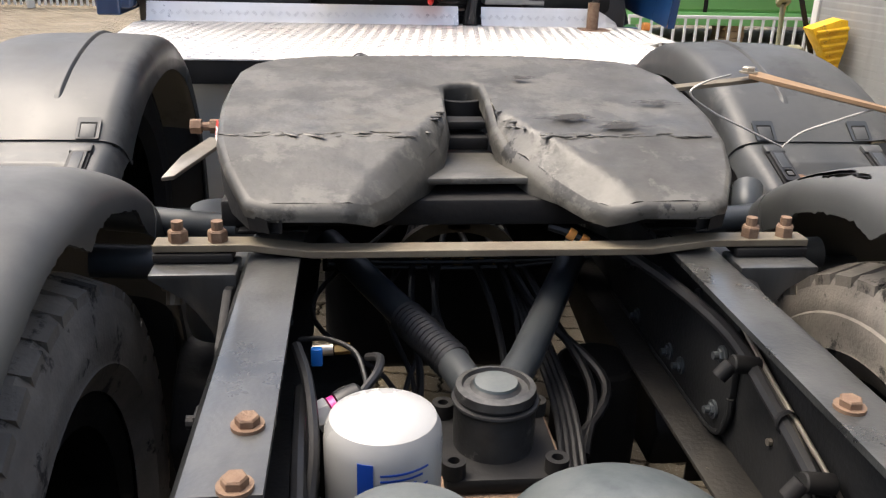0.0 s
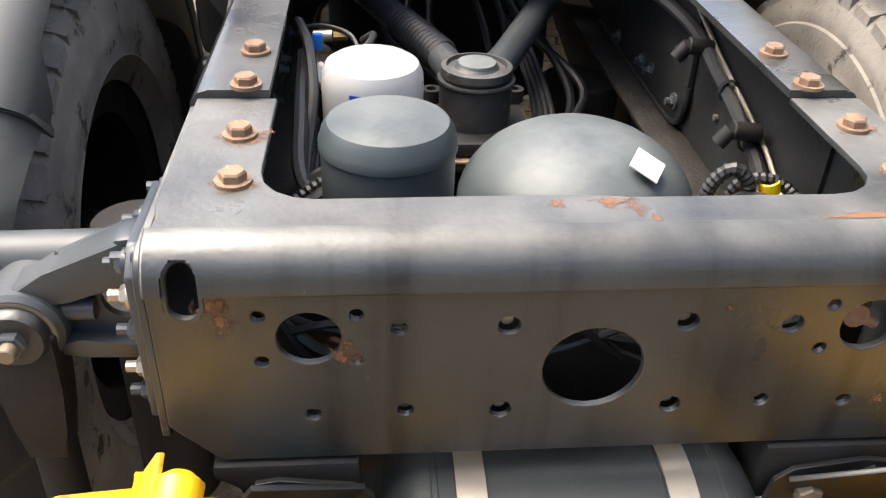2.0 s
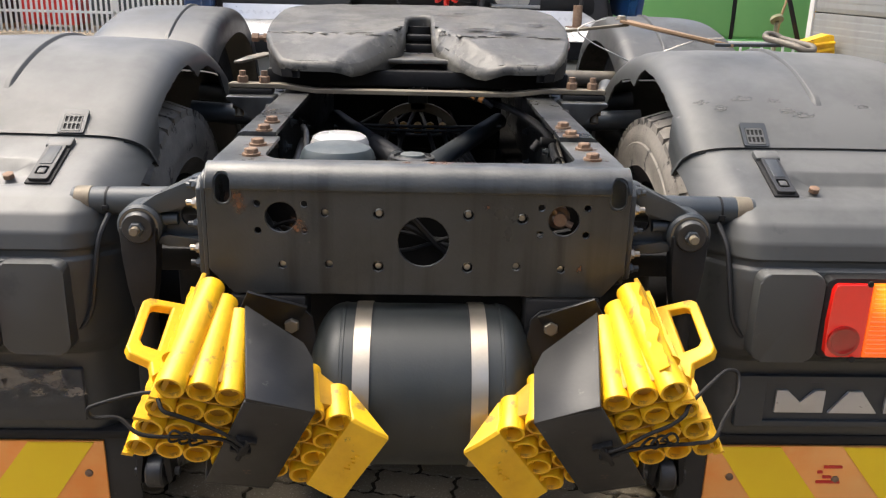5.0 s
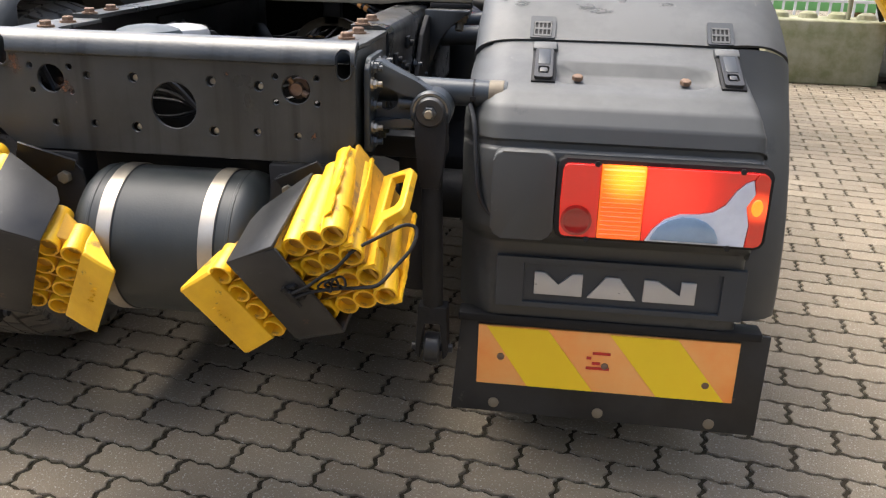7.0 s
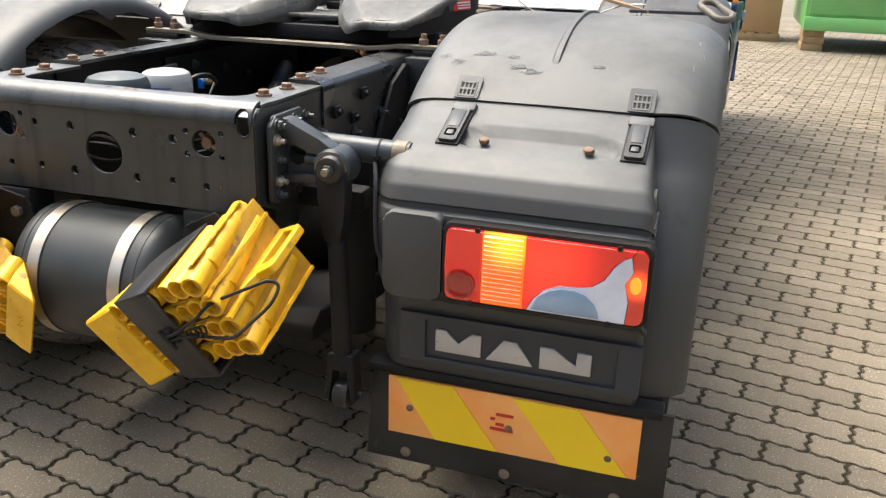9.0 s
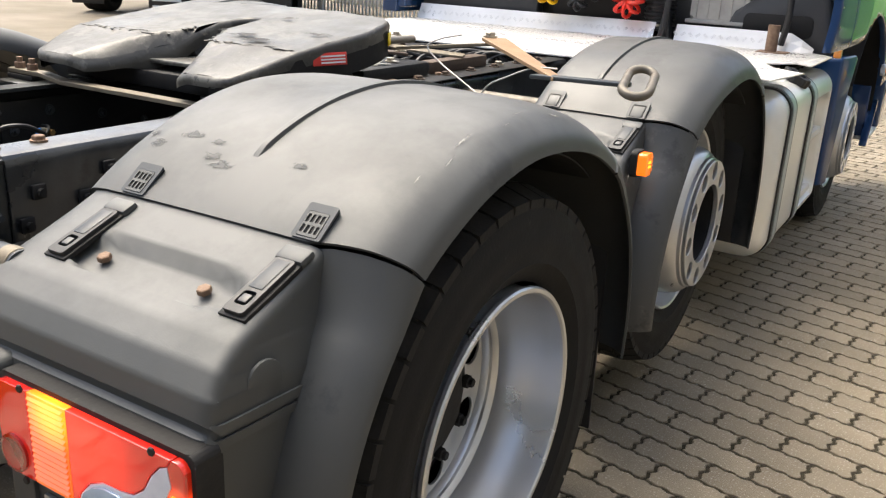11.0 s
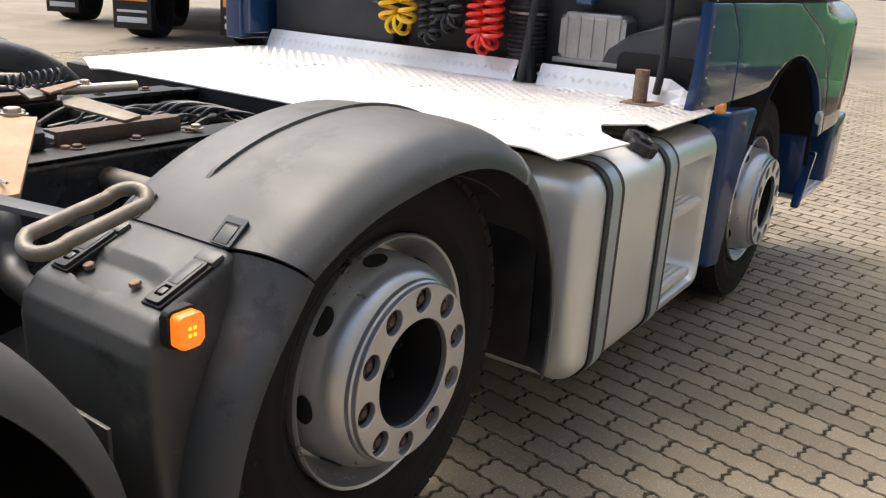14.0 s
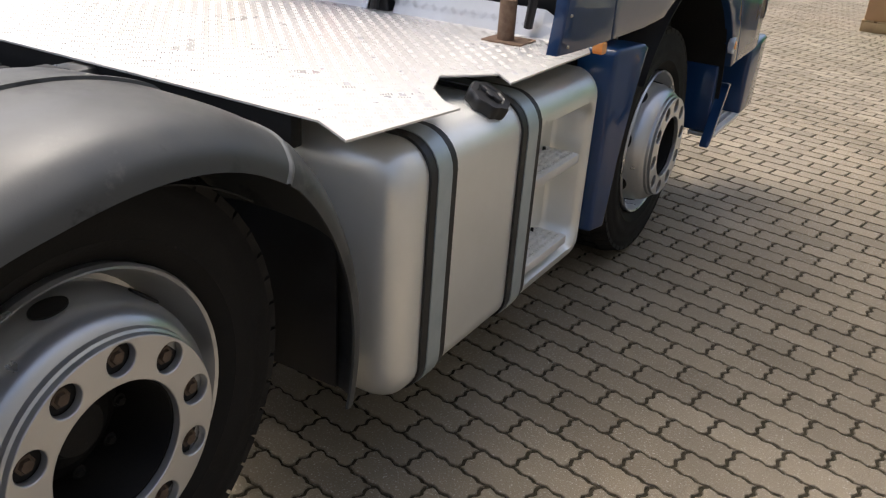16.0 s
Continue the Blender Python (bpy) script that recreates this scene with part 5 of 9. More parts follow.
def guard(s, shift, rear):
    """One mudguard over a rear wheel: crown, front leg, rear carrier with latches."""
    cy, cz = 0.78 + shift, 0.49

    def rise(th):
        t = min(1.0, max(0.0, (104 - th) / 44))
        return 0.006 * min(1, max(0, (130 - th) / 30)) + 0.034 * t * t * (3 - 2 * t)

    def seam(x):
        return 132.7 - 2.4 * min(1.0, max(0.0, (x - 1.08) / 0.156)) ** 0.8

    def skin(t0, t1):
        def f(u, v):
            if rear and t0 is None:
                v0 = tear(s, 132.7 - 79.2 * u)
                v = v0 + (1 - v0) * v
            x, dr = across(v)
            ta = seam(x) if t0 is None else t0
            th = ta + (t1 - ta) * u
            if rear:
                r = crown(th) + dr
            else:
                r = crown(th) + rise(th) + dr * (1.0 + 0.2 * min(1, max(0, (130 - th) / 30)) * (v > 0.5))
            if rear:
                r += 0.0035 * noise.noise(Vector((x * 7, th * 0.07, 4.0 * s))) * math.sin(math.pi * u)
            return x, cy + r * math.cos(radians(th)), cz + r * math.sin(radians(th))
        return f
    bm = bmesh.new()
    sheet(bm, skin(None, 53.5), 190 if rear else 34, 150 if rear else 56, -0.006, ragged(s) if rear and s > 0 else None)
    word = "scuffed grey plastic mudguard" + (" over the drive wheel" if rear else " over the lifted wheel")
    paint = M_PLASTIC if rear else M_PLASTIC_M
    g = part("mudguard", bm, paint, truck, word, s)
    bm = bmesh.new()
    sheet(bm, skin(52.5, -4.0 if rear else -11.0), 22, 36, -0.006)
    part("front_leg", bm, paint, g, "", s)
    bm = bmesh.new()
    joint = skin(53.9, 52.3)

    def lip(u, v):
        a, b, c = joint(u, 0.52 + 0.48 * v)
        k = 0.0028 * math.sin(math.pi * u)
        return a + 0.6 * k, b + k * math.cos(radians(53)), c + k * math.sin(radians(53))
    sheet(bm, lip, 6, 40)
    part("joint_lip", bm, M_EDGE, g, "pale raised edge of the joint", s, 80)
    bm = bmesh.new()

    def rib(u, v):
        th = 122.5 - 63 * u
        x = (0.872 if rear else 0.893) + 0.03 * u * u + (v - 0.5) * 0.022 * min(1.0, math.sin(math.pi * min(u, 1 - u)) * 14 + 0.15)
        e = min(1.0, 18 * u, 18 * (1 - u))
        h = (min(1.0, 3.0 * v, 8 * (1 - v)) * 0.0095 - 0.0015) * e - 0.003 * (1 - e)
        r = crown(th) + h + 0.002 + (0 if rear else rise(th))
        return x, cy + r * math.cos(radians(th)), cz + r * math.sin(radians(th))
    sheet(bm, rib, 60, 14)
    part("stiffening_ridge", bm, paint, g, "", s, 60)
    if rear:
        for k in range(9):
            th = 118 - 7.5 * k + (k * 37 % 5)
            x = 1.165 + 0.03 * ((k * 53) % 7) / 7
            fall, dr = next(((rb - ra) / (xb - xa), ra + (rb - ra) * (x - xa) / (xb - xa)) for (xa, ra), (xb, rb) in zip(ACROSS, ACROSS[1:]) if xa <= x <= xb)
            r = crown(th) + dr + 0.0036
            rad = Vector((-fall, math.cos(radians(th)), math.sin(radians(th)))).normalized()
            tan = Vector((0, math.sin(radians(th)), -math.cos(radians(th))))
            o = patch(g, (s * x, cy + r * math.cos(radians(th)), cz + r * math.sin(radians(th))), tan, Vector((s * rad.x, rad.y, rad.z)).cross(tan), 0.002 + 0.001 * (k % 3), k, 8.0, M_SCUFF)
            o.name = "scuff_mark"
    if rear and s > 0:
        for k, (x, y, z) in enumerate(((0.617, 0.445, 1.063), (0.655, 0.421, 1.056), (0.709, 0.451, 1.073), (0.777, 0.444, 1.071), (0.795, 0.413, 1.056), (0.828, 0.399, 1.048), (0.97, 0.43, 1.064))):
            n = Vector((-0.21 if k == 0 else -0.02, -0.45, 0.89)).normalized()
            u = Vector((1, 0, 0)) - n * n.x
            patch(g, Vector((x, y, z)) + n * 0.0012, u.normalized(), n.cross(u.normalized()), 0.012 + 0.003 * (k % 3), k, 1.7, M_SMUDGE).name = "smudge"
    # carrier behind: a box with a side face, and the flare that carries the lip on round the wheel
    if rear:
        prof = [(0.3185, 0.988), (0.31, 0.984), (0.28, 0.972), (0.25, 0.96), (0.19, 0.937), (0.13, 0.914), (0.092, 0.89), (0.068, 0.86), (0.06, 0.832), (0.066, 0.826), (0.066, 0.816), (0.058, 0.81), (0.055, 0.79), (0.058, 0.7),
                (0.062, 0.65), (0.075, 0.632), (0.1, 0.61), (0.104, 0.58), (0.106, 0.48), (0.112, 0.445), (0.118, 0.425)]
    else:
        prof = [(0.3185, 0.988), (0.31, 0.984), (0.28, 0.972), (0.25, 0.96), (0.19, 0.937), (0.14, 0.915), (0.112, 0.885), (0.104, 0.85), (0.106, 0.8), (0.11, 0.7), (0.12, 0.6), (0.13, 0.5), (0.14, 0.42)]
    NP = len(prof) - 1

    def edge_x(z):
        return 1.108 + 0.03 * min(1.0, max(0.0, (0.988 - z) / 0.13)) + 0.006 * min(1.0, max(0.0, (0.86 - z) / 0.3))

    def along(k):
        i = min(int(k), NP - 1)
        (y0, z0), (y1, z1) = prof[i], prof[i + 1]
        n = Vector((y1 - y0, z1 - z0)).normalized()
        return y0 + (y1 - y0) * (k - i), z0 + (z1 - z0) * (k - i), -n.y, n.x
    cols = [0.556, 0.562, 0.575, 0.60, 0.622, 0.64, 0.66, 0.68, 0.694, 0.702, 0.71, 0.718, 0.726, 0.735, 0.75, 0.78, 0.815, 0.85, 0.885, 0.92, 0.955, 0.99, 1.02, 1.035, 1.044, 1.052, 1.06, 1.068, 1.076]
    bend = [(-0.022, 0.0), (-0.012, 0.002), (-0.005, 0.0065), (-0.001, 0.013), (0.0, 0.022)]
    NC = len(cols) + len(bend) + 3

    def carrier(u, v):
        k = u * NP
        y, z, ny, nz = along(k)
        j = round(v * (NC - 1))
        w = max(0.0, 1 - k / 4.0)
        if j < len(cols):
            x = cols[j]
            dr = 0.0
            for (xa, ra), (xb, rb) in zip(ACROSS, ACROSS[1:]):
                if xa <= x <= xb:
                    dr = ra + (rb - ra) * (x - xa) / (xb - xa + 1e-9)
            y += dr * math.cos(radians(132)) * w
            z += dr * math.sin(radians(132)) * w
            if x < 0.645:
                t = (0.645 - x) / 0.089
                y += 0.13 * t ** 2.2 * (1 - w)
                z -= 0.016 * t * t * (1 - w)
            d = 1 - (abs(x - 0.885) / 0.178) ** 3.2 - (abs(y - 0.2) / 0.037) ** 3.0
            z -= 0.017 * min(1.0, max(0.0, d * 4.0)) if k < 7 else 0.0
            return x, y + shift, z
        x = edge_x(z)
        if j < len(cols) + len(bend):
            dx, d = bend[j - len(cols)]
            return x + dx, y + d * ny + shift, z - abs(d * nz)
        f = (j - len(cols) - len(bend) + 1) / 3.0
        y0, z0 = y + 0.022 * ny, z - abs(0.022 * nz)
        y1 = max(y0 + 0.012, 0.78 - math.sqrt(max(0.615 ** 2 - (z0 - 0.49) ** 2, 0.0)))
        return x - 0.004 * f, y0 + (y1 - y0) * f + shift, z0 - 0.012 * f
    bm = bmesh.new()
    sheet(bm, carrier, NP * 6, NC - 1, 0.005)
    flare = [(1.09, 0.628, 0.672), (1.115, 0.634, 0.6745), (1.14, 0.6345, 0.670), (1.17, 0.630, 0.662), (1.195, 0.622, 0.650), (1.215, 0.611, 0.636), (1.228, 0.600, 0.620), (1.2345, 0.592, 0.607), (1.236, 0.585, 0.5965)]

    def strip(u, v):
        j = round(v * 8)
        x, r1, r0 = flare[j]
        ta = seam(x) + 0.5
        th = ta + (184 - ta) * u
        w = max(0.0, 1 - (th - ta) / 9.0) ** 1.5
        r = r1 + (r0 - r1) * w
        return x, cy + r * math.cos(radians(th)), cz + r * math.sin(radians(th))
    sheet(bm, strip, 40, 8, 0.005)
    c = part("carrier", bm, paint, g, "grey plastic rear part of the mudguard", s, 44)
    bm = bmesh.new()
    lathe(bm, (1.13, 0.168 + shift, 0.845), (1.2, 0.168 + shift, 0.845), [(0, 0), (0.034, 0), (0.034, 0.005), (0.031, 0.0065), (0, 0.0065)], 28)
    part("boss", bm, paint, c, "", s)
    # latches
    for lx in (0.704, 1.075):
        th = 130.0
        r = crown(th) + 0.0025
        m = Matrix.Translation((lx, cy + r * math.cos(radians(th)), cz + r * math.sin(radians(th)))) @ Matrix.Rotation(radians(th - 90), 4, "X")
        # black plate stands in for the shade inside the latch recess
        bm = bmesh.new()
        box(bm, (-0.025, -0.028, -0.006), (0.025, 0.03, 0.0028), 0.001, m=m)
        slot = part("latch_slot", bm, M_BLACK, g, "black plate for the shaded latch recess", s)
        bm = bmesh.new()
        holed(bm, rounded(-0.027, -0.03, 0.027, 0.032, 0.004, 2), [rounded(-0.0195, -0.027, 0.0195, 0.0175, 0.003, 2)], "z", 0.0, 0.004)
        bmesh.ops.transform(bm, matrix=m, verts=bm.verts[:])
        part("latch_frame", bm, M_PLASTIC_D, slot, "", s)
        bm = bmesh.new()
        if rear:
            holes_ = [rounded(-0.0165 + 0.0088 * k, z_, -0.0105 + 0.0088 * k, z_ + 0.014, 0.0015, 2) for k in range(4) for z_ in (-0.021, -0.002)]
            holed(bm, rounded(-0.0185, -0.026, 0.0185, 0.0165, 0.003, 2), holes_, "z", 0.0015, 0.0048)
            bmesh.ops.transform(bm, matrix=m, verts=bm.verts[:])
        else:
            box(bm, (-0.017, -0.027, 0.002), (0.017, 0.012, 0.005), 0.002, m=m)
        part("grille", bm, paint, slot, "", s)
        m2 = Matrix.Translation((lx + 0.008, 0.2205 + shift, 0.9515)) @ pose(0, 0, 0, 21.5, 0, 0)
        bm = bmesh.new()
        box(bm, (-0.026, 0.056, -0.006), (0.026, 0.088, 0.009), 0.006, m=m2)
        part("clip_seat", bm, paint, g, "", s)
        bm = bmesh.new()
        box(bm, (-0.024, -0.064, -0.006), (0.024, 0.058, 0.002), 0.001, m=m2)
        part("buckle_channel", bm, M_BLACK, g, "dark channel of the buckle", s)
        bm = bmesh.new()
        holed(bm, rounded(-0.0185, -0.06, 0.0185, 0.056, 0.006, 3), [rounded(-0.006, 0.0, 0.006, 0.045, 0.004, 2), rounded(-0.011, -0.045, 0.011, -0.018, 0.005, 2)], "z", 0.0, 0.009)
        bmesh.ops.transform(bm, matrix=m2, verts=bm.verts[:])
        buckle = part("buckle", bm, M_HOSE, g, "black rubber buckle", s, bevel=0.0015)
        bm = bmesh.new()
        box(bm, (-0.0125, -0.012, 0.006), (0.0125, 0.05, 0.0105), 0.002, m=m2)
        part("strap_plate", bm, M_PLASTIC_D, buckle, "", s)
        bm = bmesh.new()
        box(bm, (-0.008, -0.041, 0.001), (0.008, -0.024, 0.0105), 0.003, m=m2)
        part("rubber_tongue", bm, M_OLDRUB, buckle, "", s)
    for bx in (0.781, 0.994):
        hexbolt(g, (s * bx, 0.2 + shift, 0.929), (0, -0.3, 1), 0.011, 0.009, 0.0)
    bm = bmesh.new()
    fy = cy + (0.61 if rear else 0.635)
    prism(bm, [(0.60, 0.2 if rear else 0.37), (1.15, 0.195 if rear else 0.37), (1.145, 0.78), (0.60, 0.8)], "y", fy, fy + 0.008, 0.001)
    part("rubber_skirt", bm, M_HOSE, g, "black rubber flap hanging inside the mudguard", s)
    # a sheet added inside only to keep the wheel house dark
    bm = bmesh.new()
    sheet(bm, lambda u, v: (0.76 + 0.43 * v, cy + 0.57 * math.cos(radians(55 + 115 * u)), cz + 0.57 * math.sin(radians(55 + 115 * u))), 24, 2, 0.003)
    part("wheel_house", bm, M_BLACK, g, "black sheet added to darken the wheel house", s)
    return g


def narrow(ob):
    """Draws the inner half of a mudguard in, for a single wheel; small fittings keep their shape."""
    for o in [ob] + list(ob.children_recursive):
        xs = [abs(v.co.x) for v in o.data.vertices]
        mid, small_ = (min(xs) + max(xs)) / 2, max(xs) - min(xs) < 0.08
        for v in o.data.vertices:
            x = mid if small_ else abs(v.co.x)
            if x < 0.95:
                v.co.x += math.copysign((0.95 - x) * 0.48, v.co.x)


for s in (1, -1):
    guard(s, 0.0, True)
    narrow(guard(s, 1.365, False))

# tail lamps, panel, marker board and flap on both rear mudguards
for s in (1, -1):
    lamp = part("tail_lamp", (lambda b: (prism(b, rounded(0.752, 0.648, 1.150, 0.808, 0.016), "y", 0.03, 0.075, 0.004), b)[1])(bmesh.new()), M_BLACK, truck, "lit rear lamp with red, amber and clear lenses", s)
    z0, z1, y0, y1 = 0.656, 0.800, 0.018, 0.036
    shapes = [("red_lens", M_RED, [(0.773, z0), (0.833, z0), (0.833, z1), (0.773, z1), (0.766, z1 - 0.003), (0.762, z1 - 0.012), (0.760, 0.728), (0.762, z0 + 0.012), (0.766, z0 + 0.003)]),
              ("amber_lens", M_AMBER, [(0.834, z0), (0.917, z0), (0.917, z1), (0.834, z1)]),
              ("red_lens", M_RED, [(0.918, z0), (0.924, z0), (0.937, 0.682), (0.957, 0.703), (0.985, 0.715), (1.02, 0.717), (1.045, 0.722), (1.066, 0.738), (1.082, 0.765), (1.098, 0.782), (1.112, 0.788), (1.12, z1), (0.918, z1)]),
              ("clear_lens", M_CLEAR, [(0.925, z0), (1.11, z0), (1.113, 0.70), (1.105, 0.735), (1.118, 0.76), (1.112, 0.787), (1.099, 0.781), (1.083, 0.764), (1.067, 0.737), (1.046, 0.721), (1.02, 0.716), (0.985, 0.714), (0.958, 0.702), (0.938, 0.681)]),
              ("red_lens", M_REDSIDE, [(1.111, z0), (1.128, z0), (1.136, z0 + 0.003), (1.142, z0 + 0.012), (1.143, 0.728), (1.142, z1 - 0.012), (1.136, z1 - 0.003), (1.130, z1), (1.121, z1), (1.113, 0.787), (1.119, 0.76), (1.106, 0.735), (1.114, 0.70)])]
    for name, m, poly in shapes:
        bm = bmesh.new()
        prism(bm, poly, "y", y0, y1)
        part(name, bm, m, lamp, "", s, bevel=0.0015)
    for k in range(15):
        bm = bmesh.new()
        prism(bm, [(0.0185, 0.6625 + 0.009 * k), (0.0145, 0.666 + 0.009 * k), (0.0185, 0.6695 + 0.009 * k)], "x", 0.838, 0.913)
        part("lens_rib", bm, M_AMBER, lamp, "", s)
    bm = bmesh.new()
    lathe(bm, (0.793, 0.018, 0.69), (0.793, 0.0, 0.69), [(0.03, 0), (0.03, 0.004), (0.025, 0.005), (0.02, 0.003), (0, 0.004)], 28)
    part("reflex_reflector", bm, M_REFLEX, lamp, "", s)
    bm = bmesh.new()
    lathe(bm, (1.124, 0.0178, 0.735), (1.124, 0.0, 0.735), [(0.0105, 0), (0.0095, 0.0012), (0.006, 0.0018), (0, 0.002)], 20)
    for v in bm.verts:
        v.co.z = 0.735 + (v.co.z - 0.735) * 1.6
    part("side_bulb", bm, M_SIDEB, lamp, "lit amber bulb", s)
    bm = bmesh.new()
    prism(bm, [(0.934, 0.6605), (1.062, 0.6605), (1.060, 0.672), (1.052, 0.688), (1.036, 0.702), (1.014, 0.7095), (0.99, 0.7095), (0.965, 0.701), (0.946, 0.686)], "y", 0.0145, 0.0185, 0.0015)
    part("lens_dome", bm, M_CLEARBLUE, lamp, "bluish bulging reversing lens", s)
    for x, z in ((0.825, 0.803), (1.09, 0.803), (0.815, 0.653), (1.08, 0.653)):
        hexbolt(lamp, (s * x, 0.017, z), (0, -1, 0), 0.006, 0.004, 0.0, M_BLACK)
    bm = bmesh.new()
    prism(bm, rounded(0.628, 0.640, 0.7495, 0.815, 0.02), "y", 0.028, 0.085, 0.005, 3)
    part("filler_cover", bm, M_PLASTIC, lamp, "dark plastic cover beside the lamp", s)
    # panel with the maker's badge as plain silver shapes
    bm = bmesh.new()
    if s > 0:
        holed(bm, [(0.642, 0.579), (1.147, 0.579), (1.147, 0.467), (0.642, 0.467)], [[(0.70, 0.566), (1.10, 0.566), (1.10, 0.48), (0.70, 0.48)]], "y", 0.092, 0.106)
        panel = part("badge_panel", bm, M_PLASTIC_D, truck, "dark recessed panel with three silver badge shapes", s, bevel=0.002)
        bm = bmesh.new()
        box(bm, (0.70, 0.1, 0.48), (1.10, 0.106, 0.566))
        part("panel_back", bm, M_PLASTIC_D, panel, "", s)
    else:
        box(bm, (0.642, 0.092, 0.467), (1.147, 0.106, 0.579), 0.003)
        panel = part("plain_panel", bm, M_PLASTIC_D, truck, "plain dark panel with dried dirt", s)
        for k, (x, z, size) in enumerate(((-0.7, 0.555, 0.035), (-0.78, 0.56, 0.045), (-0.66, 0.53, 0.02), (-0.73, 0.53, 0.012))):
            patch(panel, (x, 0.0912, z), (1, 0, 0), (0, 0, 1), size, k, 1.7, M_DIRT).name = "dried_dirt"
    for poly in () if s < 0 else ([(0.722, 0.498), (0.722, 0.547), (0.745, 0.547), (0.772, 0.52), (0.799, 0.547), (0.821, 0.547), (0.821, 0.498)],
                 [(0.832, 0.497), (0.868, 0.545), (0.896, 0.545), (0.932, 0.497)],
                 [(0.945, 0.497), (0.945, 0.545), (0.974, 0.545), (1.02, 0.513), (1.02, 0.545), (1.05, 0.545), (1.05, 0.497)]):
        bm = bmesh.new()
        prism(bm, poly, "y", 0.094, 0.101, 0.001)
        part("badge_shape", bm, M_LETTER, panel, "plain silver shape")
    bm = bmesh.new()
    box(bm, (0.565, 0.108, 0.418), (1.2, 0.16, 0.437), 0.004)
    part("lower_rail", bm, M_BLACK, panel, "", s)
    # mud flap with the marker board
    bm = bmesh.new()
    prism(bm, [(0.553, 0.192), (1.221, 0.186), (1.222, 0.425), (0.57, 0.425)], "y", 0.124, 0.132, 0.002)
    flap = part("mud_flap", bm, M_HOLDER, truck, "black rubber mud flap", s)
    for x, z in ((0.649, 0.215), (0.88, 0.21), (1.121, 0.207)):
        bm = bmesh.new()
        lathe(bm, (s * x, 0.124, z), (s * x, 0.1, z), [(0.012, 0), (0.012, 0.003), (0.006, 0.005), (0, 0.005)], 16)
        part("rivet", bm, M_BARE, flap)
    bm = bmesh.new()
    box(bm, (0.609, 0.1165, 0.266), (1.161, 0.1235, 0.408), 0.001)
    if s < 0:
        bmesh.ops.translate(bm, vec=(0.016, 0, 0), verts=bm.verts[:])
    board = part("marker_board", bm, M_ORANGE, truck, "scuffed orange and yellow striped marker board", s)
    w, x0 = 0.548, 0.611 if s > 0 else 0.627
    za, zb = 0.406, 0.268
    for (a0, a1), (b0, b1) in (((0.03, 0.27), (0.2, 0.46)), ((0.51, 0.77), (0.71, 0.97))):
        bm = bmesh.new()
        prism(bm, [(x0 + w * a0, za), (x0 + w * a1, za), (x0 + w * b1, zb), (x0 + w * b0, zb)], "y", 0.1135, 0.1175)
        part("yellow_stripe", bm, M_SIGNY, board, "yellow reflective stripe", s)
    for k in range(4):
        bm = bmesh.new()
        box(bm, (0.845 + 0.012 * (k % 2), 0.1125, 0.322 + 0.012 * k), (0.895 - 0.02 * (k % 3), 0.1175, 0.327 + 0.012 * k))
        part("print_bar", bm, M_REDLAB, board, "", 1).matrix_basis = Matrix() if s > 0 else Matrix.Translation((-1.77, 0, 0))
    for x, z in ((0.66, 0.335), (1.10, 0.305), (0.885, 0.33)):
        bm = bmesh.new()
        lathe(bm, (s * x, 0.1165, z), (s * x, 0.1, z), [(0.008, 0), (0.008, 0.003), (0.004, 0.005), (0, 0.005)], 14)
        part("screw", bm, M_RUST, board)
    # amber side marker
    bm = bmesh.new()
    prism(bm, rounded(1.507, 0.880, 1.556, 0.938, 0.010), "x", 1.152, 1.180, 0.004)
    mk = part("side_marker", bm, M_MARKER, truck, "lit amber side marker lamp", s)
    bm = bmesh.new()
    prism(bm, rounded(1.502, 0.875, 1.561, 0.943, 0.012), "x", 1.136, 1.156, 0.004)
    part("lamp_base", bm, M_BLACK, mk, "", s)
    for dz in (0.006, -0.006):
        for dy in (0.005, -0.005):
            bm = bmesh.new()
            box(bm, (1.179, 1.531 + dy - 0.003, 0.909 + dz - 0.003), (1.182, 1.531 + dy + 0.003, 0.909 + dz + 0.003), 0.001)
            part("light_emitter", bm, M_BULB, mk, "small bright emitter", s)


# wheels: built about the origin with the outer side towards +x
def tyre_mesh(width):
    bm = bmesh.new()
    h = width / 2
    prof = [(0.305, -h * 0.78), (0.33, -h * 0.9), (0.348, -h * 0.975), (0.352, -h * 0.965), (0.38, -h), (0.408, -h), (0.412, -h * 0.975), (0.43, -h * 0.985), (0.436, -h * 0.968), (0.452, -h * 0.945), (0.465, -h * 0.9), (0.478, -h * 0.82), (0.486, -h * 0.4), (0.487, 0), (0.486, h * 0.4), (0.478, h * 0.82),
            (0.465, h * 0.9), (0.452, h * 0.945), (0.43, h * 0.98), (0.412, h * 0.985), (0.408, h * 1.0), (0.38, h), (0.352, h * 0.965), (0.348, h * 0.975), (0.33, h * 0.9), (0.305, h * 0.78)]
    lathe(bm, (0, 0, 0), (1, 0, 0), prof, 96)
    return bm


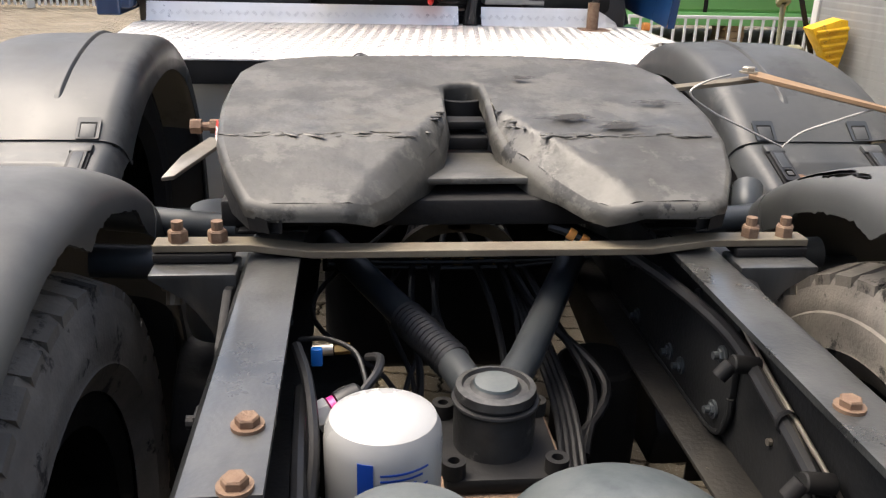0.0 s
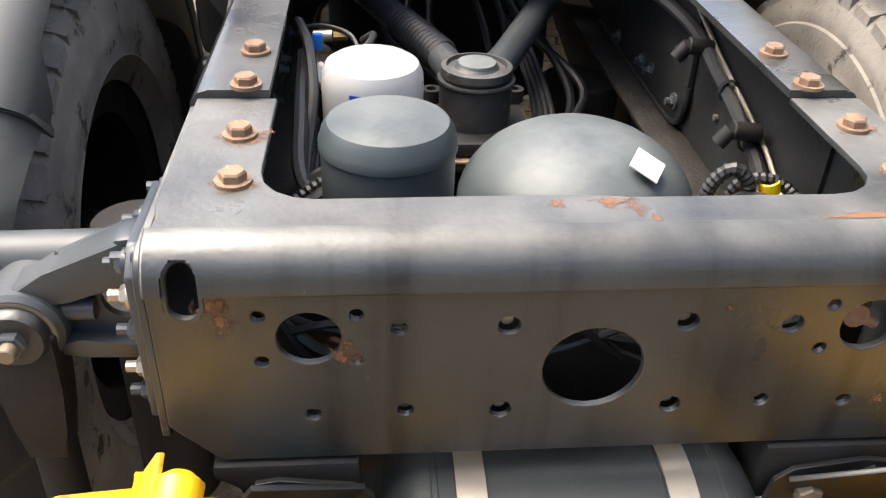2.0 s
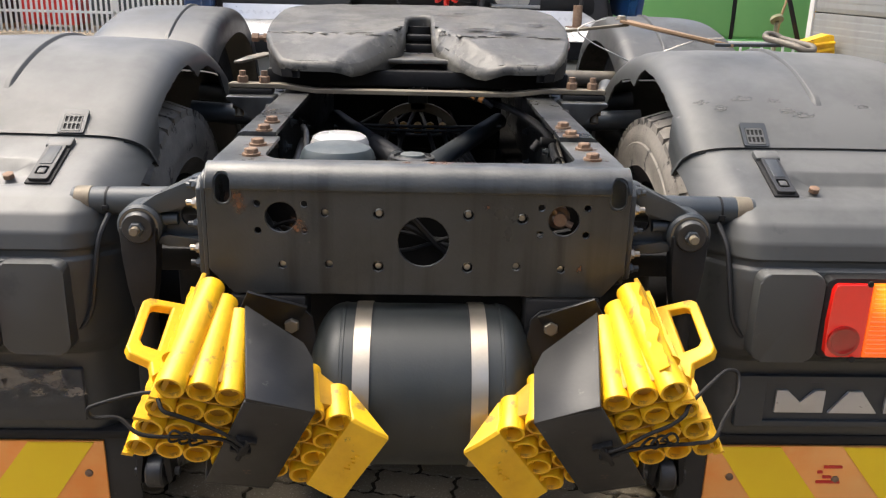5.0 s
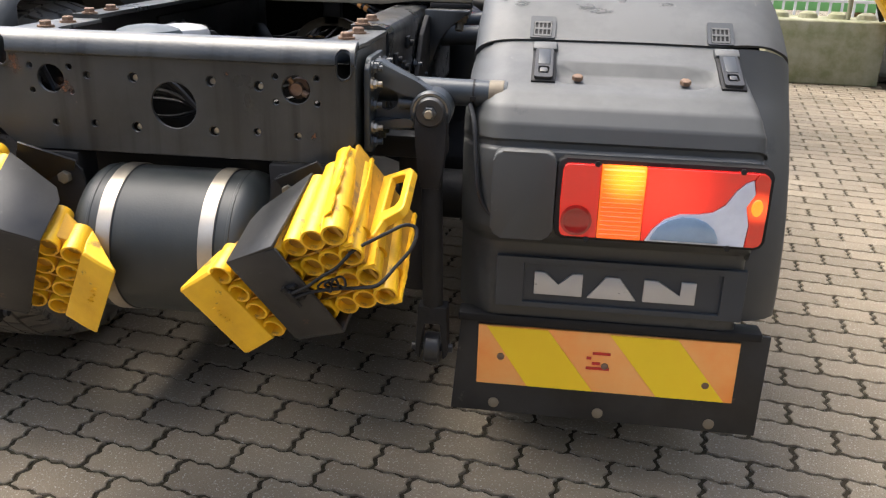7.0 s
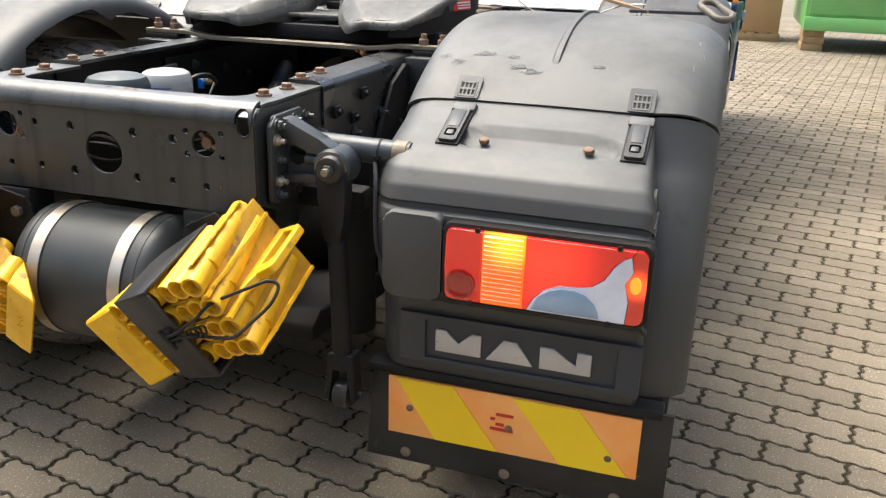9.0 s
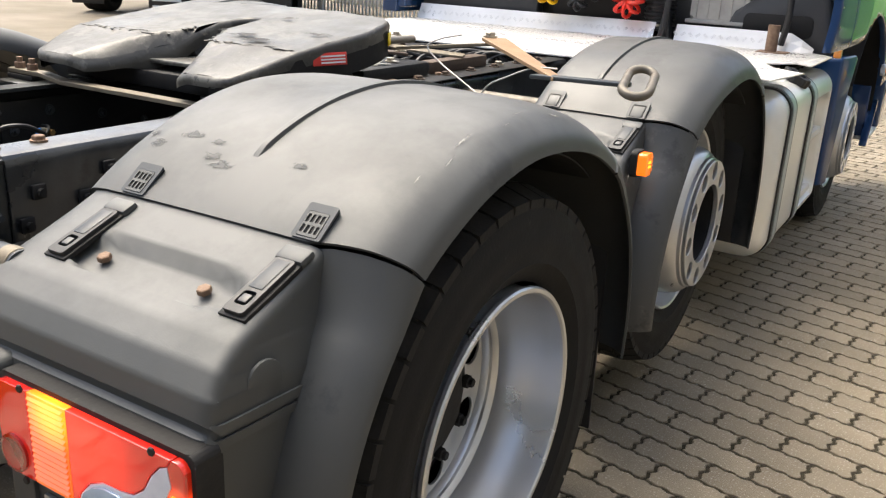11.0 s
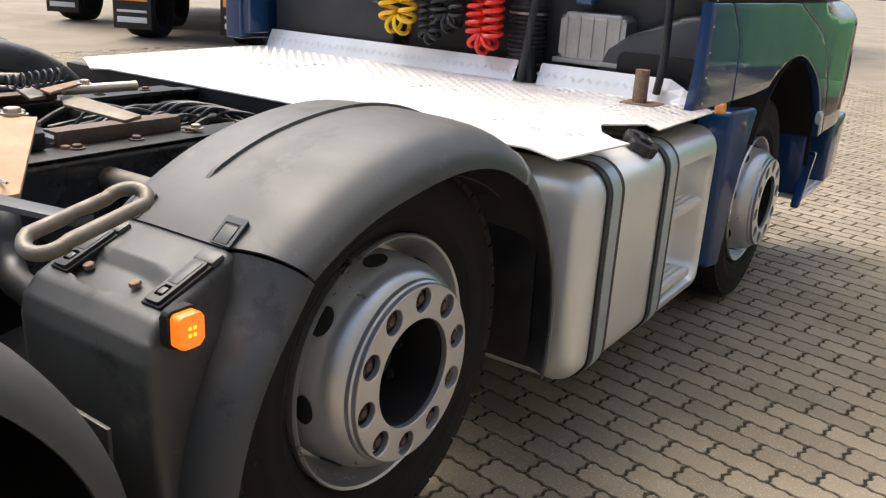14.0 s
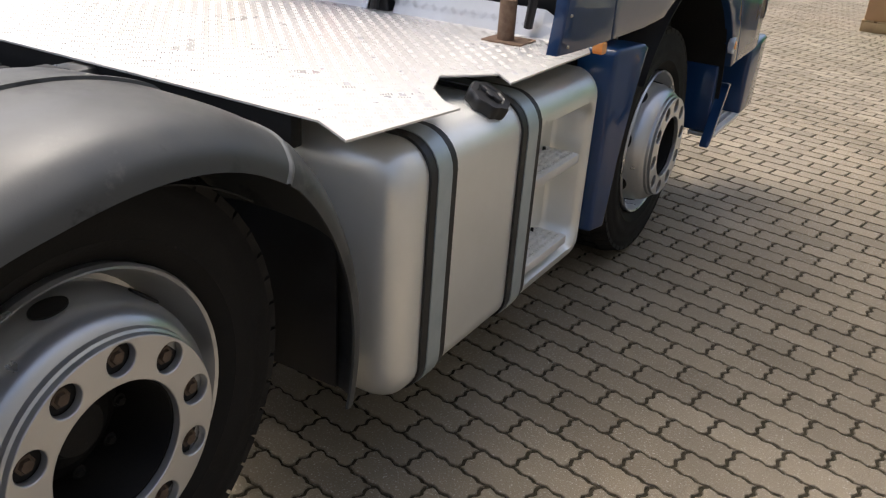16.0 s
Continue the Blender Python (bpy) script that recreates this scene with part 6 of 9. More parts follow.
def tread_mesh(width, fill=0.88):
    bm = bmesh.new()
    h = width / 2
    n = 46
    for row, (a, b) in enumerate(((-0.93, -0.52), (-0.46, -0.18), (-0.13, 0.13), (0.18, 0.46), (0.52, 0.93))):
        for k in range(n):
            t0 = 2 * math.pi * (k + 0.5 * (row % 2)) / n
            t1 = t0 + 2 * math.pi / n * (0.84 if abs(row - 2) < 2 else fill)
            outer = 0.4955 if abs(row - 2) < 2 else 0.4945
            vs = []
            for r in (0.476, outer):
                for t, sk in ((t0, 0.0), (t1, 0.0)):
                    for hh in (a, b):
                        rr = r - (0.02 if abs(hh) > 0.8 else 0)
                        vs.append(bm.verts.new((hh * h, rr * math.cos(t), rr * math.sin(t))))
            for i in ((4, 5, 7, 6), (0, 4, 6, 2), (1, 3, 7, 5), (0, 1, 5, 4), (2, 6, 7, 3)):
                bm.faces.new([vs[j] for j in i])
    return bm


def tyre_parts(parent, width, m, at, name="tyre", label="worn black tyre"):
    """A tyre with its tread blocks as one joined part."""
    t = part(name, tyre_mesh(width), m, parent, label)
    t.matrix_basis = at
    b = part("tread", tread_mesh(width, 0.88 if m is M_RUBBER else 0.74), M_TREAD if m is M_RUBBER else m, t, "worn blocky tread")
    tagged(b, kind="stuff")
    return t


def turned(profile, seg=64):
    bm = bmesh.new()
    lathe(bm, (0, 0, 0), (1, 0, 0), profile, seg)
    return bm


def wheel_out(parent, label):
    """A steel wheel whose bolt flange stands outside the rim."""
    w = part("wheel", turned([(0.302, -0.006), (0.306, 0.0), (0.302, 0.008), (0.296, 0.004), (0.29, -0.012), (0.284, -0.04), (0.266, -0.075), (0.262, -0.1), (0.25, -0.1), (0.254, -0.06), (0.252, -0.03), (0.247, 0.01), (0.236, 0.04), (0.224, 0.055), (0.215, 0.06), (0.213, 0.07), (0.2085, 0.0735), (0.206, 0.066), (0.131, 0.066), (0.131, -0.12), (0.3, -0.12), (0.302, -0.006)]), M_RIM, parent, label)
    bm = bmesh.new()
    pcd = 0.1725
    holed(bm, circle(0, 0, 0.2075, 64), [circle(0, 0, 0.128, 48)] + [circle(pcd * math.cos(2 * math.pi * k / 10 + 0.2), pcd * math.sin(2 * math.pi * k / 10 + 0.2), 0.0285, 24) for k in range(10)], "x", 0.068, 0.086)
    part("bolt_flange", bm, M_RIM, w, "silver bolt flange with ten holes", bevel=0.003)
    bm = bmesh.new()
    lathe(bm, (0.02, 0, 0), (1, 0, 0), [(0.19, 0.047), (0.19, 0.0465), (0.126, 0.0465), (0.127, 0.03), (0.126, -0.10), (0.09, -0.10), (0.085, -0.07), (0.06, -0.06), (0.05, -0.04), (0, -0.04)], 40)
    hub = part("hub", bm, M_BLACK, w, "greasy black hub")
    for k in range(8):
        a = 2 * math.pi * k / 8
        hexbolt(hub, (-0.04, 0.098 * math.cos(a), 0.098 * math.sin(a)), (1, 0, 0), 0.009, 0.012, 0.013, M_BLACK)
    for k in range(10):
        a = 2 * math.pi * k / 10 + 0.2
        bm = bmesh.new()
        lathe(bm, (0.06, pcd * math.cos(a), pcd * math.sin(a)), (1, pcd * math.cos(a), pcd * math.sin(a)), [(0.022, 0), (0.022, 0.004), (0.0185, 0.005), (0.0175, 0.012), (0.0125, 0.0125), (0.011, 0.019), (0, 0.0195)], 6)
        part("wheel_nut", bm, M_NUT, w)
    for k in range(8):
        a = 2 * math.pi * k / 8 + 0.1
        bm = bmesh.new()
        q = Matrix.Rotation(a, 4, "X") @ Matrix.Translation((-0.02, 0, 0.2535)) @ Matrix.Rotation(radians(6), 4, "Y")
        bmesh.ops.create_circle(bm, cap_ends=True, segments=20, radius=0.03, matrix=q @ Matrix.Diagonal((0.75, 1.15, 1, 1)))
        bmesh.ops.solidify(bm, geom=bm.faces[:], thickness=0.004)
        part("vent_opening", bm, M_BLACK, w, "dark oval vent opening")
    tyre_parts(w, 0.3, M_RUBBER, pose(-0.135, 0, 0))
    return w


def wheel_in(parent, label):
    """The outer wheel of a twin pair, deeply dished."""
    w = part("wheel", turned([(0.294, -0.012), (0.3, -0.004), (0.2995, 0.003), (0.296, 0.007), (0.288, 0.0065), (0.284, 0.002), (0.282, -0.01), (0.279, -0.04), (0.272, -0.075), (0.262, -0.1), (0.257, -0.125), (0.254, -0.145), (0.247, -0.15), (0.243, -0.156), (0.2445, -0.164), (0.241, -0.17), (0.238, -0.185), (0.262, -0.2), (0.3, -0.2), (0.292, -0.012)]), M_RIM, parent, label)
    bm = bmesh.new()
    holes = [circle(0.197 * math.cos(2 * math.pi * k / 8 + 0.28), 0.197 * math.sin(2 * math.pi * k / 8 + 0.28), 0.0345, 24) for k in range(8)]
    holed(bm, circle(0, 0, 0.2405, 64), [circle(0, 0, 0.12, 40)] + holes, "x", -0.19, -0.182)
    part("disc", bm, M_RIM, w, "silver wheel disc with eight round holes", bevel=0.0015)
    bm = bmesh.new()
    lathe(bm, (0, 0, 0), (1, 0, 0), [(0.152, -0.182), (0.152, -0.176), (0.128, -0.174), (0.122, -0.165), (0.105, -0.155), (0.085, -0.15), (0.08, -0.14), (0, -0.138)], 40)
    part("hub", bm, M_BLACK, w, "dark greasy hub end")
    bm = bmesh.new()
    rod(bm, (-0.26, 0, 0), (-0.25, 0, 0), 0.25, seg=40)
    part("brake_drum", bm, M_BLACK, w, "dark brake drum behind the disc")
    va = 2 * math.pi / 8 + 0.28
    vy, vz = 0.197 * math.cos(va), 0.197 * math.sin(va)
    bm = bmesh.new()
    rod(bm, (-0.2, vy - 0.03, vz + 0.012), (-0.193, vy + 0.018, vz - 0.004), 0.0042, seg=8)
    rod(bm, (-0.2, vy + 0.004, vz + 0.034), (-0.193, vy - 0.002, vz - 0.004), 0.0038, seg=8)
    part("tyre_valve", bm, M_CAST, w, "pale valve stem behind a hole")
    for k in range(10):
        a = 2 * math.pi * k / 10
        bm = bmesh.new()
        q = (0, 0.143 * math.cos(a), 0.143 * math.sin(a))
        lathe(bm, (-0.172, q[1], q[2]), (1, q[1], q[2]), [(0.015, 0), (0.015, 0.014), (0.011, 0.016), (0.010, 0.024), (0, 0.024)], 6)
        part("wheel_nut", bm, M_BLACK, w)
    tyre_parts(w, 0.3, M_RUBBER, pose(-0.135, 0, 0))
    return w


drive = wheel_in(truck, "silver twin wheel on the drive axle")
drive.matrix_basis = pose(1.187, 0.78, 0.495)
copy_thing(drive, pose(-1.187, 0.78, 0.495, 0, 0, 180))
for s in (1, -1):
    tyre_parts(truck, 0.3, M_DUSTY, pose(s * 0.74, 0.78, 0.495), "twin_tyre", "inner twin tyre with dusty tread")
    tr = part("inner_rim", turned([(0.305, -0.11), (0.29, -0.1), (0.27, -0.02), (0.25, 0.1), (0.305, 0.11), (0.305, -0.11)], 40), M_BLACK, truck, "black inner rim")
    tr.matrix_basis = pose(s * 0.74, 0.78, 0.495)
lift = wheel_out(truck, "silver wheel on the raised lift axle")
lift.matrix_basis = pose(1.115, 2.131, 0.612)
copy_thing(lift, pose(-1.115, 2.131, 0.612, 0, 0, 180))
front = copy_thing(lift, pose(1.2, 4.87, 0.5, 70))
front["label"] = "silver steered front wheel"
copy_thing(front, pose(-1.2, 4.87, 0.5, 70, 0, 180))

# chequer plate deck behind the cab
bm = bmesh.new()
outline = [(-1.16, 2.92), (-0.85, 2.74), (-0.80, 2.79), (1.09, 2.785), (1.215, 2.715), (1.262, 3.09), (1.20, 3.12), (1.12, 3.20), (1.06, 3.33), (1.12, 3.40), (1.165, 3.47), (1.235, 3.40), (1.235, 3.95), (1.20, 4.02), (1.13, 4.08), (-1.2, 4.08), (-1.24, 3.95)]
prism(bm, outline, "z", 1.015, 1.02)
sheet(bm, lambda u, v: (-1.2 + 2.33 * u, 4.03 + 0.045 * v, 1.0175 + 0.09 * v * (1 - max(0.0, (u - 0.955) / 0.045) * 0.75)), 40, 2, 0.004, lambda u, v: 0.655 < u < 0.69)
deck = part("deck_plate", bm, M_PLATE, truck, "bright aluminium chequer plate deck behind the cab", flat=True)
bm = bmesh.new()


def bars(turn, place):
    """Five short raised bars side by side, as on chequer plate."""
    c, d = math.cos(turn), math.sin(turn)
    for k in range(5):
        o = (k - 2) * 0.0069
        q = [bm.verts.new(place @ Vector((o * c + a * c - b * d, o * d + a * d + b * c, h))) for a, b, h in ((-0.0022, -0.0085, 0), (0.0022, -0.0085, 0), (0.0022, 0.0085, 0), (-0.0022, 0.0085, 0), (0, -0.006, 0.0019), (0, 0.006, 0.0019))]
        for f in ((0, 1, 4), (1, 2, 5, 4), (2, 3, 5), (3, 0, 4, 5)):
            bm.faces.new([q[i] for i in f])


def on_deck(x, y):
    inside = False
    for (x0, y0), (x1, y1) in zip(outline, outline[1:] + outline[:1]):
        if (y0 > y) != (y1 > y) and x < x0 + (y - y0) * (x1 - x0) / (y1 - y0):
            inside = not inside
    return inside


for m in range(-66, 70):
    for n in range(-30, 34):
        for cross_wise in (0, 1):
            along_, over = 0.04 * m, 0.064 * n + 0.032 * ((m + cross_wise) % 2)
            x, y = (along_ + over) * 0.7071, 3.4 + (along_ - over) * 0.7071
            if y > 4.012 or not all(on_deck(x + a, y + b) for a in (-0.022, 0.022) for b in (-0.022, 0.022)):
                continue
            bars(math.pi / 4 + cross_wise * math.pi / 2, Matrix.Translation((x, y, 1.0201)))
for i in range(58):
    x = -1.165 + 0.04 * i
    if x < 1.02 and not 0.30 < x < 0.43:
        bars(math.pi / 4 * (1 if i % 2 else 3), Matrix.Translation((x, 4.0485, 1.06)) @ Matrix.Rotation(radians(63.4), 4, "X") @ Matrix.Diagonal((0.8, 0.8, 0.12, 1)))
tread = part("tread_pattern", bm, M_BARS, deck, "raised diamond tread of the plate")
tagged(tread, kind="stuff")
bm = bmesh.new()
rod(bm, (0.96, 3.90, 1.02), (0.96, 3.90, 1.15), 0.028, seg=20)
prism(bm, rounded(0.90, 3.84, 1.04, 3.97, 0.01), "z", 1.0205, 1.025)
part("post_stub", bm, M_RUST, deck, "rusty steel post stub")
bm = bmesh.new()
box(bm, (-1.1, 2.8, 0.93), (1.0, 2.84, 1.014), 0.004)
part("deck_support", bm, M_BLACK, deck, "black deck support")
bm = bmesh.new()
box(bm, (-1.1, 4.0, 0.93), (1.0, 4.04, 1.014), 0.004)
part("deck_support", bm, M_BLACK, deck, "black deck support")
# dark blocks added for gearbox and engine, to stop light passing underneath
bm = bmesh.new()
box(bm, (-0.28, 1.5, 0.45), (0.28, 4.2, 0.9), 0.08, 3)
part("gearbox", bm, M_BLACK, truck, "black block added as gearbox and drive line to stop light")
bm = bmesh.new()
box(bm, (-1.1, 4.3, 0.35), (1.05, 6.1, 1.3), 0.08, 3)
part("engine_bay", bm, M_BLACK, truck, "black block added as engine bay to stop light")

# things between the fifth wheel and the deck
for k, (a, b, m) in enumerate((((-0.29, 2.0, 0.995), (0.29, 2.0, 0.995), M_FRAME), ((-0.29, 2.3, 0.99), (0.29, 2.3, 0.99), M_FRAME), ((-0.29, 2.65, 0.98), (0.29, 2.65, 0.98), M_BLACK))):
    bm = bmesh.new()
    box(bm, (a[0], a[1] - 0.03, a[2] - 0.05), (b[0], b[1] + 0.03, b[2]), 0.004)
    part("crossmember", bm, m, truck, "dark crossmember")
for s in (1, -1):
    bm = bmesh.new()
    box(bm, (0.282, 0.985, 1.0085), (0.392, 2.72, 1.0125), 0.0015)
    plate = part("mounting_plate", bm, M_WEB, truck, "black greasy mounting plate along the rail", s)
    for y in (1.42, 1.58, 1.74, 1.9, 2.07, 2.24, 2.42, 2.6):
        hexbolt(plate, (s * 0.33, y, 1.0125), (0, 0, 1), 0.0125, 0.012, 0.019, M_NUT)
    bm = bmesh.new()
    prism(bm, [(0.262, 1.013), (0.296, 1.013), (0.296, 1.052), (0.24, 1.052), (0.24, 1.044), (0.286, 1.044), (0.286, 1.02), (0.262, 1.02)], "y", 1.87, 2.24, 0.002)
    part("mounting_angle", bm, M_NUT, plate, "rust-brown mounting angle", s)
    bm = bmesh.new()
    box(bm, (0.16, 1.48, 1.013), (0.303, 1.84, 1.058), 0.008)
    part("slide_block", bm, M_WEB, plate, "black greasy slide block", s)
    for k in range(5):
        bm = bmesh.new()
        box(bm, (-0.03, -0.008, 0), (0.03, 0.008, 0.0025), 0.001, m=Matrix.Translation((0.22 + 0.022 * (k % 3), 1.54 + 0.045 * k, 1.0585 + 0.001 * k)) @ pose(0, 0, 0, 0, 4 * (k % 3) - 4, 37 * k))
        part("loose_strip", bm, M_CAST, plate, "loose bright metal strip", s)
for name, pts, z, h, m, text in (
        ("slide_plate", [(-0.11, 2.14), (0.01, 2.075), (0.3, 2.06), (0.265, 2.137), (-0.08, 2.19)], 1.053, 0.008, M_BARE, "pale bare steel slide plate"),
        ("slide_bar", [(-0.224, 2.074), (-0.231, 2.128), (-0.062, 2.07), (-0.042, 2.01)], 1.066, 0.01, M_GRIP, "dull grey-brown slide bar"),
        ("slide_bar", [(-0.085, 2.065), (-0.19, 2.27), (-0.125, 2.225), (-0.011, 2.05)], 1.084, 0.008, M_RUST, "rusty flat bar"),
        ("pull_link", [(-0.083, 1.84), (0.176, 1.875), (0.225, 1.83), (-0.05, 1.795)], 1.068, 0.01, M_NUT, "dark rusty flat link")):
    bm = bmesh.new()
    prism(bm, pts, "z", z, z + h, 0.002)
    part(name, bm, m, truck, text)
bm = bmesh.new()
pts = []
for k in range(8 * 14 + 1):
    a = 2 * math.pi * k / 14
    f = k / 112
    pts.append((-0.121 - 0.075 * f + 0.02 * math.cos(a), 1.99 + 0.22 * f, 1.108 + 0.02 * math.sin(a)))
tube(bm, pts, 0.003, 6)
part("coil_spring", bm, M_FRAME, truck, "small dark coil spring")
bm = bmesh.new()
rod(bm, (-0.2, 2.21, 1.06), (-0.17, 2.445, 1.06), 0.016, seg=16)
part("steel_tube", bm, M_STRAP, truck, "bright steel tube")
for x, y, z in ((0.129, 1.751, 1.058), (0.226, 1.728, 1.058), (0.339, 2.256, 1.02), (-0.09, 2.21, 1.092), (-0.06, 1.82, 1.078), (0.18, 1.85, 1.078)):
    hexbolt(truck, (x, y, z), (0, 0, 1), 0.014, 0.014, 0.02, M_STRAP)
for (x0, y0), (x1, y1), r in (((-0.27, 1.93), (-0.2, 2.0), 0.014), ((-0.2, 2.0), (-0.15, 2.03), 0.009), ((-0.38, 2.1), (-0.33, 2.16), 0.015)):
    bm = bmesh.new()
    rod(bm, (x0, y0, 1.085), (x1, y1, 1.085), r, seg=14, chamfer=0.002)
    part("pin", bm, M_GRIP, truck, "worn steel pin")
for k in range(7):
    bm = bmesh.new()
    x = 0.0 + 0.036 * k
    tube(bm, smooth_path([(x - 0.04, 2.36 + 0.012 * k, 0.99), (x, 2.4 + 0.01 * k, 1.025 + 0.004 * (k % 3)), (x + 0.05, 2.47, 1.035), (x + 0.09, 2.52 - 0.02 * (k % 2), 1.02), (x + 0.1, 2.58, 0.97)], 6), 0.0055 + 0.0015 * (k % 3), 8)
    part("cable", bm, M_HOSE, truck, "black arched cable")
random.seed(11)
for k in range(16):
    bm = bmesh.new()
    x0, y0 = -0.2 + 0.035 * k, 2.1 + 0.03 * (k % 5)
    tube(bm, smooth_path([(x0, y0, 0.96), (x0 + random.uniform(-0.08, 0.08), y0 + 0.15, 1.0 + random.uniform(-0.02, 0.03)), (x0 + random.uniform(-0.1, 0.1), y0 + 0.3, 0.99), (x0 + random.uniform(-0.05, 0.05), 2.75, 0.96)], 6), random.choice((0.005, 0.007, 0.009)), 6)
    part("cable", bm, M_HOSE, truck)
bm = bmesh.new()
tube(bm, smooth_path([(0.60, 1.30, 0.99), (0.58, 1.25, 0.95), (0.6, 1.27, 0.86), (0.72, 1.32, 0.80), (0.9, 1.36, 0.78)], 8), 0.03, 12)
part("mudguard_stay", bm, M_FRAME, truck, "black bent tube stay")
bm = bmesh.new()
tube(bm, smooth_path([(0.36, 1.656, 0.905), (0.385, 1.655, 0.922), (0.42, 1.65, 0.925), (0.455, 1.637, 0.9), (0.475, 1.625, 0.86), (0.51, 1.61, 0.825), (0.58, 1.59, 0.81), (0.77, 1.57, 0.81)], 8), 0.032, 18)
part("bent_pipe", bm, M_HOSE, truck, "shiny black bent pipe")
bm = bmesh.new()
rod(bm, (0.376, 1.95, 0.94), (0.8, 1.95, 0.94), 0.03, seg=18)
part("mudguard_stay", bm, M_GRIP, truck, "grey-brown tube stay")
for s in (1, -1):
    bm = bmesh.new()
    lathe(bm, (s * 0.47, 1.28, 0.7), (s * 0.47, 1.28, 1.0), [(0, 0), (0.07, 0), (0.075, 0.03), (0.075, 0.2), (0.06, 0.22), (0.05, 0.26), (0, 0.27)], 24)
    part("brake_cylinder", bm, M_FRAME, truck, "grey brake cylinder")
    bm = bmesh.new()
    rod(bm, (s * 0.376, 1.22, 0.93), (s * 0.66, 1.22, 0.96), 0.026, seg=16)
    rod(bm, (s * 0.376, 1.12, 0.90), (s * 0.66, 1.10, 0.92), 0.03, seg=16)
    part("mudguard_stay", bm, M_FRAME, truck, "grey tube stay")

# fuel tank on the right, with its straps, steps and cap
bm = bmesh.new()


def tank_ring(y, d, x0=0.62, z0=0.272, x1=1.252, z1=0.955, r=0.09):
    return [(x, y, z) for x, z in rounded(x0 + d, z0 + d, x1 - d, z1 - d, max(r - 0.3 * d, 0.02), 8)]


R_END = 0.075
loft(bm, [tank_ring(2.878, 0.105)] + [tank_ring(2.88 + R_END * (1 - math.cos(a)), R_END * (1 - math.sin(a))) for a in [math.pi / 2 * k / 8 for k in range(9)]] + [tank_ring(3.585, 0.0)])
tank = part("fuel_tank", bm, M_ALU, truck, "brushed aluminium fuel tank with straps and built-in steps", sharp=50)
bm = bmesh.new()
SEC = [(0.9 + 0.0655 * k, 0.955, 0.0, 1.0) for k in range(4)] + [(1.162 + 0.09 * math.sin(a), 0.865 + 0.09 * math.cos(a), math.sin(a), math.cos(a)) for a in [math.pi / 2 * k / 8 for k in range(1, 9)]]
SEC += [(1.252, 0.865 - 0.0126 * k, 1.0, 0.0) for k in range(1, 41)] + [(1.162 + 0.09 * math.cos(a), 0.361 - 0.09 * math.sin(a), math.cos(a), -math.sin(a)) for a in [math.pi / 2 * k / 8 for k in range(1, 9)]] + [(1.08, 0.271, 0.0, -1.0), (0.95, 0.271, 0.0, -1.0)]


def step_shell(u, v):
    """The pressed end of the tank, with a deep rounded recess for the two steps."""
    y = 3.587 + 0.498 * u
    x, z, nx, nz = SEC[round(v * (len(SEC) - 1))]
    t = max(0.0, (y - 4.0) / 0.0855)
    e = 0.0855 * (1 - math.sqrt(max(0.0, 1 - t * t)))
    x, z = x - nx * e, z - nz * e
    r = 0.085
    qy, qz = abs(y - 3.79) - 0.225 + r, abs(z - 0.603) - 0.262 + r
    d = math.hypot(max(qy, 0.0), max(qz, 0.0)) + min(max(qy, qz), 0.0) - r
    f = min(1.0, max(0.0, -d / 0.045))
    return x - (0.125 * f * f * (3 - 2 * f) if nx > 0.3 else 0.0), y, z


sheet(bm, step_shell, 72, len(SEC) - 1, 0.003)
part("step_shell", bm, M_ALU, tank, "pressed aluminium shell with a recess for the steps", sharp=50)
for z, y1 in ((0.405, 3.93), (0.69, 3.95)):
    bm = bmesh.new()
    box(bm, (1.128, 3.585, z - 0.006), (1.246, y1, z), 0.002)
    box(bm, (1.240, 3.585, z - 0.03), (1.247, y1, z - 0.001), 0.003)
    step = part("step", bm, M_PLATE, tank, "perforated aluminium step")
    bm = bmesh.new()
    for i in range(4):
        for j in range(13):
            x, y = 1.145 + 0.026 * i, 3.60 + 0.0275 * j
            if y < y1 - 0.012:
                lathe(bm, (x, y, z), (x, y, z + 0.01), [(0.0095, 0), (0.0075, 0.004), (0.0045, 0.004), (0.004, 0.0005), (0, 0.0005)], 10)
    tagged(part("step_grip", bm, M_PLATE, step, "raised rings of the tread"), kind="stuff")
    for y in (3.66, y1 - 0.05):
        hexbolt(step, (1.14, y, z + 0.001), (0, 0, 1), 0.006, 0.012, 0.0, M_BLACK)
    hexbolt(step, (1.2475, 3.60, z - 0.018), (1, 0, 0), 0.005, 0.003, 0.0, M_BLACK)
for y in (3.047, 3.525):
    for w, lift_, m, name in ((0.06, 0.0075, M_HOSE, "strap_rubber"), (0.031, 0.0105, M_TSTRAP, "strap")):
        bm = bmesh.new()
        o = [Vector((x, 0, z)) for x, z in rounded(0.62 - lift_, 0.272 - lift_, 1.252 + lift_, 0.955 + lift_, 0.09 + lift_, 7)]
        i_ = [Vector((x, 0, z)) for x, z in rounded(0.621, 0.273, 1.251, 0.954, 0.09, 7)]
        n = len(o)
        vs = [[bm.verts.new(p + Vector((0, yy, 0))) for p in ring] for ring, yy in ((o, y - w), (o, y + w), (i_, y + w), (i_, y - w))]
        for a in range(4):
            for k in range(n):
                bm.faces.new((vs[a][k], vs[a][(k + 1) % n], vs[(a + 1) % 4][(k + 1) % n], vs[(a + 1) % 4][k]))
        part(name, bm, m, tank, "grey steel tank strap" if name == "strap" else "black rubber under the strap")
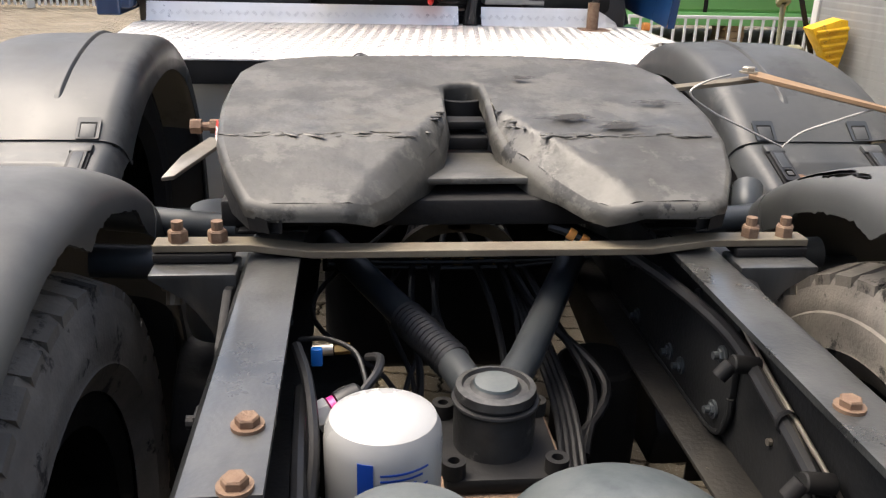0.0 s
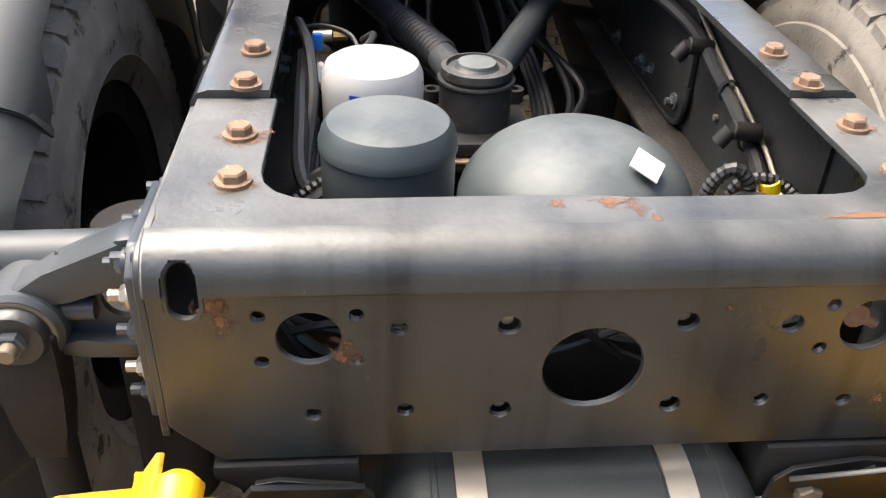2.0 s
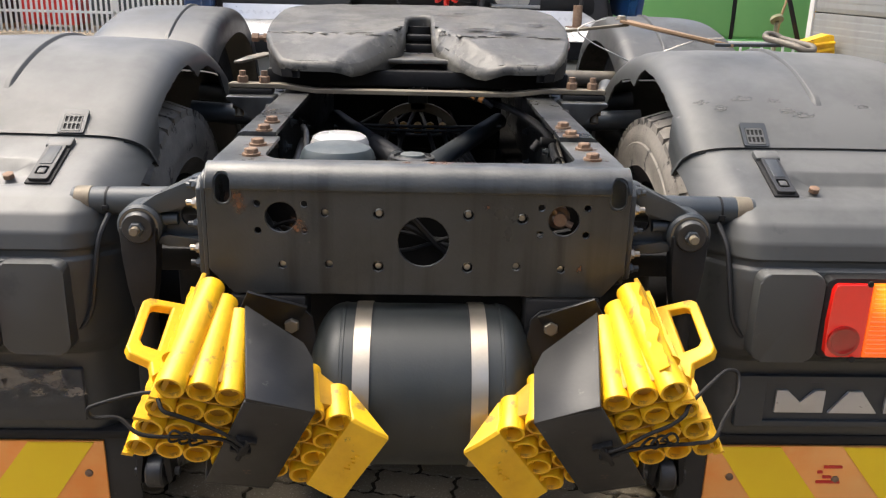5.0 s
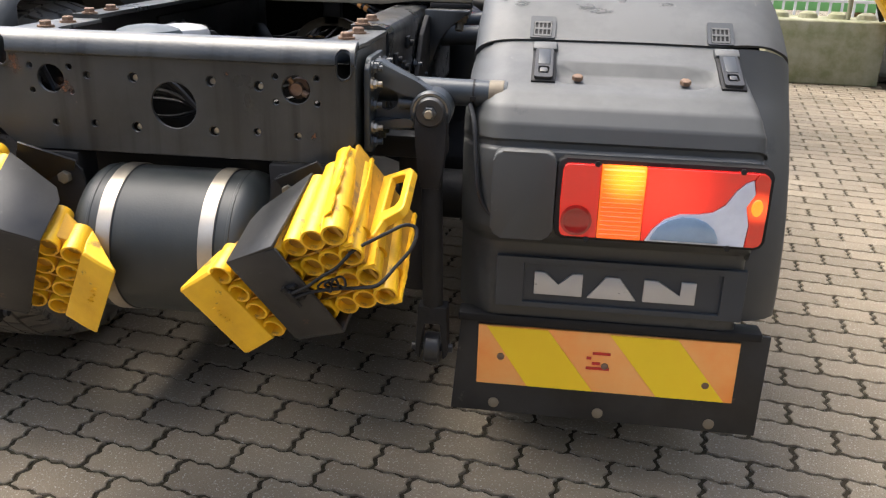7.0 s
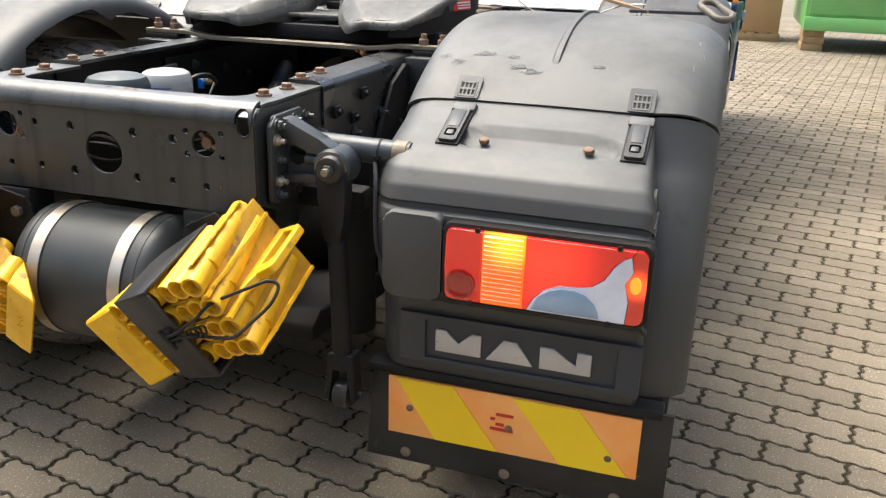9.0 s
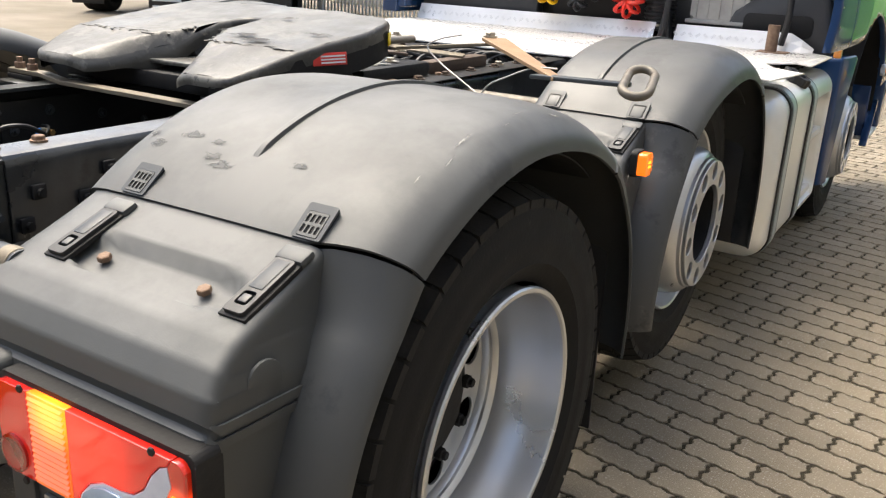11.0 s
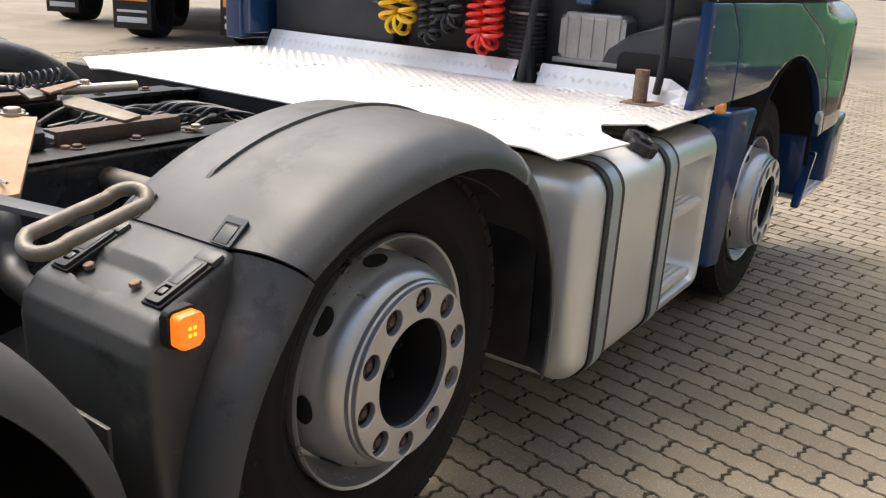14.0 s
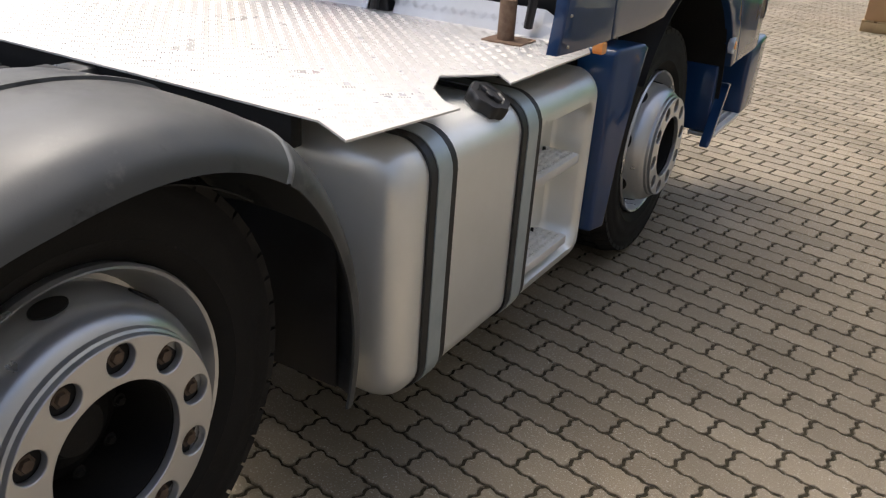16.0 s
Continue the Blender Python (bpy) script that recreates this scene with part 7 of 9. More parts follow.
for y in (3.66, 3.80, 3.92):
    bm = bmesh.new()
    prism(bm, [(1.06, 1.013), (1.19, 1.013), (1.185, 1.0), (1.13, 0.99), (1.115, 0.952), (1.06, 0.95)], "y", y, y + 0.035, 0.003)
    part("deck_bracket", bm, M_BLACK, tank, "black bracket under the deck edge")
cap_m = Matrix.Translation((1.165, 3.37, 0.925)) @ Matrix.Rotation(radians(27), 4, "Y")
bm = bmesh.new()
lathe(bm, (0, 0, 0), (0, 0, 1), [(0.066, -0.01), (0.05, 0.012), (0.046, 0.02), (0.046, 0.05), (0.03, 0.05)], 32)
neck = part("filler_neck", bm, M_ALU, tank, "aluminium filler neck")
neck.matrix_basis = cap_m
bm = bmesh.new()
rings = []
for rr, h in ((0.050, 0.03), (0.058, 0.032), (0.060, 0.038), (0.060, 0.062), (0.056, 0.069), (0.040, 0.070), (0.036, 0.066)):
    rings.append([((rr * (1 + 0.05 * math.cos(8 * a))) * math.cos(a), (rr * (1 + 0.05 * math.cos(8 * a))) * math.sin(a), h) for a in [2 * math.pi * k / 64 for k in range(64)]])
loft(bm, rings)
box(bm, (-0.034, -0.009, 0.062), (0.034, 0.009, 0.078), 0.004)
lathe(bm, (0, 0, 0.066), (0, 0, 1), [(0.016, 0), (0.016, 0.008), (0.012, 0.010), (0, 0.010)], 20)
part("fuel_cap", bm, M_HOSE, tank, "black lobed fuel filler cap").matrix_basis = cap_m
bm = bmesh.new()
box(bm, (-1.2, 2.95, 0.3), (-0.6, 4.0, 0.95), 0.06, 4)
part("left_tank", bm, M_ALU, truck, "aluminium tank on the far flank")
# cab
SKIN = [(3.60, 1.280), (3.615, 1.286), (3.64, 1.291), (3.70, 1.297), (3.94, 1.316), (4.4, 1.324), (4.9, 1.328), (5.5, 1.339), (5.95, 1.338), (6.07, 1.332), (6.16, 1.318), (6.30, 1.288), (6.38, 1.255), (6.44, 1.20), (6.50, 1.08)]


def skin_x(y, z):
    """The cab's outer face: bowed along its length, drawn in below and rounded over at the front shoulder."""
    x = SKIN[0][1]
    for (y0, x0), (y1, x1) in zip(SKIN, SKIN[1:]):
        if y >= y0:
            f = min(1.0, (y - y0) / (y1 - y0))
            x = x0 + (x1 - x0) * f
    f = min(1.0, max(0.0, (y - 5.1) / 0.7))
    x -= f * f * (3 - 2 * f) * min(0.15, 6.5 * max(0.0, z - 1.30) ** 2)
    x -= 0.10 * max(0.0, 1.195 - z) * (1.0 if y < 4.5 else max(0.0, 1 - (y - 4.5) / 0.3))
    return x - 0.04 * max(0.0, z - 1.43)


def shrink(pts, d):
    """The outline moved inwards by d."""
    n, res = len(pts), []
    area = sum(pts[k][0] * pts[(k + 1) % n][1] - pts[(k + 1) % n][0] * pts[k][1] for k in range(n))
    sg = 1 if area > 0 else -1
    for k in range(n):
        p, q, r = Vector(pts[k - 1]), Vector(pts[k]), Vector(pts[(k + 1) % n])
        e, f = (q - p).normalized(), (r - q).normalized()
        ne, nf = Vector((-e.y, e.x)) * sg, Vector((-f.y, f.x)) * sg
        m = ne + nf
        m = m / max(0.5, m.length_squared / 2)
        res.append((q.x + m.x * d, q.y + m.y * d))
    return res


def skin(outline, depth=0.03, lift=0.0, edge=0.005):
    """A pressed panel that follows the cab's outer face, with rounded edges."""
    bm = bmesh.new()
    outline = shrink(outline, 0.003)
    rings = [(shrink(outline, edge), 0.0), (shrink(outline, edge * 0.3), edge * 0.3), (outline, edge), (outline, depth)]
    fine = []
    for pts, d in rings:
        ring = []
        for k in range(len(pts)):
            p, q = Vector(pts[k]), Vector(pts[(k + 1) % len(pts)])
            n = max(1, round((Vector(outline[(k + 1) % len(pts)]) - Vector(outline[k])).length / 0.05))
            ring += [bm.verts.new((-d + lift, *p.lerp(q, i / n))) for i in range(n)]
        fine.append(ring)
    n = len(fine[0])
    for a in range(3):
        for k in range(n):
            bm.faces.new((fine[a][k], fine[a][(k + 1) % n], fine[a + 1][(k + 1) % n], fine[a + 1][k]))
    bm.faces.new(fine[0])
    bm.faces.new(fine[3][::-1])
    bmesh.ops.triangulate(bm, faces=[f for f in bm.faces if len(f.verts) > 4])
    ys = [p[0] for p in outline]
    zs = [p[1] for p in outline]
    cuts = [((0, y, 0), (0, 1, 0)) for y in [3.62, 3.65, 3.69, 3.75] + [3.8 + 0.08 * k for k in range(34)] if min(ys) < y < max(ys)]
    cuts += [((0, 0, z), (0, 0, 1)) for z in [0.85, 0.95, 1.05, 1.12, 1.16, 1.19, 1.22, 1.27, 1.31, 1.34, 1.37, 1.40, 1.44, 1.6, 1.9] if min(zs) < z < max(zs)]
    for co, no in cuts:
        bmesh.ops.bisect_plane(bm, geom=bm.verts[:] + bm.edges[:] + bm.faces[:], plane_co=co, plane_no=no)
    for v in bm.verts:
        v.co.x += skin_x(v.co.y, v.co.z)
    bmesh.ops.recalc_face_normals(bm, faces=bm.faces[:])
    return bm


SEAM = [(3.772, 1.425), (3.815, 1.377), (3.862, 1.325), (3.884, 1.28), (3.895, 1.23), (3.912, 1.15), (3.938, 1.068)]
ARCH = [(4.41, 1.083), (4.45, 1.11), (4.506, 1.138), (4.56, 1.16), (4.619, 1.177), (4.73, 1.191), (4.854, 1.19), (4.93, 1.18), (5.005, 1.16), (5.07, 1.142), (5.128, 1.119), (5.205, 1.087), (5.27, 1.049), (5.33, 1.008), (5.385, 0.956), (5.425, 0.91), (5.457, 0.855), (5.49, 0.80), (5.516, 0.74)]
ARC = [(4.68, 1.425), (4.733, 1.405), (4.83, 1.383), (4.92, 1.358), (5.03, 1.332), (5.126, 1.302), (5.21, 1.272), (5.29, 1.228), (5.36, 1.18), (5.424, 1.115), (5.50, 1.02), (5.561, 0.922), (5.59, 0.83), (5.606, 0.748)]
cab = part("cab", skin([(3.64, 1.433), (6.42, 1.433), (6.30, 2.6), (3.70, 2.6)], 0.05), M_BLUE, truck, "glossy dark blue cab, seen from behind", sharp=50)
part("side_fairing", skin([(3.605, 1.425)] + SEAM + [(3.80, 1.063), (3.605, 1.06)], 0.035), M_BLUE, cab, "blue rear side fairing", sharp=50)
part("side_panel", skin(SEAM[::-1] + ARC + ARCH[::-1] + [(4.214, 1.07)], 0.035), M_BLUE, cab, "blue side panel over the front wheel", sharp=50)
part("front_fairing", skin(ARC[::-1] + [(6.44, 1.425), (6.47, 1.30), (6.48, 1.10), (6.40, 0.80), (6.08, 0.757)], 0.05), M_BLUE, cab, "blue front corner fairing", sharp=50)
bm = skin([(3.63, 1.45), (6.42, 1.45), (6.42, 1.10), (6.3, 0.78), (5.54, 0.76)] + [(y + 0.012, z + 0.012) for y, z in ARCH[::-1]] + [(4.2, 1.082), (3.63, 1.075)], 0.02, -0.014, 0.002)
part("panel_gap", bm, M_BLACK, cab, "dark joints behind the panels")
part("headlamp_edge", skin([(6.06, 1.14), (6.14, 1.165), (6.34, 1.02), (6.30, 0.93), (6.17, 0.895), (6.10, 0.90)], 0.01, 0.004, 0.003), M_HOSE, cab, "dark edge of the headlamp")
part("lamp_frame", skin([(6.085, 1.12), (6.135, 1.13), (6.18, 0.93), (6.13, 0.915)], 0.008, 0.0075, 0.002), M_LETTER, cab, "grey lamp surround")
bm = bmesh.new()
prism(bm, [(3.93, 1.05), (4.45, 1.05), (4.6, 1.15), (5.2, 1.15), (5.5, 0.9), (5.6, 0.4), (6.1, 0.4), (6.2, 1.4), (6.0, 2.6), (3.93, 2.6)], "x", -1.40, -1.29, 0.012, 3)
part("cab_side", bm, M_BLUE, cab)
bm = bmesh.new()
box(bm, (-1.30, 4.3, 1.25), (1.14, 6.15, 2.7), 0.05, 3)
part("cab_body", bm, M_BLUE, cab)
bm = bmesh.new()
prism(bm, [(-1.41, 1.08), (-1.24, 1.08), (-1.24, 2.6), (-1.41, 2.6)], "y", 3.95, 4.1, 0.015, 3)
part("side_fairing", bm, M_BLUE, cab)
for k in range(5):
    z = 1.09 + 0.085 * k
    bm = bmesh.new()
    lathe(bm, (1.288, 3.63, z), (1.40, 3.61, z), [(0.005, 0), (0.004, 0.003), (0, 0.004)], 10)
    part("rivet", bm, M_STRAP, cab)
bm = bmesh.new()
prism(bm, [(4.105, 1.0), (4.13, 1.012), (4.28, 1.016), (4.305, 1.0), (4.25, 0.84), (4.21, 0.63), (4.19, 0.36), (4.10, 0.36)], "x", 1.13, 1.27, 0.014, 3)
for v in bm.verts:
    v.co.x += 0.23 * (v.co.y - 4.11) if v.co.x > 1.2 else 0.0
part("wheel_arch_panel", bm, M_BLUE, cab, "blue panel behind the front wheel")
bm = bmesh.new()
box(bm, (0.55, 4.05, 0.35), (1.1, 4.2, 1.05), 0.02)
sheet(bm, lambda u, v: (0.6 + 0.71 * v, 4.89 + 0.65 * math.cos(radians(2 + 150 * u)), 0.56 + 0.635 * math.sin(radians(2 + 150 * u))), 24, 2, 0.004)
part("wheel_house", bm, M_BLACK, cab, "black front wheel house")
bm = bmesh.new()
prism(bm, [(5.57, 0.655), (5.645, 0.645), (5.44, 0.38), (5.40, 0.372), (5.41, 0.40), (5.60, 0.63)], "x", 1.29, 1.334, 0.008, 3)
step_box = part("entry_step", bm, M_BLUE, cab, "blue flange of the entry step")
bm = bmesh.new()
prism(bm, [(5.50, 0.74), (5.58, 0.74), (5.58, 0.42), (5.50, 0.42)], "x", 0.95, 1.29, 0.008, 3)
part("step_liner", bm, M_BLUE, step_box, "dark blue liner of the step")
bm = bmesh.new()
box(bm, (1.13, 5.585, 0.40), (1.20, 6.3, 0.80), 0.01)
part("step_recess", bm, M_BLUE, step_box, "dark blue recess wall of the step")
bm = bmesh.new()
box(bm, (1.202, 5.50, 0.395), (1.325, 6.02, 0.415), 0.004)
for i in range(3):
    for j in range(14):
        lathe(bm, (1.225 + 0.035 * i, 5.53 + 0.035 * j, 0.415), (1.225 + 0.035 * i, 5.53 + 0.035 * j, 0.43), [(0.010, 0), (0.007, 0.005), (0.004, 0.005), (0.004, 0.001), (0, 0.001)], 8)
part("tread", bm, M_PLATE, step_box, "perforated aluminium tread")
bm = bmesh.new()
prism(bm, [(6.025, 0.752), (6.36, 0.79), (6.30, 0.40), (6.025, 0.40)], "x", 1.13, 1.325, 0.02, 3)
part("step_column", bm, M_BLUE, step_box)
bm = bmesh.new()
prism(bm, rounded(5.432, 0.815, 5.485, 0.89, 0.024), "x", 1.325, 1.352, 0.008, 3)
turn_lamp = part("turn_lamp", bm, M_CLEAR, cab, "small clear turn lamp")
bm = bmesh.new()
prism(bm, rounded(5.445, 0.835, 5.472, 0.872, 0.012), "x", 1.349, 1.3555, 0.002)
part("lamp_bulb", bm, M_ORANGE, turn_lamp, "orange bulb in the lamp")
bm = bmesh.new()
prism(bm, rounded(3.95, 1.018, 3.99, 1.054, 0.006), "x", 1.24, 1.272, 0.004)
part("orange_marker", bm, M_ORANGE, cab, "small orange marker")
# the cab's dark back wall and what hangs on it
bm = bmesh.new()
box(bm, (-1.28, 4.25, 0.9), (1.2, 4.3, 2.7), 0.01)
back_wall = part("cab_rear_wall", bm, M_CABGREY, cab, "dark grey plastic cab rear wall")
for k in range(16):
    bm = bmesh.new()
    z = 1.33 + 0.034 * k
    box(bm, (-1.11, 4.14, z), (-0.73, 4.26, z + 0.022), 0.008)
    part("bellows_fold", bm, M_CABGREY, back_wall, "")
bm = bmesh.new()
box(bm, (-1.12, 4.16, 1.32), (-0.72, 4.26, 1.95), 0.02)
part("intake_duct", bm, M_CABGREY, back_wall, "ribbed grey intake duct")
bm = bmesh.new()
prism(bm, [(-1.22, 1.0), (-0.42, 1.0), (-0.42, 1.26), (-0.55, 1.30), (-0.72, 1.30), (-0.8, 1.33), (-1.22, 1.33)], "y", 4.12, 4.2, 0.012, 3)
part("lower_panel", bm, M_CABGREY, back_wall, "dark grey moulded lower panel")
bm = bmesh.new()
rod(bm, (-0.03, 4.22, 1.04), (-0.03, 4.22, 2.4), 0.36, seg=40)
for v in bm.verts:
    v.co.y = 4.22 + (v.co.y - 4.22) * 0.25
part("air_cleaner", bm, M_BLACK, back_wall, "large black air cleaner")
bm = bmesh.new()
prof = []
for k in range(14):
    prof += [(0.075, 0.02 * k), (0.085, 0.02 * k + 0.005), (0.085, 0.02 * k + 0.012), (0.075, 0.02 * k + 0.016)]
lathe(bm, (0.30, 4.16, 1.06), (0.30, 4.16, 2.0), [(0, 0)] + prof + [(0.08, 0.8), (0, 0.8)], 24)
part("rubber_bellows", bm, M_HOSE, back_wall, "black rubber bellows")
y0, z0, x0, x1 = 4.13, 1.115, 0.475, 0.775
bm = bmesh.new()
prism(bm, rounded(x0, z0 + 0.02, x1, z0 + 0.205, 0.02), "y", y0, y0 + 0.12, 0.014, 3)
cover = part("cast_cover", bm, M_CAST, back_wall, "grey cast aluminium cover box")
bm = bmesh.new()
box(bm, (x0 - 0.02, y0 - 0.015, z0), (x1 + 0.02, y0 + 0.12, z0 + 0.022), 0.004)
part("cover_flange", bm, M_CAST, cover)
for k in range(5):
    bm = bmesh.new()
    box(bm, (x0 + 0.03 + 0.06 * k, y0 - 0.006, z0 + 0.03), (x0 + 0.036 + 0.06 * k, y0 + 0.02, z0 + 0.20), 0.002)
    part("cover_rib", bm, M_CAST, cover)
bm = bmesh.new()
box(bm, (x0 + 0.02, y0 - 0.004, z0 + 0.185), (x1 - 0.02, y0 + 0.12, z0 + 0.215), 0.01)
part("cover_lid", bm, M_CAST, cover)
bm = bmesh.new()
prism(bm, [(0.62, 1.0), (0.70, 1.2), (0.80, 1.26), (1.0, 1.345), (1.08, 1.36), (1.16, 1.27), (1.2, 1.1), (1.2, 1.0)], "y", 4.12, 4.25, 0.03, 3)
part("rear_arch", bm, M_CABGREY, back_wall, "grey moulded cover")
bm = bmesh.new()
prism(bm, rounded(0.76, 1.08, 1.1, 1.19, 0.03), "y", 4.112, 4.13, 0.004)
part("cover_recess", bm, M_BLACK, back_wall, "dark recess in the cover")
bm = bmesh.new()
prism(bm, [(0.53, 1.36), (0.61, 1.36), (0.64, 1.465), (0.70, 1.475), (1.08, 1.48), (1.13, 1.38), (1.16, 1.33), (1.24, 1.3), (1.24, 2.6), (0.40, 2.6), (0.45, 1.6)], "y", 4.13, 4.2, 0.012, 3)
part("rear_panel", bm, M_BLUE, cab, "blue steel lower edge of the cab back")
for a, b in (((0.74, 4.122, 1.50), (0.86, 4.132, 1.59)), ((0.90, 4.122, 1.50), (1.06, 4.132, 1.59)), ((0.56, 4.122, 1.42), (0.60, 4.132, 1.60))):
    bm = bmesh.new()
    box(bm, a, b, 0.004)
    part("pressed_panel", bm, M_BLUE, cab)
bm = bmesh.new()
prism(bm, [(-0.70, 1.47), (-0.50, 1.50), (-0.44, 2.6), (-0.80, 2.6)], "y", 4.2, 4.24, 0.008)
part("rear_panel", bm, M_BLUE, cab, "blue steel lower edge of the cab back")
bm = bmesh.new()
tube(bm, smooth_path([(-1.2, 4.0, 1.62), (-0.95, 3.98, 1.6), (-0.6, 4.0, 1.63), (-0.45, 4.02, 1.7)], 6), 0.007, 8)
part("bracing_rod", bm, M_FRAME, back_wall, "thin dark rod")
for z in (1.085, 1.30):
    bm = bmesh.new()
    lathe(bm, (0.30, 4.16, z), (0.30, 4.16, z + 0.1), [(0.082, 0), (0.0875, 0.001), (0.0875, 0.011), (0.082, 0.012)], 24)
    part("hose_clamp", bm, M_STRAP, back_wall, "bright hose clamp")
bm = bmesh.new()
prism(bm, [(0.335, 1.018), (0.415, 1.018), (0.40, 1.08), (0.39, 1.17), (0.365, 1.17), (0.355, 1.08)], "y", 4.03, 4.09, 0.01, 3)
part("tube_boot", bm, M_HOSE, back_wall, "black flattened tube end in the deck")
bm = bmesh.new()
tube(bm, smooth_path([(0.37, 4.0, 1.03), (0.385, 4.0, 1.15), (0.42, 4.03, 1.5), (0.5, 4.08, 1.9)], 8), 0.017, 10)
part("gas_strut", bm, M_HOSE, back_wall, "black tube")
bm = bmesh.new()
tube(bm, smooth_path([(0.98, 4.02, 1.05), (1.0, 4.0, 1.2), (0.99, 4.0, 1.5), (0.95, 4.05, 1.9)], 8), 0.016, 10)
part("gas_strut", bm, M_HOSE, back_wall, "black tube")


def coil(x, z_top, z_low, r, wire, turns, m, label, gap=0.05):
    """A spiral hose that hangs in a U: one helix wound about the two legs and the bend."""
    bm = bmesh.new()
    pts = []
    leg = z_top - z_low - gap - r
    bend = math.pi * gap
    whole = 2 * leg + bend
    n = int(turns * 14)
    for k in range(n + 1):
        d = whole * k / n
        if d < leg:
            c, t = Vector((x - gap, 4.0, z_top - d)), Vector((0, 0, -1))
        elif d < leg + bend:
            a = (d - leg) / gap
            c, t = Vector((x - gap * math.cos(a), 4.0, z_top - leg - gap * math.sin(a))), Vector((math.sin(a), 0, -math.cos(a)))
        else:
            c, t = Vector((x + gap, 4.0, z_top - leg + (d - leg - bend))), Vector((0, 0, 1))
        a = 2 * math.pi * turns * k / n
        side = Vector((0, 1, 0)).cross(t)
        rr = r * (1 + 0.06 * math.sin(0.37 * a))
        pts.append(c + side * (rr * math.cos(a)) + Vector((0, 1, 0)) * (rr * math.sin(a)))
    tube(bm, pts, wire, 7)
    return part("coiled_hose", bm, m, back_wall, label)


coil(-0.305, 1.95, 1.163, 0.041, 0.0105, 33, M_COILY, "coiled yellow air hose", 0.056)
coil(0.17, 1.95, 1.125, 0.040, 0.0105, 46, M_COILR, "coiled red air hose", 0.042)
coil(-0.12, 1.95, 1.138, 0.026, 0.008, 52, M_HOSE, "coiled black cable", 0.03)
coil(-0.02, 1.95, 1.2, 0.036, 0.009, 40, M_HOSE, "coiled black cable", 0.045)
bm = bmesh.new()
rod(bm, (-0.62, 4.05, 1.3), (-0.62, 4.05, 1.6), 0.01)
for z in (1.38, 1.42, 1.47):
    rod(bm, (-0.72, 4.04, z), (-0.55, 4.04, z), 0.012)
part("hose_coupling", bm, M_STRAP, back_wall, "metal hose couplings")
for x, w in ((-0.42, 0.012), (0.11, 0.012)):
    bm = bmesh.new()
    box(bm, (x, 4.09, 1.9), (x + w, 4.1, 1.92))
    part("clip", bm, M_STRAP, back_wall)
bm = bmesh.new()
box(bm, (0.21, 4.1, 1.5), (0.27, 4.11, 1.62), 0.003)
part("white_label", bm, M_WHITE, back_wall, "white label")


# ---- wheel chocks in their holders ----
def chock_pose(side):
    right_m = Matrix(((0.838, 0.108, -0.513, 0.178), (-0.301, 0.905, -0.296, -0.135), (0.452, 0.402, 0.803, 0.425), (0, 0, 0, 1)))
    if side > 0:
        return right_m
    flip = Matrix.Translation((0.022, 0, 0)) @ Matrix.Diagonal((-1, 1, 1, 1)) @ right_m
    pivot = Matrix.Translation((-0.46, -0.1, 0.70))
    return Matrix.Translation((0.007, 0, -0.010)) @ pivot @ Matrix.Rotation(radians(-5.0), 4, "Y") @ pivot.inverted() @ flip


TOP = [(0.0, 0.004), (0.05, 0.07), (0.085, 0.102), (0.135, 0.135), (0.2, 0.168), (0.252, 0.208), (0.29, 0.258), (0.314, 0.284), (0.34, 0.284)]


def chock_top(x):
    """The chock's rise above its base, from toe to heel."""
    for (x0, y0), (x1, y1) in zip(TOP, TOP[1:]):
        if x <= x1:
            return y0 + (y1 - y0) * (x - x0) / (x1 - x0)
    return TOP[-1][1]


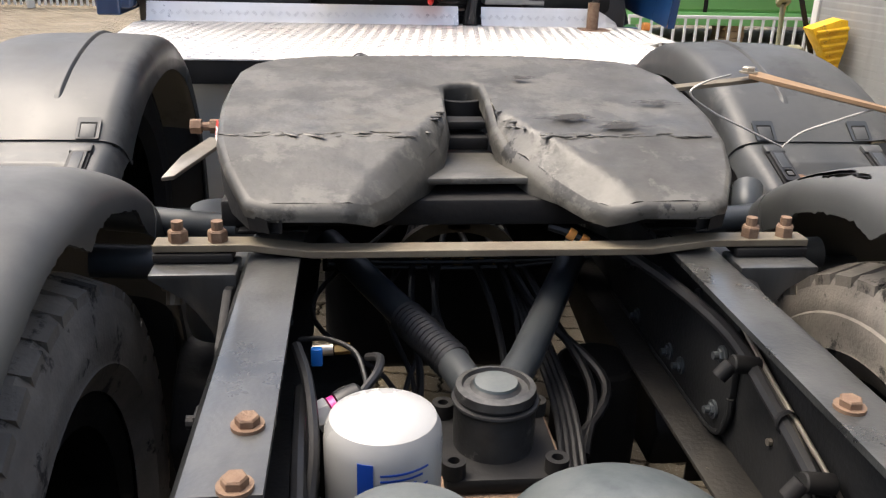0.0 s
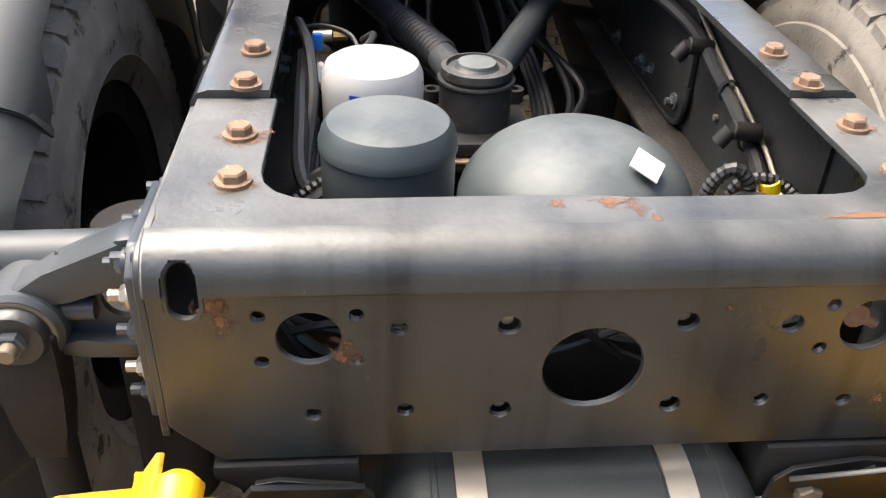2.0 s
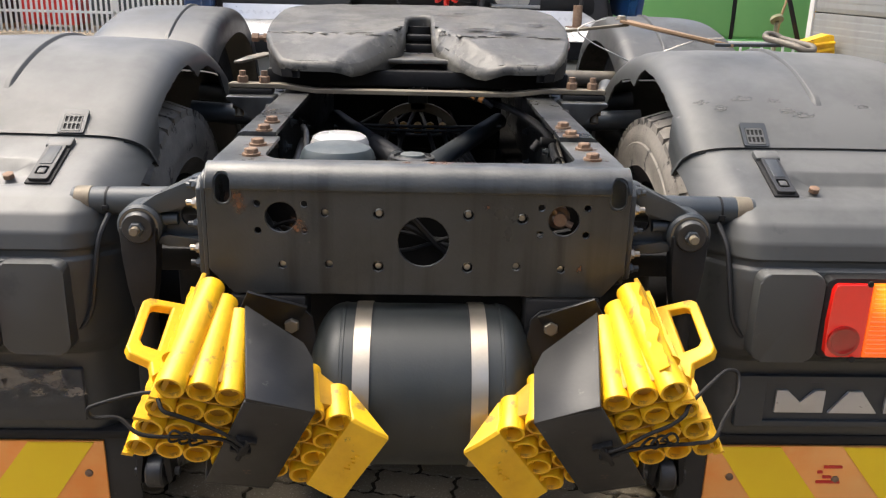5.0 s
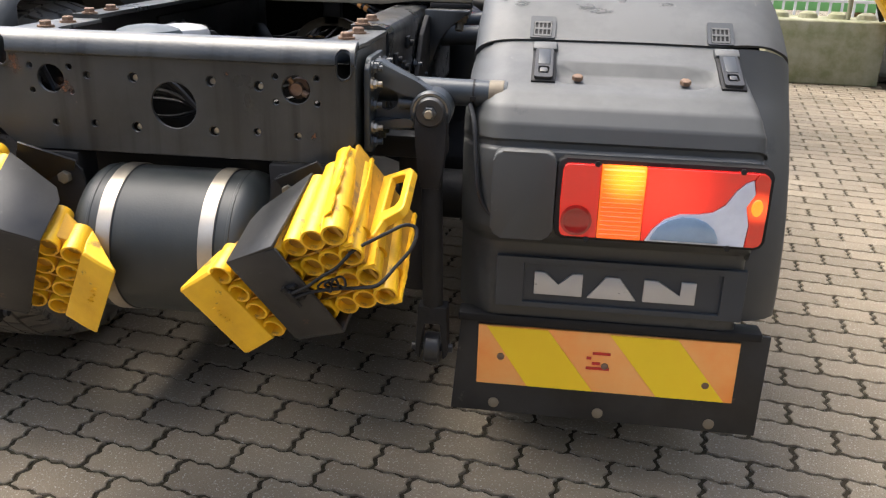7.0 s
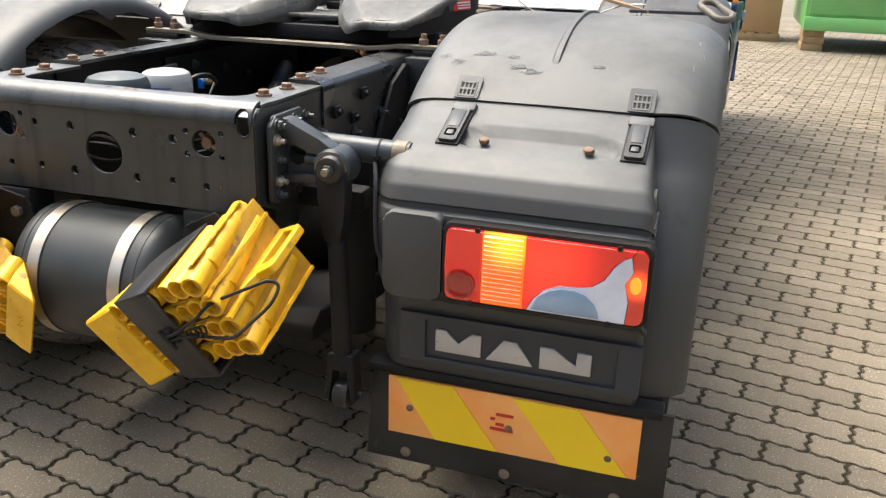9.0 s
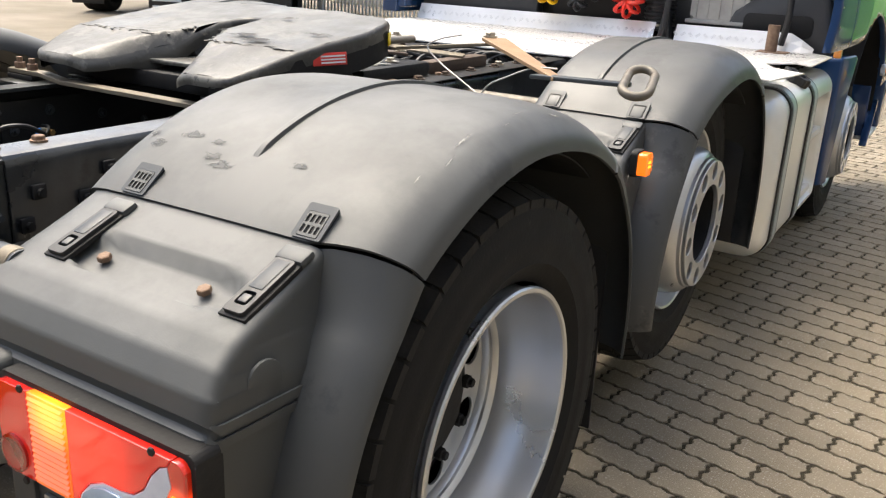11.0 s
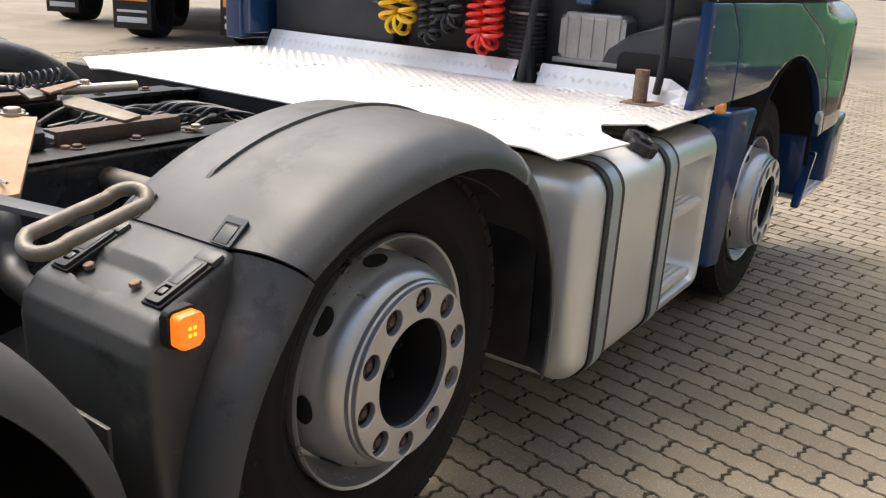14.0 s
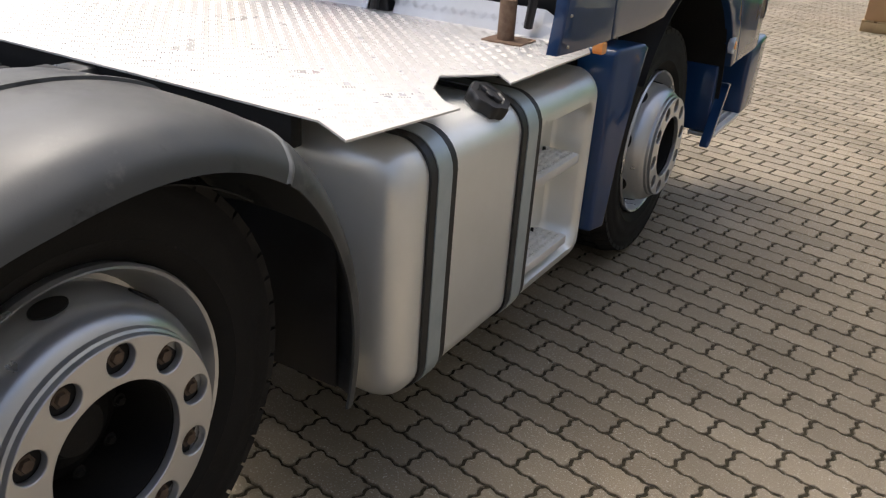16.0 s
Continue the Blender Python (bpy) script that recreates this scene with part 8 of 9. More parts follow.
def chock_set(label, place, group, torn=False):
    """A yellow hollow chock seen from its base: rows of tubes that rise along y to the wheel face, a solid toe, and a heel with fins and a grip."""
    ob = thing("wheel_chock", label, "wheel chock", group, at=place)
    bm = bmesh.new()
    rings = []
    for z in (0.0, 0.005, 0.186, 0.191):
        d = 0.004 if z in (0.0, 0.191) else 0.0
        rings.append([(d, -0.002 + d, z), (0.03, 0.006 + d, z), (0.066 - d, 0.02 + d, z), (0.07 - d, 0.05, z), (0.066 - d, 0.086 - d, z), (0.05, 0.07 - d, z), (0.025, 0.036 - d, z), (d, 0.006 - d, z)])
    loft(bm, rings)
    part("toe", bm, M_YELLOW, ob, "solid yellow toe of the chock", bevel=0.0015)
    bm = bmesh.new()
    for k in range(5):
        box(bm, (0.022 + 0.004 * (k % 2), 0.0015, 0.085 + 0.009 * k), (0.034 - 0.003 * (k % 3), 0.0055, 0.088 + 0.009 * k), 0.001)
    part("moulded_mark", bm, M_YELLOW, ob, "worn moulded mark")
    r = 0.0222
    for i in range(7):
        a = 0.081 + 0.0457 * i
        meshes = []
        for j in range(4):
            b = 0.0222 + 0.0503 * j - (0.009 if i == 1 else 0.0) + (0.003 if i % 2 else 0.0)
            low = 0.024 + 0.003 * ((i * 5 + j * 3) % 3)
            if not meshes:
                bm = bmesh.new()
                lean = (0.0, 0.0, 0.0, 0.0, -0.014, -0.034, -0.056)[i]
                lathe(bm, (0, 0, 0), (lean, chock_top(a + lean) - 0.03, 0),
                      [(r * 0.66, 0.06), (r * 0.74, 0.004), (r * 0.8, 0.0), (r * 0.97, 0.0), (r, 0.003), (r * 0.97, chock_top(a + lean) - 0.034), (r * 0.5, chock_top(a + lean) - 0.026), (0, chock_top(a + lean) - 0.026)], 18)
                lathe(bm, (0, 0, 0), (0, 1, 0), [(r * 0.7, 0.06), (0, 0.06)], 18)
                for q in range(2):
                    w = 2.1 + 1.9 * q
                    rod(bm, (r * 0.8 * math.cos(w), -0.0012, r * 0.8 * math.sin(w)), (r * 0.8 * math.cos(w), 0.002, r * 0.8 * math.sin(w)), 0.0022, seg=8)
                t = part("tube", bm, M_YELLOW, ob)
                meshes.append(t.data)
            else:
                t = new("tube", meshes[0])
                t.parent = ob
            t.matrix_basis = Matrix.Translation((a, low, b)) @ Matrix.Rotation(radians(11.0 * (i + 2 * j) % 40), 4, "Y")
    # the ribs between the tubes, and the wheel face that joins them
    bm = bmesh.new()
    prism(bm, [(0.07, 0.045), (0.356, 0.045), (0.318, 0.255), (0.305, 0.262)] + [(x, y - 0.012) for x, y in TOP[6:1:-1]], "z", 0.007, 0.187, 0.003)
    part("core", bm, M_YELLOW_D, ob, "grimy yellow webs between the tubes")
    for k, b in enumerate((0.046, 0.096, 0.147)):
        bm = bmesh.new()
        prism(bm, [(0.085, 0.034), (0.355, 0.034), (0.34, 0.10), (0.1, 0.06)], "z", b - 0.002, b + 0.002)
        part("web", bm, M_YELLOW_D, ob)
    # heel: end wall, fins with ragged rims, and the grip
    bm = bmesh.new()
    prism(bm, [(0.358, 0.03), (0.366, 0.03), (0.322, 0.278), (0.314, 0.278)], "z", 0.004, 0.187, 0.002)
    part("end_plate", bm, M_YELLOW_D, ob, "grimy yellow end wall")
    for z, reach, name in ((0.003, 0.014, "fin"), (0.094, 0.022, "fin"), (0.148, 0.014, "fin")):
        bm = bmesh.new()

        def rim(u, v):
            y = 0.022 + 0.252 * u
            base_x = 0.362 - 0.17 * (y - 0.03)
            w = reach * (1 - 0.35 * u) + 0.0022 * noise.noise(Vector((u * 21, z * 90, 1.0)))
            return base_x - 0.004 + (w + 0.004) * v, y, z - 0.003 + 0.004 * noise.noise(Vector((u * 4, z * 50, 3.0)))
        sheet(bm, rim, 40, 2, 0.006)
        part(name, bm, M_YELLOW, ob, "yellow fin with a worn rim")
    bm = bmesh.new()
    lip = [(0.318, 0.278), (0.386, 0.272), (0.396, 0.262), (0.412, 0.152), (0.406, 0.138), (0.372, 0.128), (0.364, 0.09), (0.351, 0.09)]
    holed(bm, lip, [[(0.346, 0.260), (0.372, 0.257), (0.381, 0.25), (0.392, 0.172), (0.386, 0.162), (0.362, 0.158)]], "z", 0.087, 0.106)
    part("grip", bm, M_YELLOW, ob, "yellow carrying grip", bevel=0.004)
    if torn:
        bm = bmesh.new()

        def flap(u, v):
            y = 0.05 + 0.2 * u
            n = noise.noise(Vector((u * 9, 0.0, 2.0)))
            return 0.344 - 0.2 * (y - 0.05) + v * (0.020 + 0.012 * n), y, 0.196 + 0.006 * v + 0.004 * n
        sheet(bm, flap, 40, 3, 0.003)
        part("torn_edge", bm, M_YELLOW, ob, "torn bright edge of the side wall")
    return ob


def holder(label, place, group, side):
    """A band of folded black sheet round the chock, with its catch, wire bail and mounting tab."""
    ob = thing("chock_holder", label, "chock holder", group, at=place)
    z1 = 0.206
    bm = bmesh.new()
    prism(bm, [(0.128, 0.0), (0.137, z1), (0.249, z1 - 0.008), (0.236, -0.014)], "y", 0.006, 0.012, 0.001)
    part("front_plate", bm, M_HOLDER, ob, "black folded steel front", bevel=0.002)
    bm = bmesh.new()
    prism(bm, [(0.137, 0.0062), (0.135, 0.118), (0.150, 0.15), (0.252, 0.205), (0.249, 0.0062)], "z", z1 - 0.006, z1, 0.001)
    part("top_plate", bm, M_HOLDER, ob, "black folded steel top", bevel=0.002)
    bm = bmesh.new()
    prism(bm, [(0.133, 0.0), (0.14, z1), (0.249, z1), (0.236, -0.012)], "y", 0.235, 0.241, 0.001)
    part("back_plate", bm, M_HOLDER, ob)
    bm = bmesh.new()
    prism(bm, [(0.130, -0.006), (0.130, 0.0), (0.236, -0.012), (0.236, -0.018)], "y", 0.0062, 0.24, 0.001)
    part("bottom_plate", bm, M_HOLDER, ob)
    bm = bmesh.new()
    box(bm, (0.198, -0.004, 0.086), (0.232, 0.008, 0.094), 0.002)
    box(bm, (0.198, -0.004, 0.112), (0.232, 0.008, 0.120), 0.002)
    box(bm, (0.208, -0.012, 0.09), (0.222, 0.007, 0.116), 0.003)
    rod(bm, (0.215, -0.008, 0.078), (0.215, -0.008, 0.128), 0.004, seg=10)
    part("catch", bm, M_BLACK, ob, "black catch")
    bm = bmesh.new()
    if side > 0:
        bend = [(0.355, 0.01, 0.132), (0.366, 0.03, 0.13), (0.402, 0.08, 0.108), (0.424, 0.105, 0.095), (0.436, 0.105, 0.078), (0.426, 0.075, 0.066), (0.398, 0.04, 0.062), (0.378, 0.006, 0.064)]
    else:
        bend = [(0.355, 0.006, 0.128), (0.37, 0.03, 0.132), (0.395, 0.036, 0.116), (0.44, 0.022, 0.096), (0.452, 0.018, 0.084), (0.44, 0.016, 0.07), (0.405, 0.022, 0.072), (0.378, 0.004, 0.07)]
    run = [(0.25, -0.004, 0.11), (0.29, 0.002, 0.117), (0.33, 0.004, 0.124)] + bend + [(0.35, 0.0, 0.072), (0.30, 0.0, 0.086), (0.25, -0.004, 0.098)]
    run = [(x, y, z + (0.0 if side > 0 else 0.016)) for x, y, z in run]
    tube(bm, smooth_path([(0.215, -0.008, 0.11)] + run + [(0.215, -0.008, 0.098)], 6), 0.0032, 7)
    bail = part("wire_bail", bm, M_BLACK, ob, "bent black wire bail")
    bm = bmesh.new()
    for k in range(3):
        ring = [(0.285 + 0.016 * k + 0.013 * math.cos(w), 0.0 + 0.004 * math.sin(w * 2), 0.096 + 0.011 * math.sin(w)) for w in [2 * math.pi * q / 18 for q in range(18)]]
        tube(bm, ring, 0.0022, 6, closed=True)
    part("wire_coil", bm, M_BLACK, bail, "twisted wire loops")
    bm = bmesh.new()
    inv = chock_pose(side).inverted()
    sx, dx = (1, 0.0) if side > 0 else (-1, 0.021)
    holed(bm, [(dx + sx * x, z) for x, z in ((0.205, 0.742), (0.222, 0.757), (0.29, 0.768), (0.312, 0.764), (0.32, 0.70), (0.215, 0.60), (0.176, 0.615), (0.171, 0.65), (0.199, 0.70))], [[(dx + sx * x, z) for x, z in circle(0.33, 0.72, 0.004, 8)]], "y", -0.018, -0.012)
    bmesh.ops.transform(bm, matrix=inv, verts=bm.verts[:])
    part("mounting_tab", bm, M_HOLDER, ob, "rust-stained mounting tab", bevel=0.001)
    hexbolt(ob, inv @ Vector((dx + sx * 0.240, -0.018, 0.727)), inv.to_3x3() @ Vector((0, -1, 0)), 0.0135, 0.012, 0.0, M_BARE)
    hexbolt(ob, inv @ Vector((dx + sx * 0.30, -0.018, 0.75)), inv.to_3x3() @ Vector((0, -1, 0)), 0.011, 0.01, 0.0, M_HOLDER)
    return ob


for s in (1, -1):
    chock_set("yellow hollow plastic wheel chock clamped in a black holder" if s < 0 else "yellow hollow plastic wheel chock with a torn side wall", chock_pose(s), "wheel chocks on the truck", s > 0)
    holder("black steel chock holder bolted under the crossmember", chock_pose(s), "chock holders on the truck", s)


# ---- hoses, cables and connectors between the rails ----
def loom(name, pts, r, m=None, label="", ribbed=False):
    bm = bmesh.new()
    if ribbed:
        corrugated(bm, pts, r)
    else:
        tube(bm, smooth_path(pts, 7), r, 8)
    return part(name, bm, m or M_HOSE, truck, label)


loom("wiring_loom", [(0.12, 1.3, 0.96), (0.2, 1.1, 0.965), (0.27, 0.95, 0.96), (0.325, 0.75, 0.94), (0.33, 0.6, 0.91), (0.335, 0.45, 0.86), (0.32, 0.32, 0.83), (0.33, 0.2, 0.84)], 0.0105, None, "black cable loom along the rail")
loom("grey_cable", [(0.345, 0.8, 0.97), (0.342, 0.65, 0.93), (0.345, 0.45, 0.875), (0.335, 0.32, 0.845), (0.345, 0.18, 0.845)], 0.0035, M_STRAP, "thin grey cable")
for k, (y, z) in enumerate(((0.56, 0.9), (0.46, 0.87), (0.36, 0.845))):
    bm = bmesh.new()
    lathe(bm, (0.334 - 0.002 * k, y - 0.006, z), (0.334 - 0.002 * k, y + 0.1, z - 0.02), [(0.014, 0), (0.0165, 0.002), (0.0165, 0.008), (0.014, 0.01)], 14)
    part("cable_tie", bm, M_BLACK, truck)
loom("wiring_loom", [(0.23, 0.325, 0.80), (0.226, 0.32, 0.87), (0.246, 0.312, 0.905), (0.27, 0.308, 0.885), (0.274, 0.30, 0.83), (0.29, 0.27, 0.80)], 0.0078, None, "looped corrugated cable", True)
loom("wiring_loom", [(0.255, 0.34, 0.8), (0.265, 0.33, 0.87), (0.29, 0.325, 0.885), (0.325, 0.315, 0.875), (0.352, 0.26, 0.84)], 0.0068, None, "corrugated cable", True)
loom("wiring_loom", [(0.2, 0.22, 0.86), (0.26, 0.30, 0.875), (0.33, 0.26, 0.86), (0.35, 0.15, 0.80)], 0.006)
for x, y, z in ((0.2715, 0.306, 0.874), (0.302, 0.322, 0.884)):
    bm = bmesh.new()
    lathe(bm, (x, y, z), (x + 0.01, y, z - 0.03), [(0.0108, 0), (0.0128, 0.001), (0.0132, 0.008), (0.0128, 0.016), (0.0108, 0.017)], 14)
    part("yellow_tape", bm, M_SIGNY, truck, "yellow tape round a cable")
bm = bmesh.new()
box(bm, (0.205, 0.215, 0.80), (0.245, 0.29, 0.86), 0.006)
box(bm, (0.215, 0.24, 0.86), (0.238, 0.27, 0.885), 0.006)
part("valve_block", bm, M_BARE, truck, "dirty cast valve block")
bm = bmesh.new()
rod(bm, (0.30, 0.18, 0.815), (0.315, 0.178, 0.815), 0.013)
part("red_seal", bm, M_COILR, truck, "red connector seal")
bm = bmesh.new()
rod(bm, (0.315, 0.178, 0.815), (0.36, 0.17, 0.815), 0.015, chamfer=0.003)
part("connector", bm, M_HOSE, truck, "black round connector")
for k, (y, z) in enumerate(((0.45, 0.89), (0.66, 0.93))):
    bm = bmesh.new()
    rod(bm, (0.30, y, z), (0.34, y, z - 0.005), 0.013, seg=14, chamfer=0.002)
    rod(bm, (0.285, y, z - 0.02), (0.30, y, z), 0.011, seg=12)
    part("sensor", bm, M_BLACK, truck, "black sensor plug")
random.seed(21)
# left side: hoses, brass fitting, blue and pink clips
for k in range(5):
    loom("air_hose", [(-0.275 + 0.006 * k, 0.62 - 0.03 * k, 0.93 - 0.02 * k), (-0.27 + 0.004 * k, 0.45, 0.91 - 0.015 * k), (-0.26, 0.33 + 0.01 * k, 0.88 - 0.02 * k), (-0.2 - 0.01 * k, 0.26, 0.86 - 0.02 * k), (-0.12, 0.24, 0.8)], 0.0075 if k % 2 else 0.009, None, "black air hose")
for k in range(3):
    loom("air_hose", [(-0.33, 0.25 + 0.04 * k, 0.80), (-0.27, 0.27 + 0.03 * k, 0.87), (-0.2, 0.30 + 0.02 * k, 0.90), (-0.14, 0.30, 0.86)], 0.008, None, "black air hose", k == 1)
loom("wiring_loom", [(-0.285, 0.70, 0.95), (-0.265, 0.6, 0.95), (-0.255, 0.5, 0.92), (-0.262, 0.42, 0.87), (-0.27, 0.34, 0.84)], 0.0075, None, "black cable")
loom("thin_cable", [(-0.29, 0.82, 0.90), (-0.25, 0.81, 0.905), (-0.21, 0.78, 0.90), (-0.195, 0.74, 0.88), (-0.19, 0.70, 0.85)], 0.004)
bm = bmesh.new()
rod(bm, (-0.27, 0.80, 0.892), (-0.24, 0.80, 0.893), 0.0095, seg=14)
part("fitting", bm, M_STRAP, truck, "steel push-in fitting")
bm = bmesh.new()
rod(bm, (-0.238, 0.80, 0.893), (-0.215, 0.80, 0.894), 0.0085, seg=6)
part("fitting", bm, M_BRASS, truck, "brass fitting")
bm = bmesh.new()
box(bm, (-0.272, 0.785, 0.872), (-0.255, 0.80, 0.90), 0.003)
part("clip", bm, M_BLUECLIP, truck, "bright blue clip")
bm = bmesh.new()
lathe(bm, (-0.268, 0.60, 0.895), (-0.21, 0.62, 0.915), [(0, 0), (0.012, 0), (0.012, 0.012), (0.019, 0.012), (0.019, 0.03), (0.016, 0.032), (0, 0.032)], 6)
part("union_nut", bm, M_LETTER, truck, "grey union nut")
bm = bmesh.new()
lathe(bm, (-0.238, 0.61, 0.9055), (-0.2, 0.625, 0.918), [(0, 0), (0.017, 0), (0.017, 0.008), (0, 0.008)], 20)
part("pink_ring", bm, M_PINK, truck, "pink plastic ring")
bm = bmesh.new()
lathe(bm, (-0.229, 0.613, 0.909), (-0.19, 0.63, 0.923), [(0, 0), (0.019, 0), (0.02, 0.012), (0.017, 0.03), (0.012, 0.034), (0, 0.034)], 18)
part("connector", bm, M_HOSE, truck, "black connector body")
loom("thin_cable", [(-0.2, 0.625, 0.92), (-0.18, 0.65, 0.935), (-0.175, 0.70, 0.93), (-0.19, 0.76, 0.90)], 0.006)
for k in range(10):
    x = random.uniform(-0.2, 0.2)
    loom("cable", [(x, 0.85, 0.66), (x + random.uniform(-0.1, 0.1), 0.98, 0.72), (x + random.uniform(-0.12, 0.12), 1.15, 0.80), (x * 0.6, 1.42, 0.88)], random.choice((0.005, 0.007, 0.009)))
for k in range(4):
    loom("brake_hose", [(0.11 + 0.014 * k, 0.62, 0.64), (0.10 + 0.012 * k, 0.7, 0.68), (0.12 + 0.01 * k, 0.9, 0.74), (0.10 + 0.01 * k, 1.2, 0.8)], 0.006)
for k in range(3):
    loom("thin_cable", [(-0.26, 1.22 + 0.02 * k, 0.86), (-0.1, 1.26, 0.835 + 0.012 * k), (0.1, 1.26, 0.835 + 0.012 * k), (0.26, 1.22, 0.87)], 0.005)
# outside the left rail: small valve and bolts
for k, (y, z) in enumerate(((0.36, 0.93), (0.46, 0.90), (0.52, 0.95), (0.33, 0.87))):
    for s in (1, -1):
        bm = bmesh.new()
        box(bm, (s * 0.376, y - 0.015, z - 0.015), (s * 0.386, y + 0.015, z + 0.015), 0.004)
        rod(bm, (s * 0.386, y, z), (s * 0.395, y, z), 0.008, seg=10)
        part("rail_fitting", bm, M_BLACK, truck, "grey rail fitting")

# ---- the yard ----
bm = bmesh.new()
prism(bm, [(-160, -160), (160, -160), (160, 160), (-160, 160)], "z", -0.3, -0.0065)
ground = part("ground", bm, M_JOINT, None, flat=True)
tagged(ground, "wide paved yard with dark sandy joints", "ground", kind="structure")

for name, ps in (("pavement_north", [(-160, 16.5), (160, 16.5), (160, 160), (-160, 160)]), ("pavement_west", [(-160, -160), (-9.0, -160), (-9.0, 16.49), (-160, 16.49)])):
    bm = bmesh.new()
    prism(bm, ps, "z", -0.006, -0.001)
    tagged(part(name, bm, M_YARD, None, flat=True), "far tan paving of the yard", "pavement", kind="structure")

# an unseen dark wall, added behind to keep light off faces turned south
bm = bmesh.new()
box(bm, (-40, -14.5, 0), (40, -14.0, 6.5))
tagged(part("wall_south", bm, M_BLOCKER, None, flat=True), "unseen dark wall added to hold back light from behind", "wall", kind="structure")

# far buildings and things
bm = bmesh.new()
wall_m = pose(3.76, 6.9, 0, 0, 0, 6.5)
wall = thing("wall_east", "grey ribbed cladding wall of a hall", "wall", kind="structure", at=wall_m)
for k in range(5):
    bm = bmesh.new()
    box(bm, (0, -14, 0.05 + 1.0 * k), (0.08, 0, 1.04 + 1.0 * k), 0.008)
    for q in range(16):
        z = 0.09 + 1.0 * k + 0.06 * q
        box(bm, (-0.0009, -14, z), (0.004, -0.001, z + 0.045))
    part("panel", bm, M_WALL, wall)
bm = bmesh.new()
box(bm, (-0.02, -0.02, 0), (0.1, 0.06, 5.1), 0.005)
part("corner_trim", bm, M_WHITE, wall, "pale corner trim")
bm = bmesh.new()
box(bm, (0.1, -14, 0), (8, 0.0, 5.1))
part("hall_body", bm, M_WALL, wall)

cont = thing("shipping_container", "green steel container with doors on timber blocks", "container", at=pose(0, 11.7, 0))
bm = bmesh.new()
box(bm, (2.25, 0, 0.30), (8.3, 2.4, 2.9), 0.01)
part("body", bm, M_GREEN, cont)
for x0, x1 in ((2.3, 3.25), (3.27, 4.68), (4.74, 5.9), (5.92, 7.2)):
    bm = bmesh.new()
    box(bm, (x0, -0.03, 0.5), (x1, 0.02, 2.8), 0.008)
    part("door_leaf", bm, M_GREEN, cont)
bm = bmesh.new()
box(bm, (4.685, -0.035, 0.4), (4.735, 0.02, 2.8), 0.004)
part("door_seal", bm, M_BLACK, cont, "black vertical rubber seal")
bm = bmesh.new()
box(bm, (2.25, -0.05, 0.28), (8.3, 0.03, 0.46), 0.01)
part("bottom_rail", bm, M_GREEN, cont)
bm = bmesh.new()
box(bm, (4.185, -0.05, 1.42), (4.25, -0.03, 1.67), 0.006)
part("door_plate", bm, M_WHITE, cont, "white door plate")
bm = bmesh.new()
box(bm, (2.40, -0.045, 2.19), (3.22, -0.03, 2.45), 0.003)
sign = part("sign", bm, M_REDLAB, cont, "red and teal sign with white lettering bars")
bm = bmesh.new()
box(bm, (2.40, -0.045, 2.08), (3.22, -0.03, 2.188), 0.003)
part("teal_strip", bm, M_TEAL, sign, "teal strip of the sign")
for x0, x1, z0, z1 in ((2.55, 2.75, 2.21, 2.26), (2.78, 3.1, 2.21, 2.26), (2.7, 3.15, 2.115, 2.145)):
    bm = bmesh.new()
    box(bm, (x0, -0.05, z0), (x1, -0.044, z1))
    part("lettering_bar", bm, M_WHITE, sign)
for x in (2.4, 5.2, 8.0):
    bm = bmesh.new()
    for k in range(3):
        box(bm, (x - 0.14 + 0.01 * (k % 2), 0.0, 0.1 * k), (x + 0.14 + 0.01 * (k % 2), 0.5, 0.1 * k + 0.095), 0.004)
    tagged(part("timber_block", bm, M_WOOD), "stacked timber blocks under the container", "timber").matrix_basis = pose(0, 11.72, 0)

pal = thing("pallet", "wooden pallet on the pavers", "pallet", at=pose(1.60, 13.03, 0))
for k in range(5):
    bm = bmesh.new()
    box(bm, (-0.4 + 0.17 * k, -0.3, 0.11), (-0.27 + 0.17 * k, 0.7, 0.13), 0.002)
    part("plank", bm, M_WOOD, pal)
for k in range(3):
    bm = bmesh.new()
    box(bm, (-0.4, -0.3 + 0.44 * k, 0), (0.42, -0.18 + 0.44 * k, 0.109), 0.002)
    part("bearer", bm, M_WOOD, pal)
bm = bmesh.new()
box(bm, (-0.38, -0.28, 0.131), (0.4, 0.65, 1.25), 0.01)
tagged(part("cardboard_box", bm, M_CARD), "tall brown cardboard box on a pallet", "box").matrix_basis = pose(1.60, 13.03, 0)

blk = thing("concrete_block", "mossy concrete block with round studs", "concrete block", at=pose(2.64, 6.56, 0, 0, 0, -3))
bm = bmesh.new()
box(bm, (0, 0, 0), (1.0, 0.5, 0.56), 0.02, 3)
part("body", bm, M_CONC, blk)
for k in range(4):
    bm = bmesh.new()
    lathe(bm, (0.12 + 0.25 * k, 0.25, 0.558), (0.12 + 0.25 * k, 0.25, 1.0), [(0.09, 0), (0.075, 0.04), (0.04, 0.06), (0, 0.06)], 16)
    part("stud", bm, M_CONC, blk)
far = thing("wheel_chock", "yellow ribbed wheel chock wedged between concrete block and wall", "wheel chock")
bm = bmesh.new()
prism(bm, [(3.445, 0.79), (3.69, 0.872), (3.742, 0.862), (3.772, 0.72), (3.712, 0.415), (3.69, 0.43), (3.60, 0.585)], "y", 6.38, 6.54, 0.006)
part("body", bm, M_YELLOW, far)
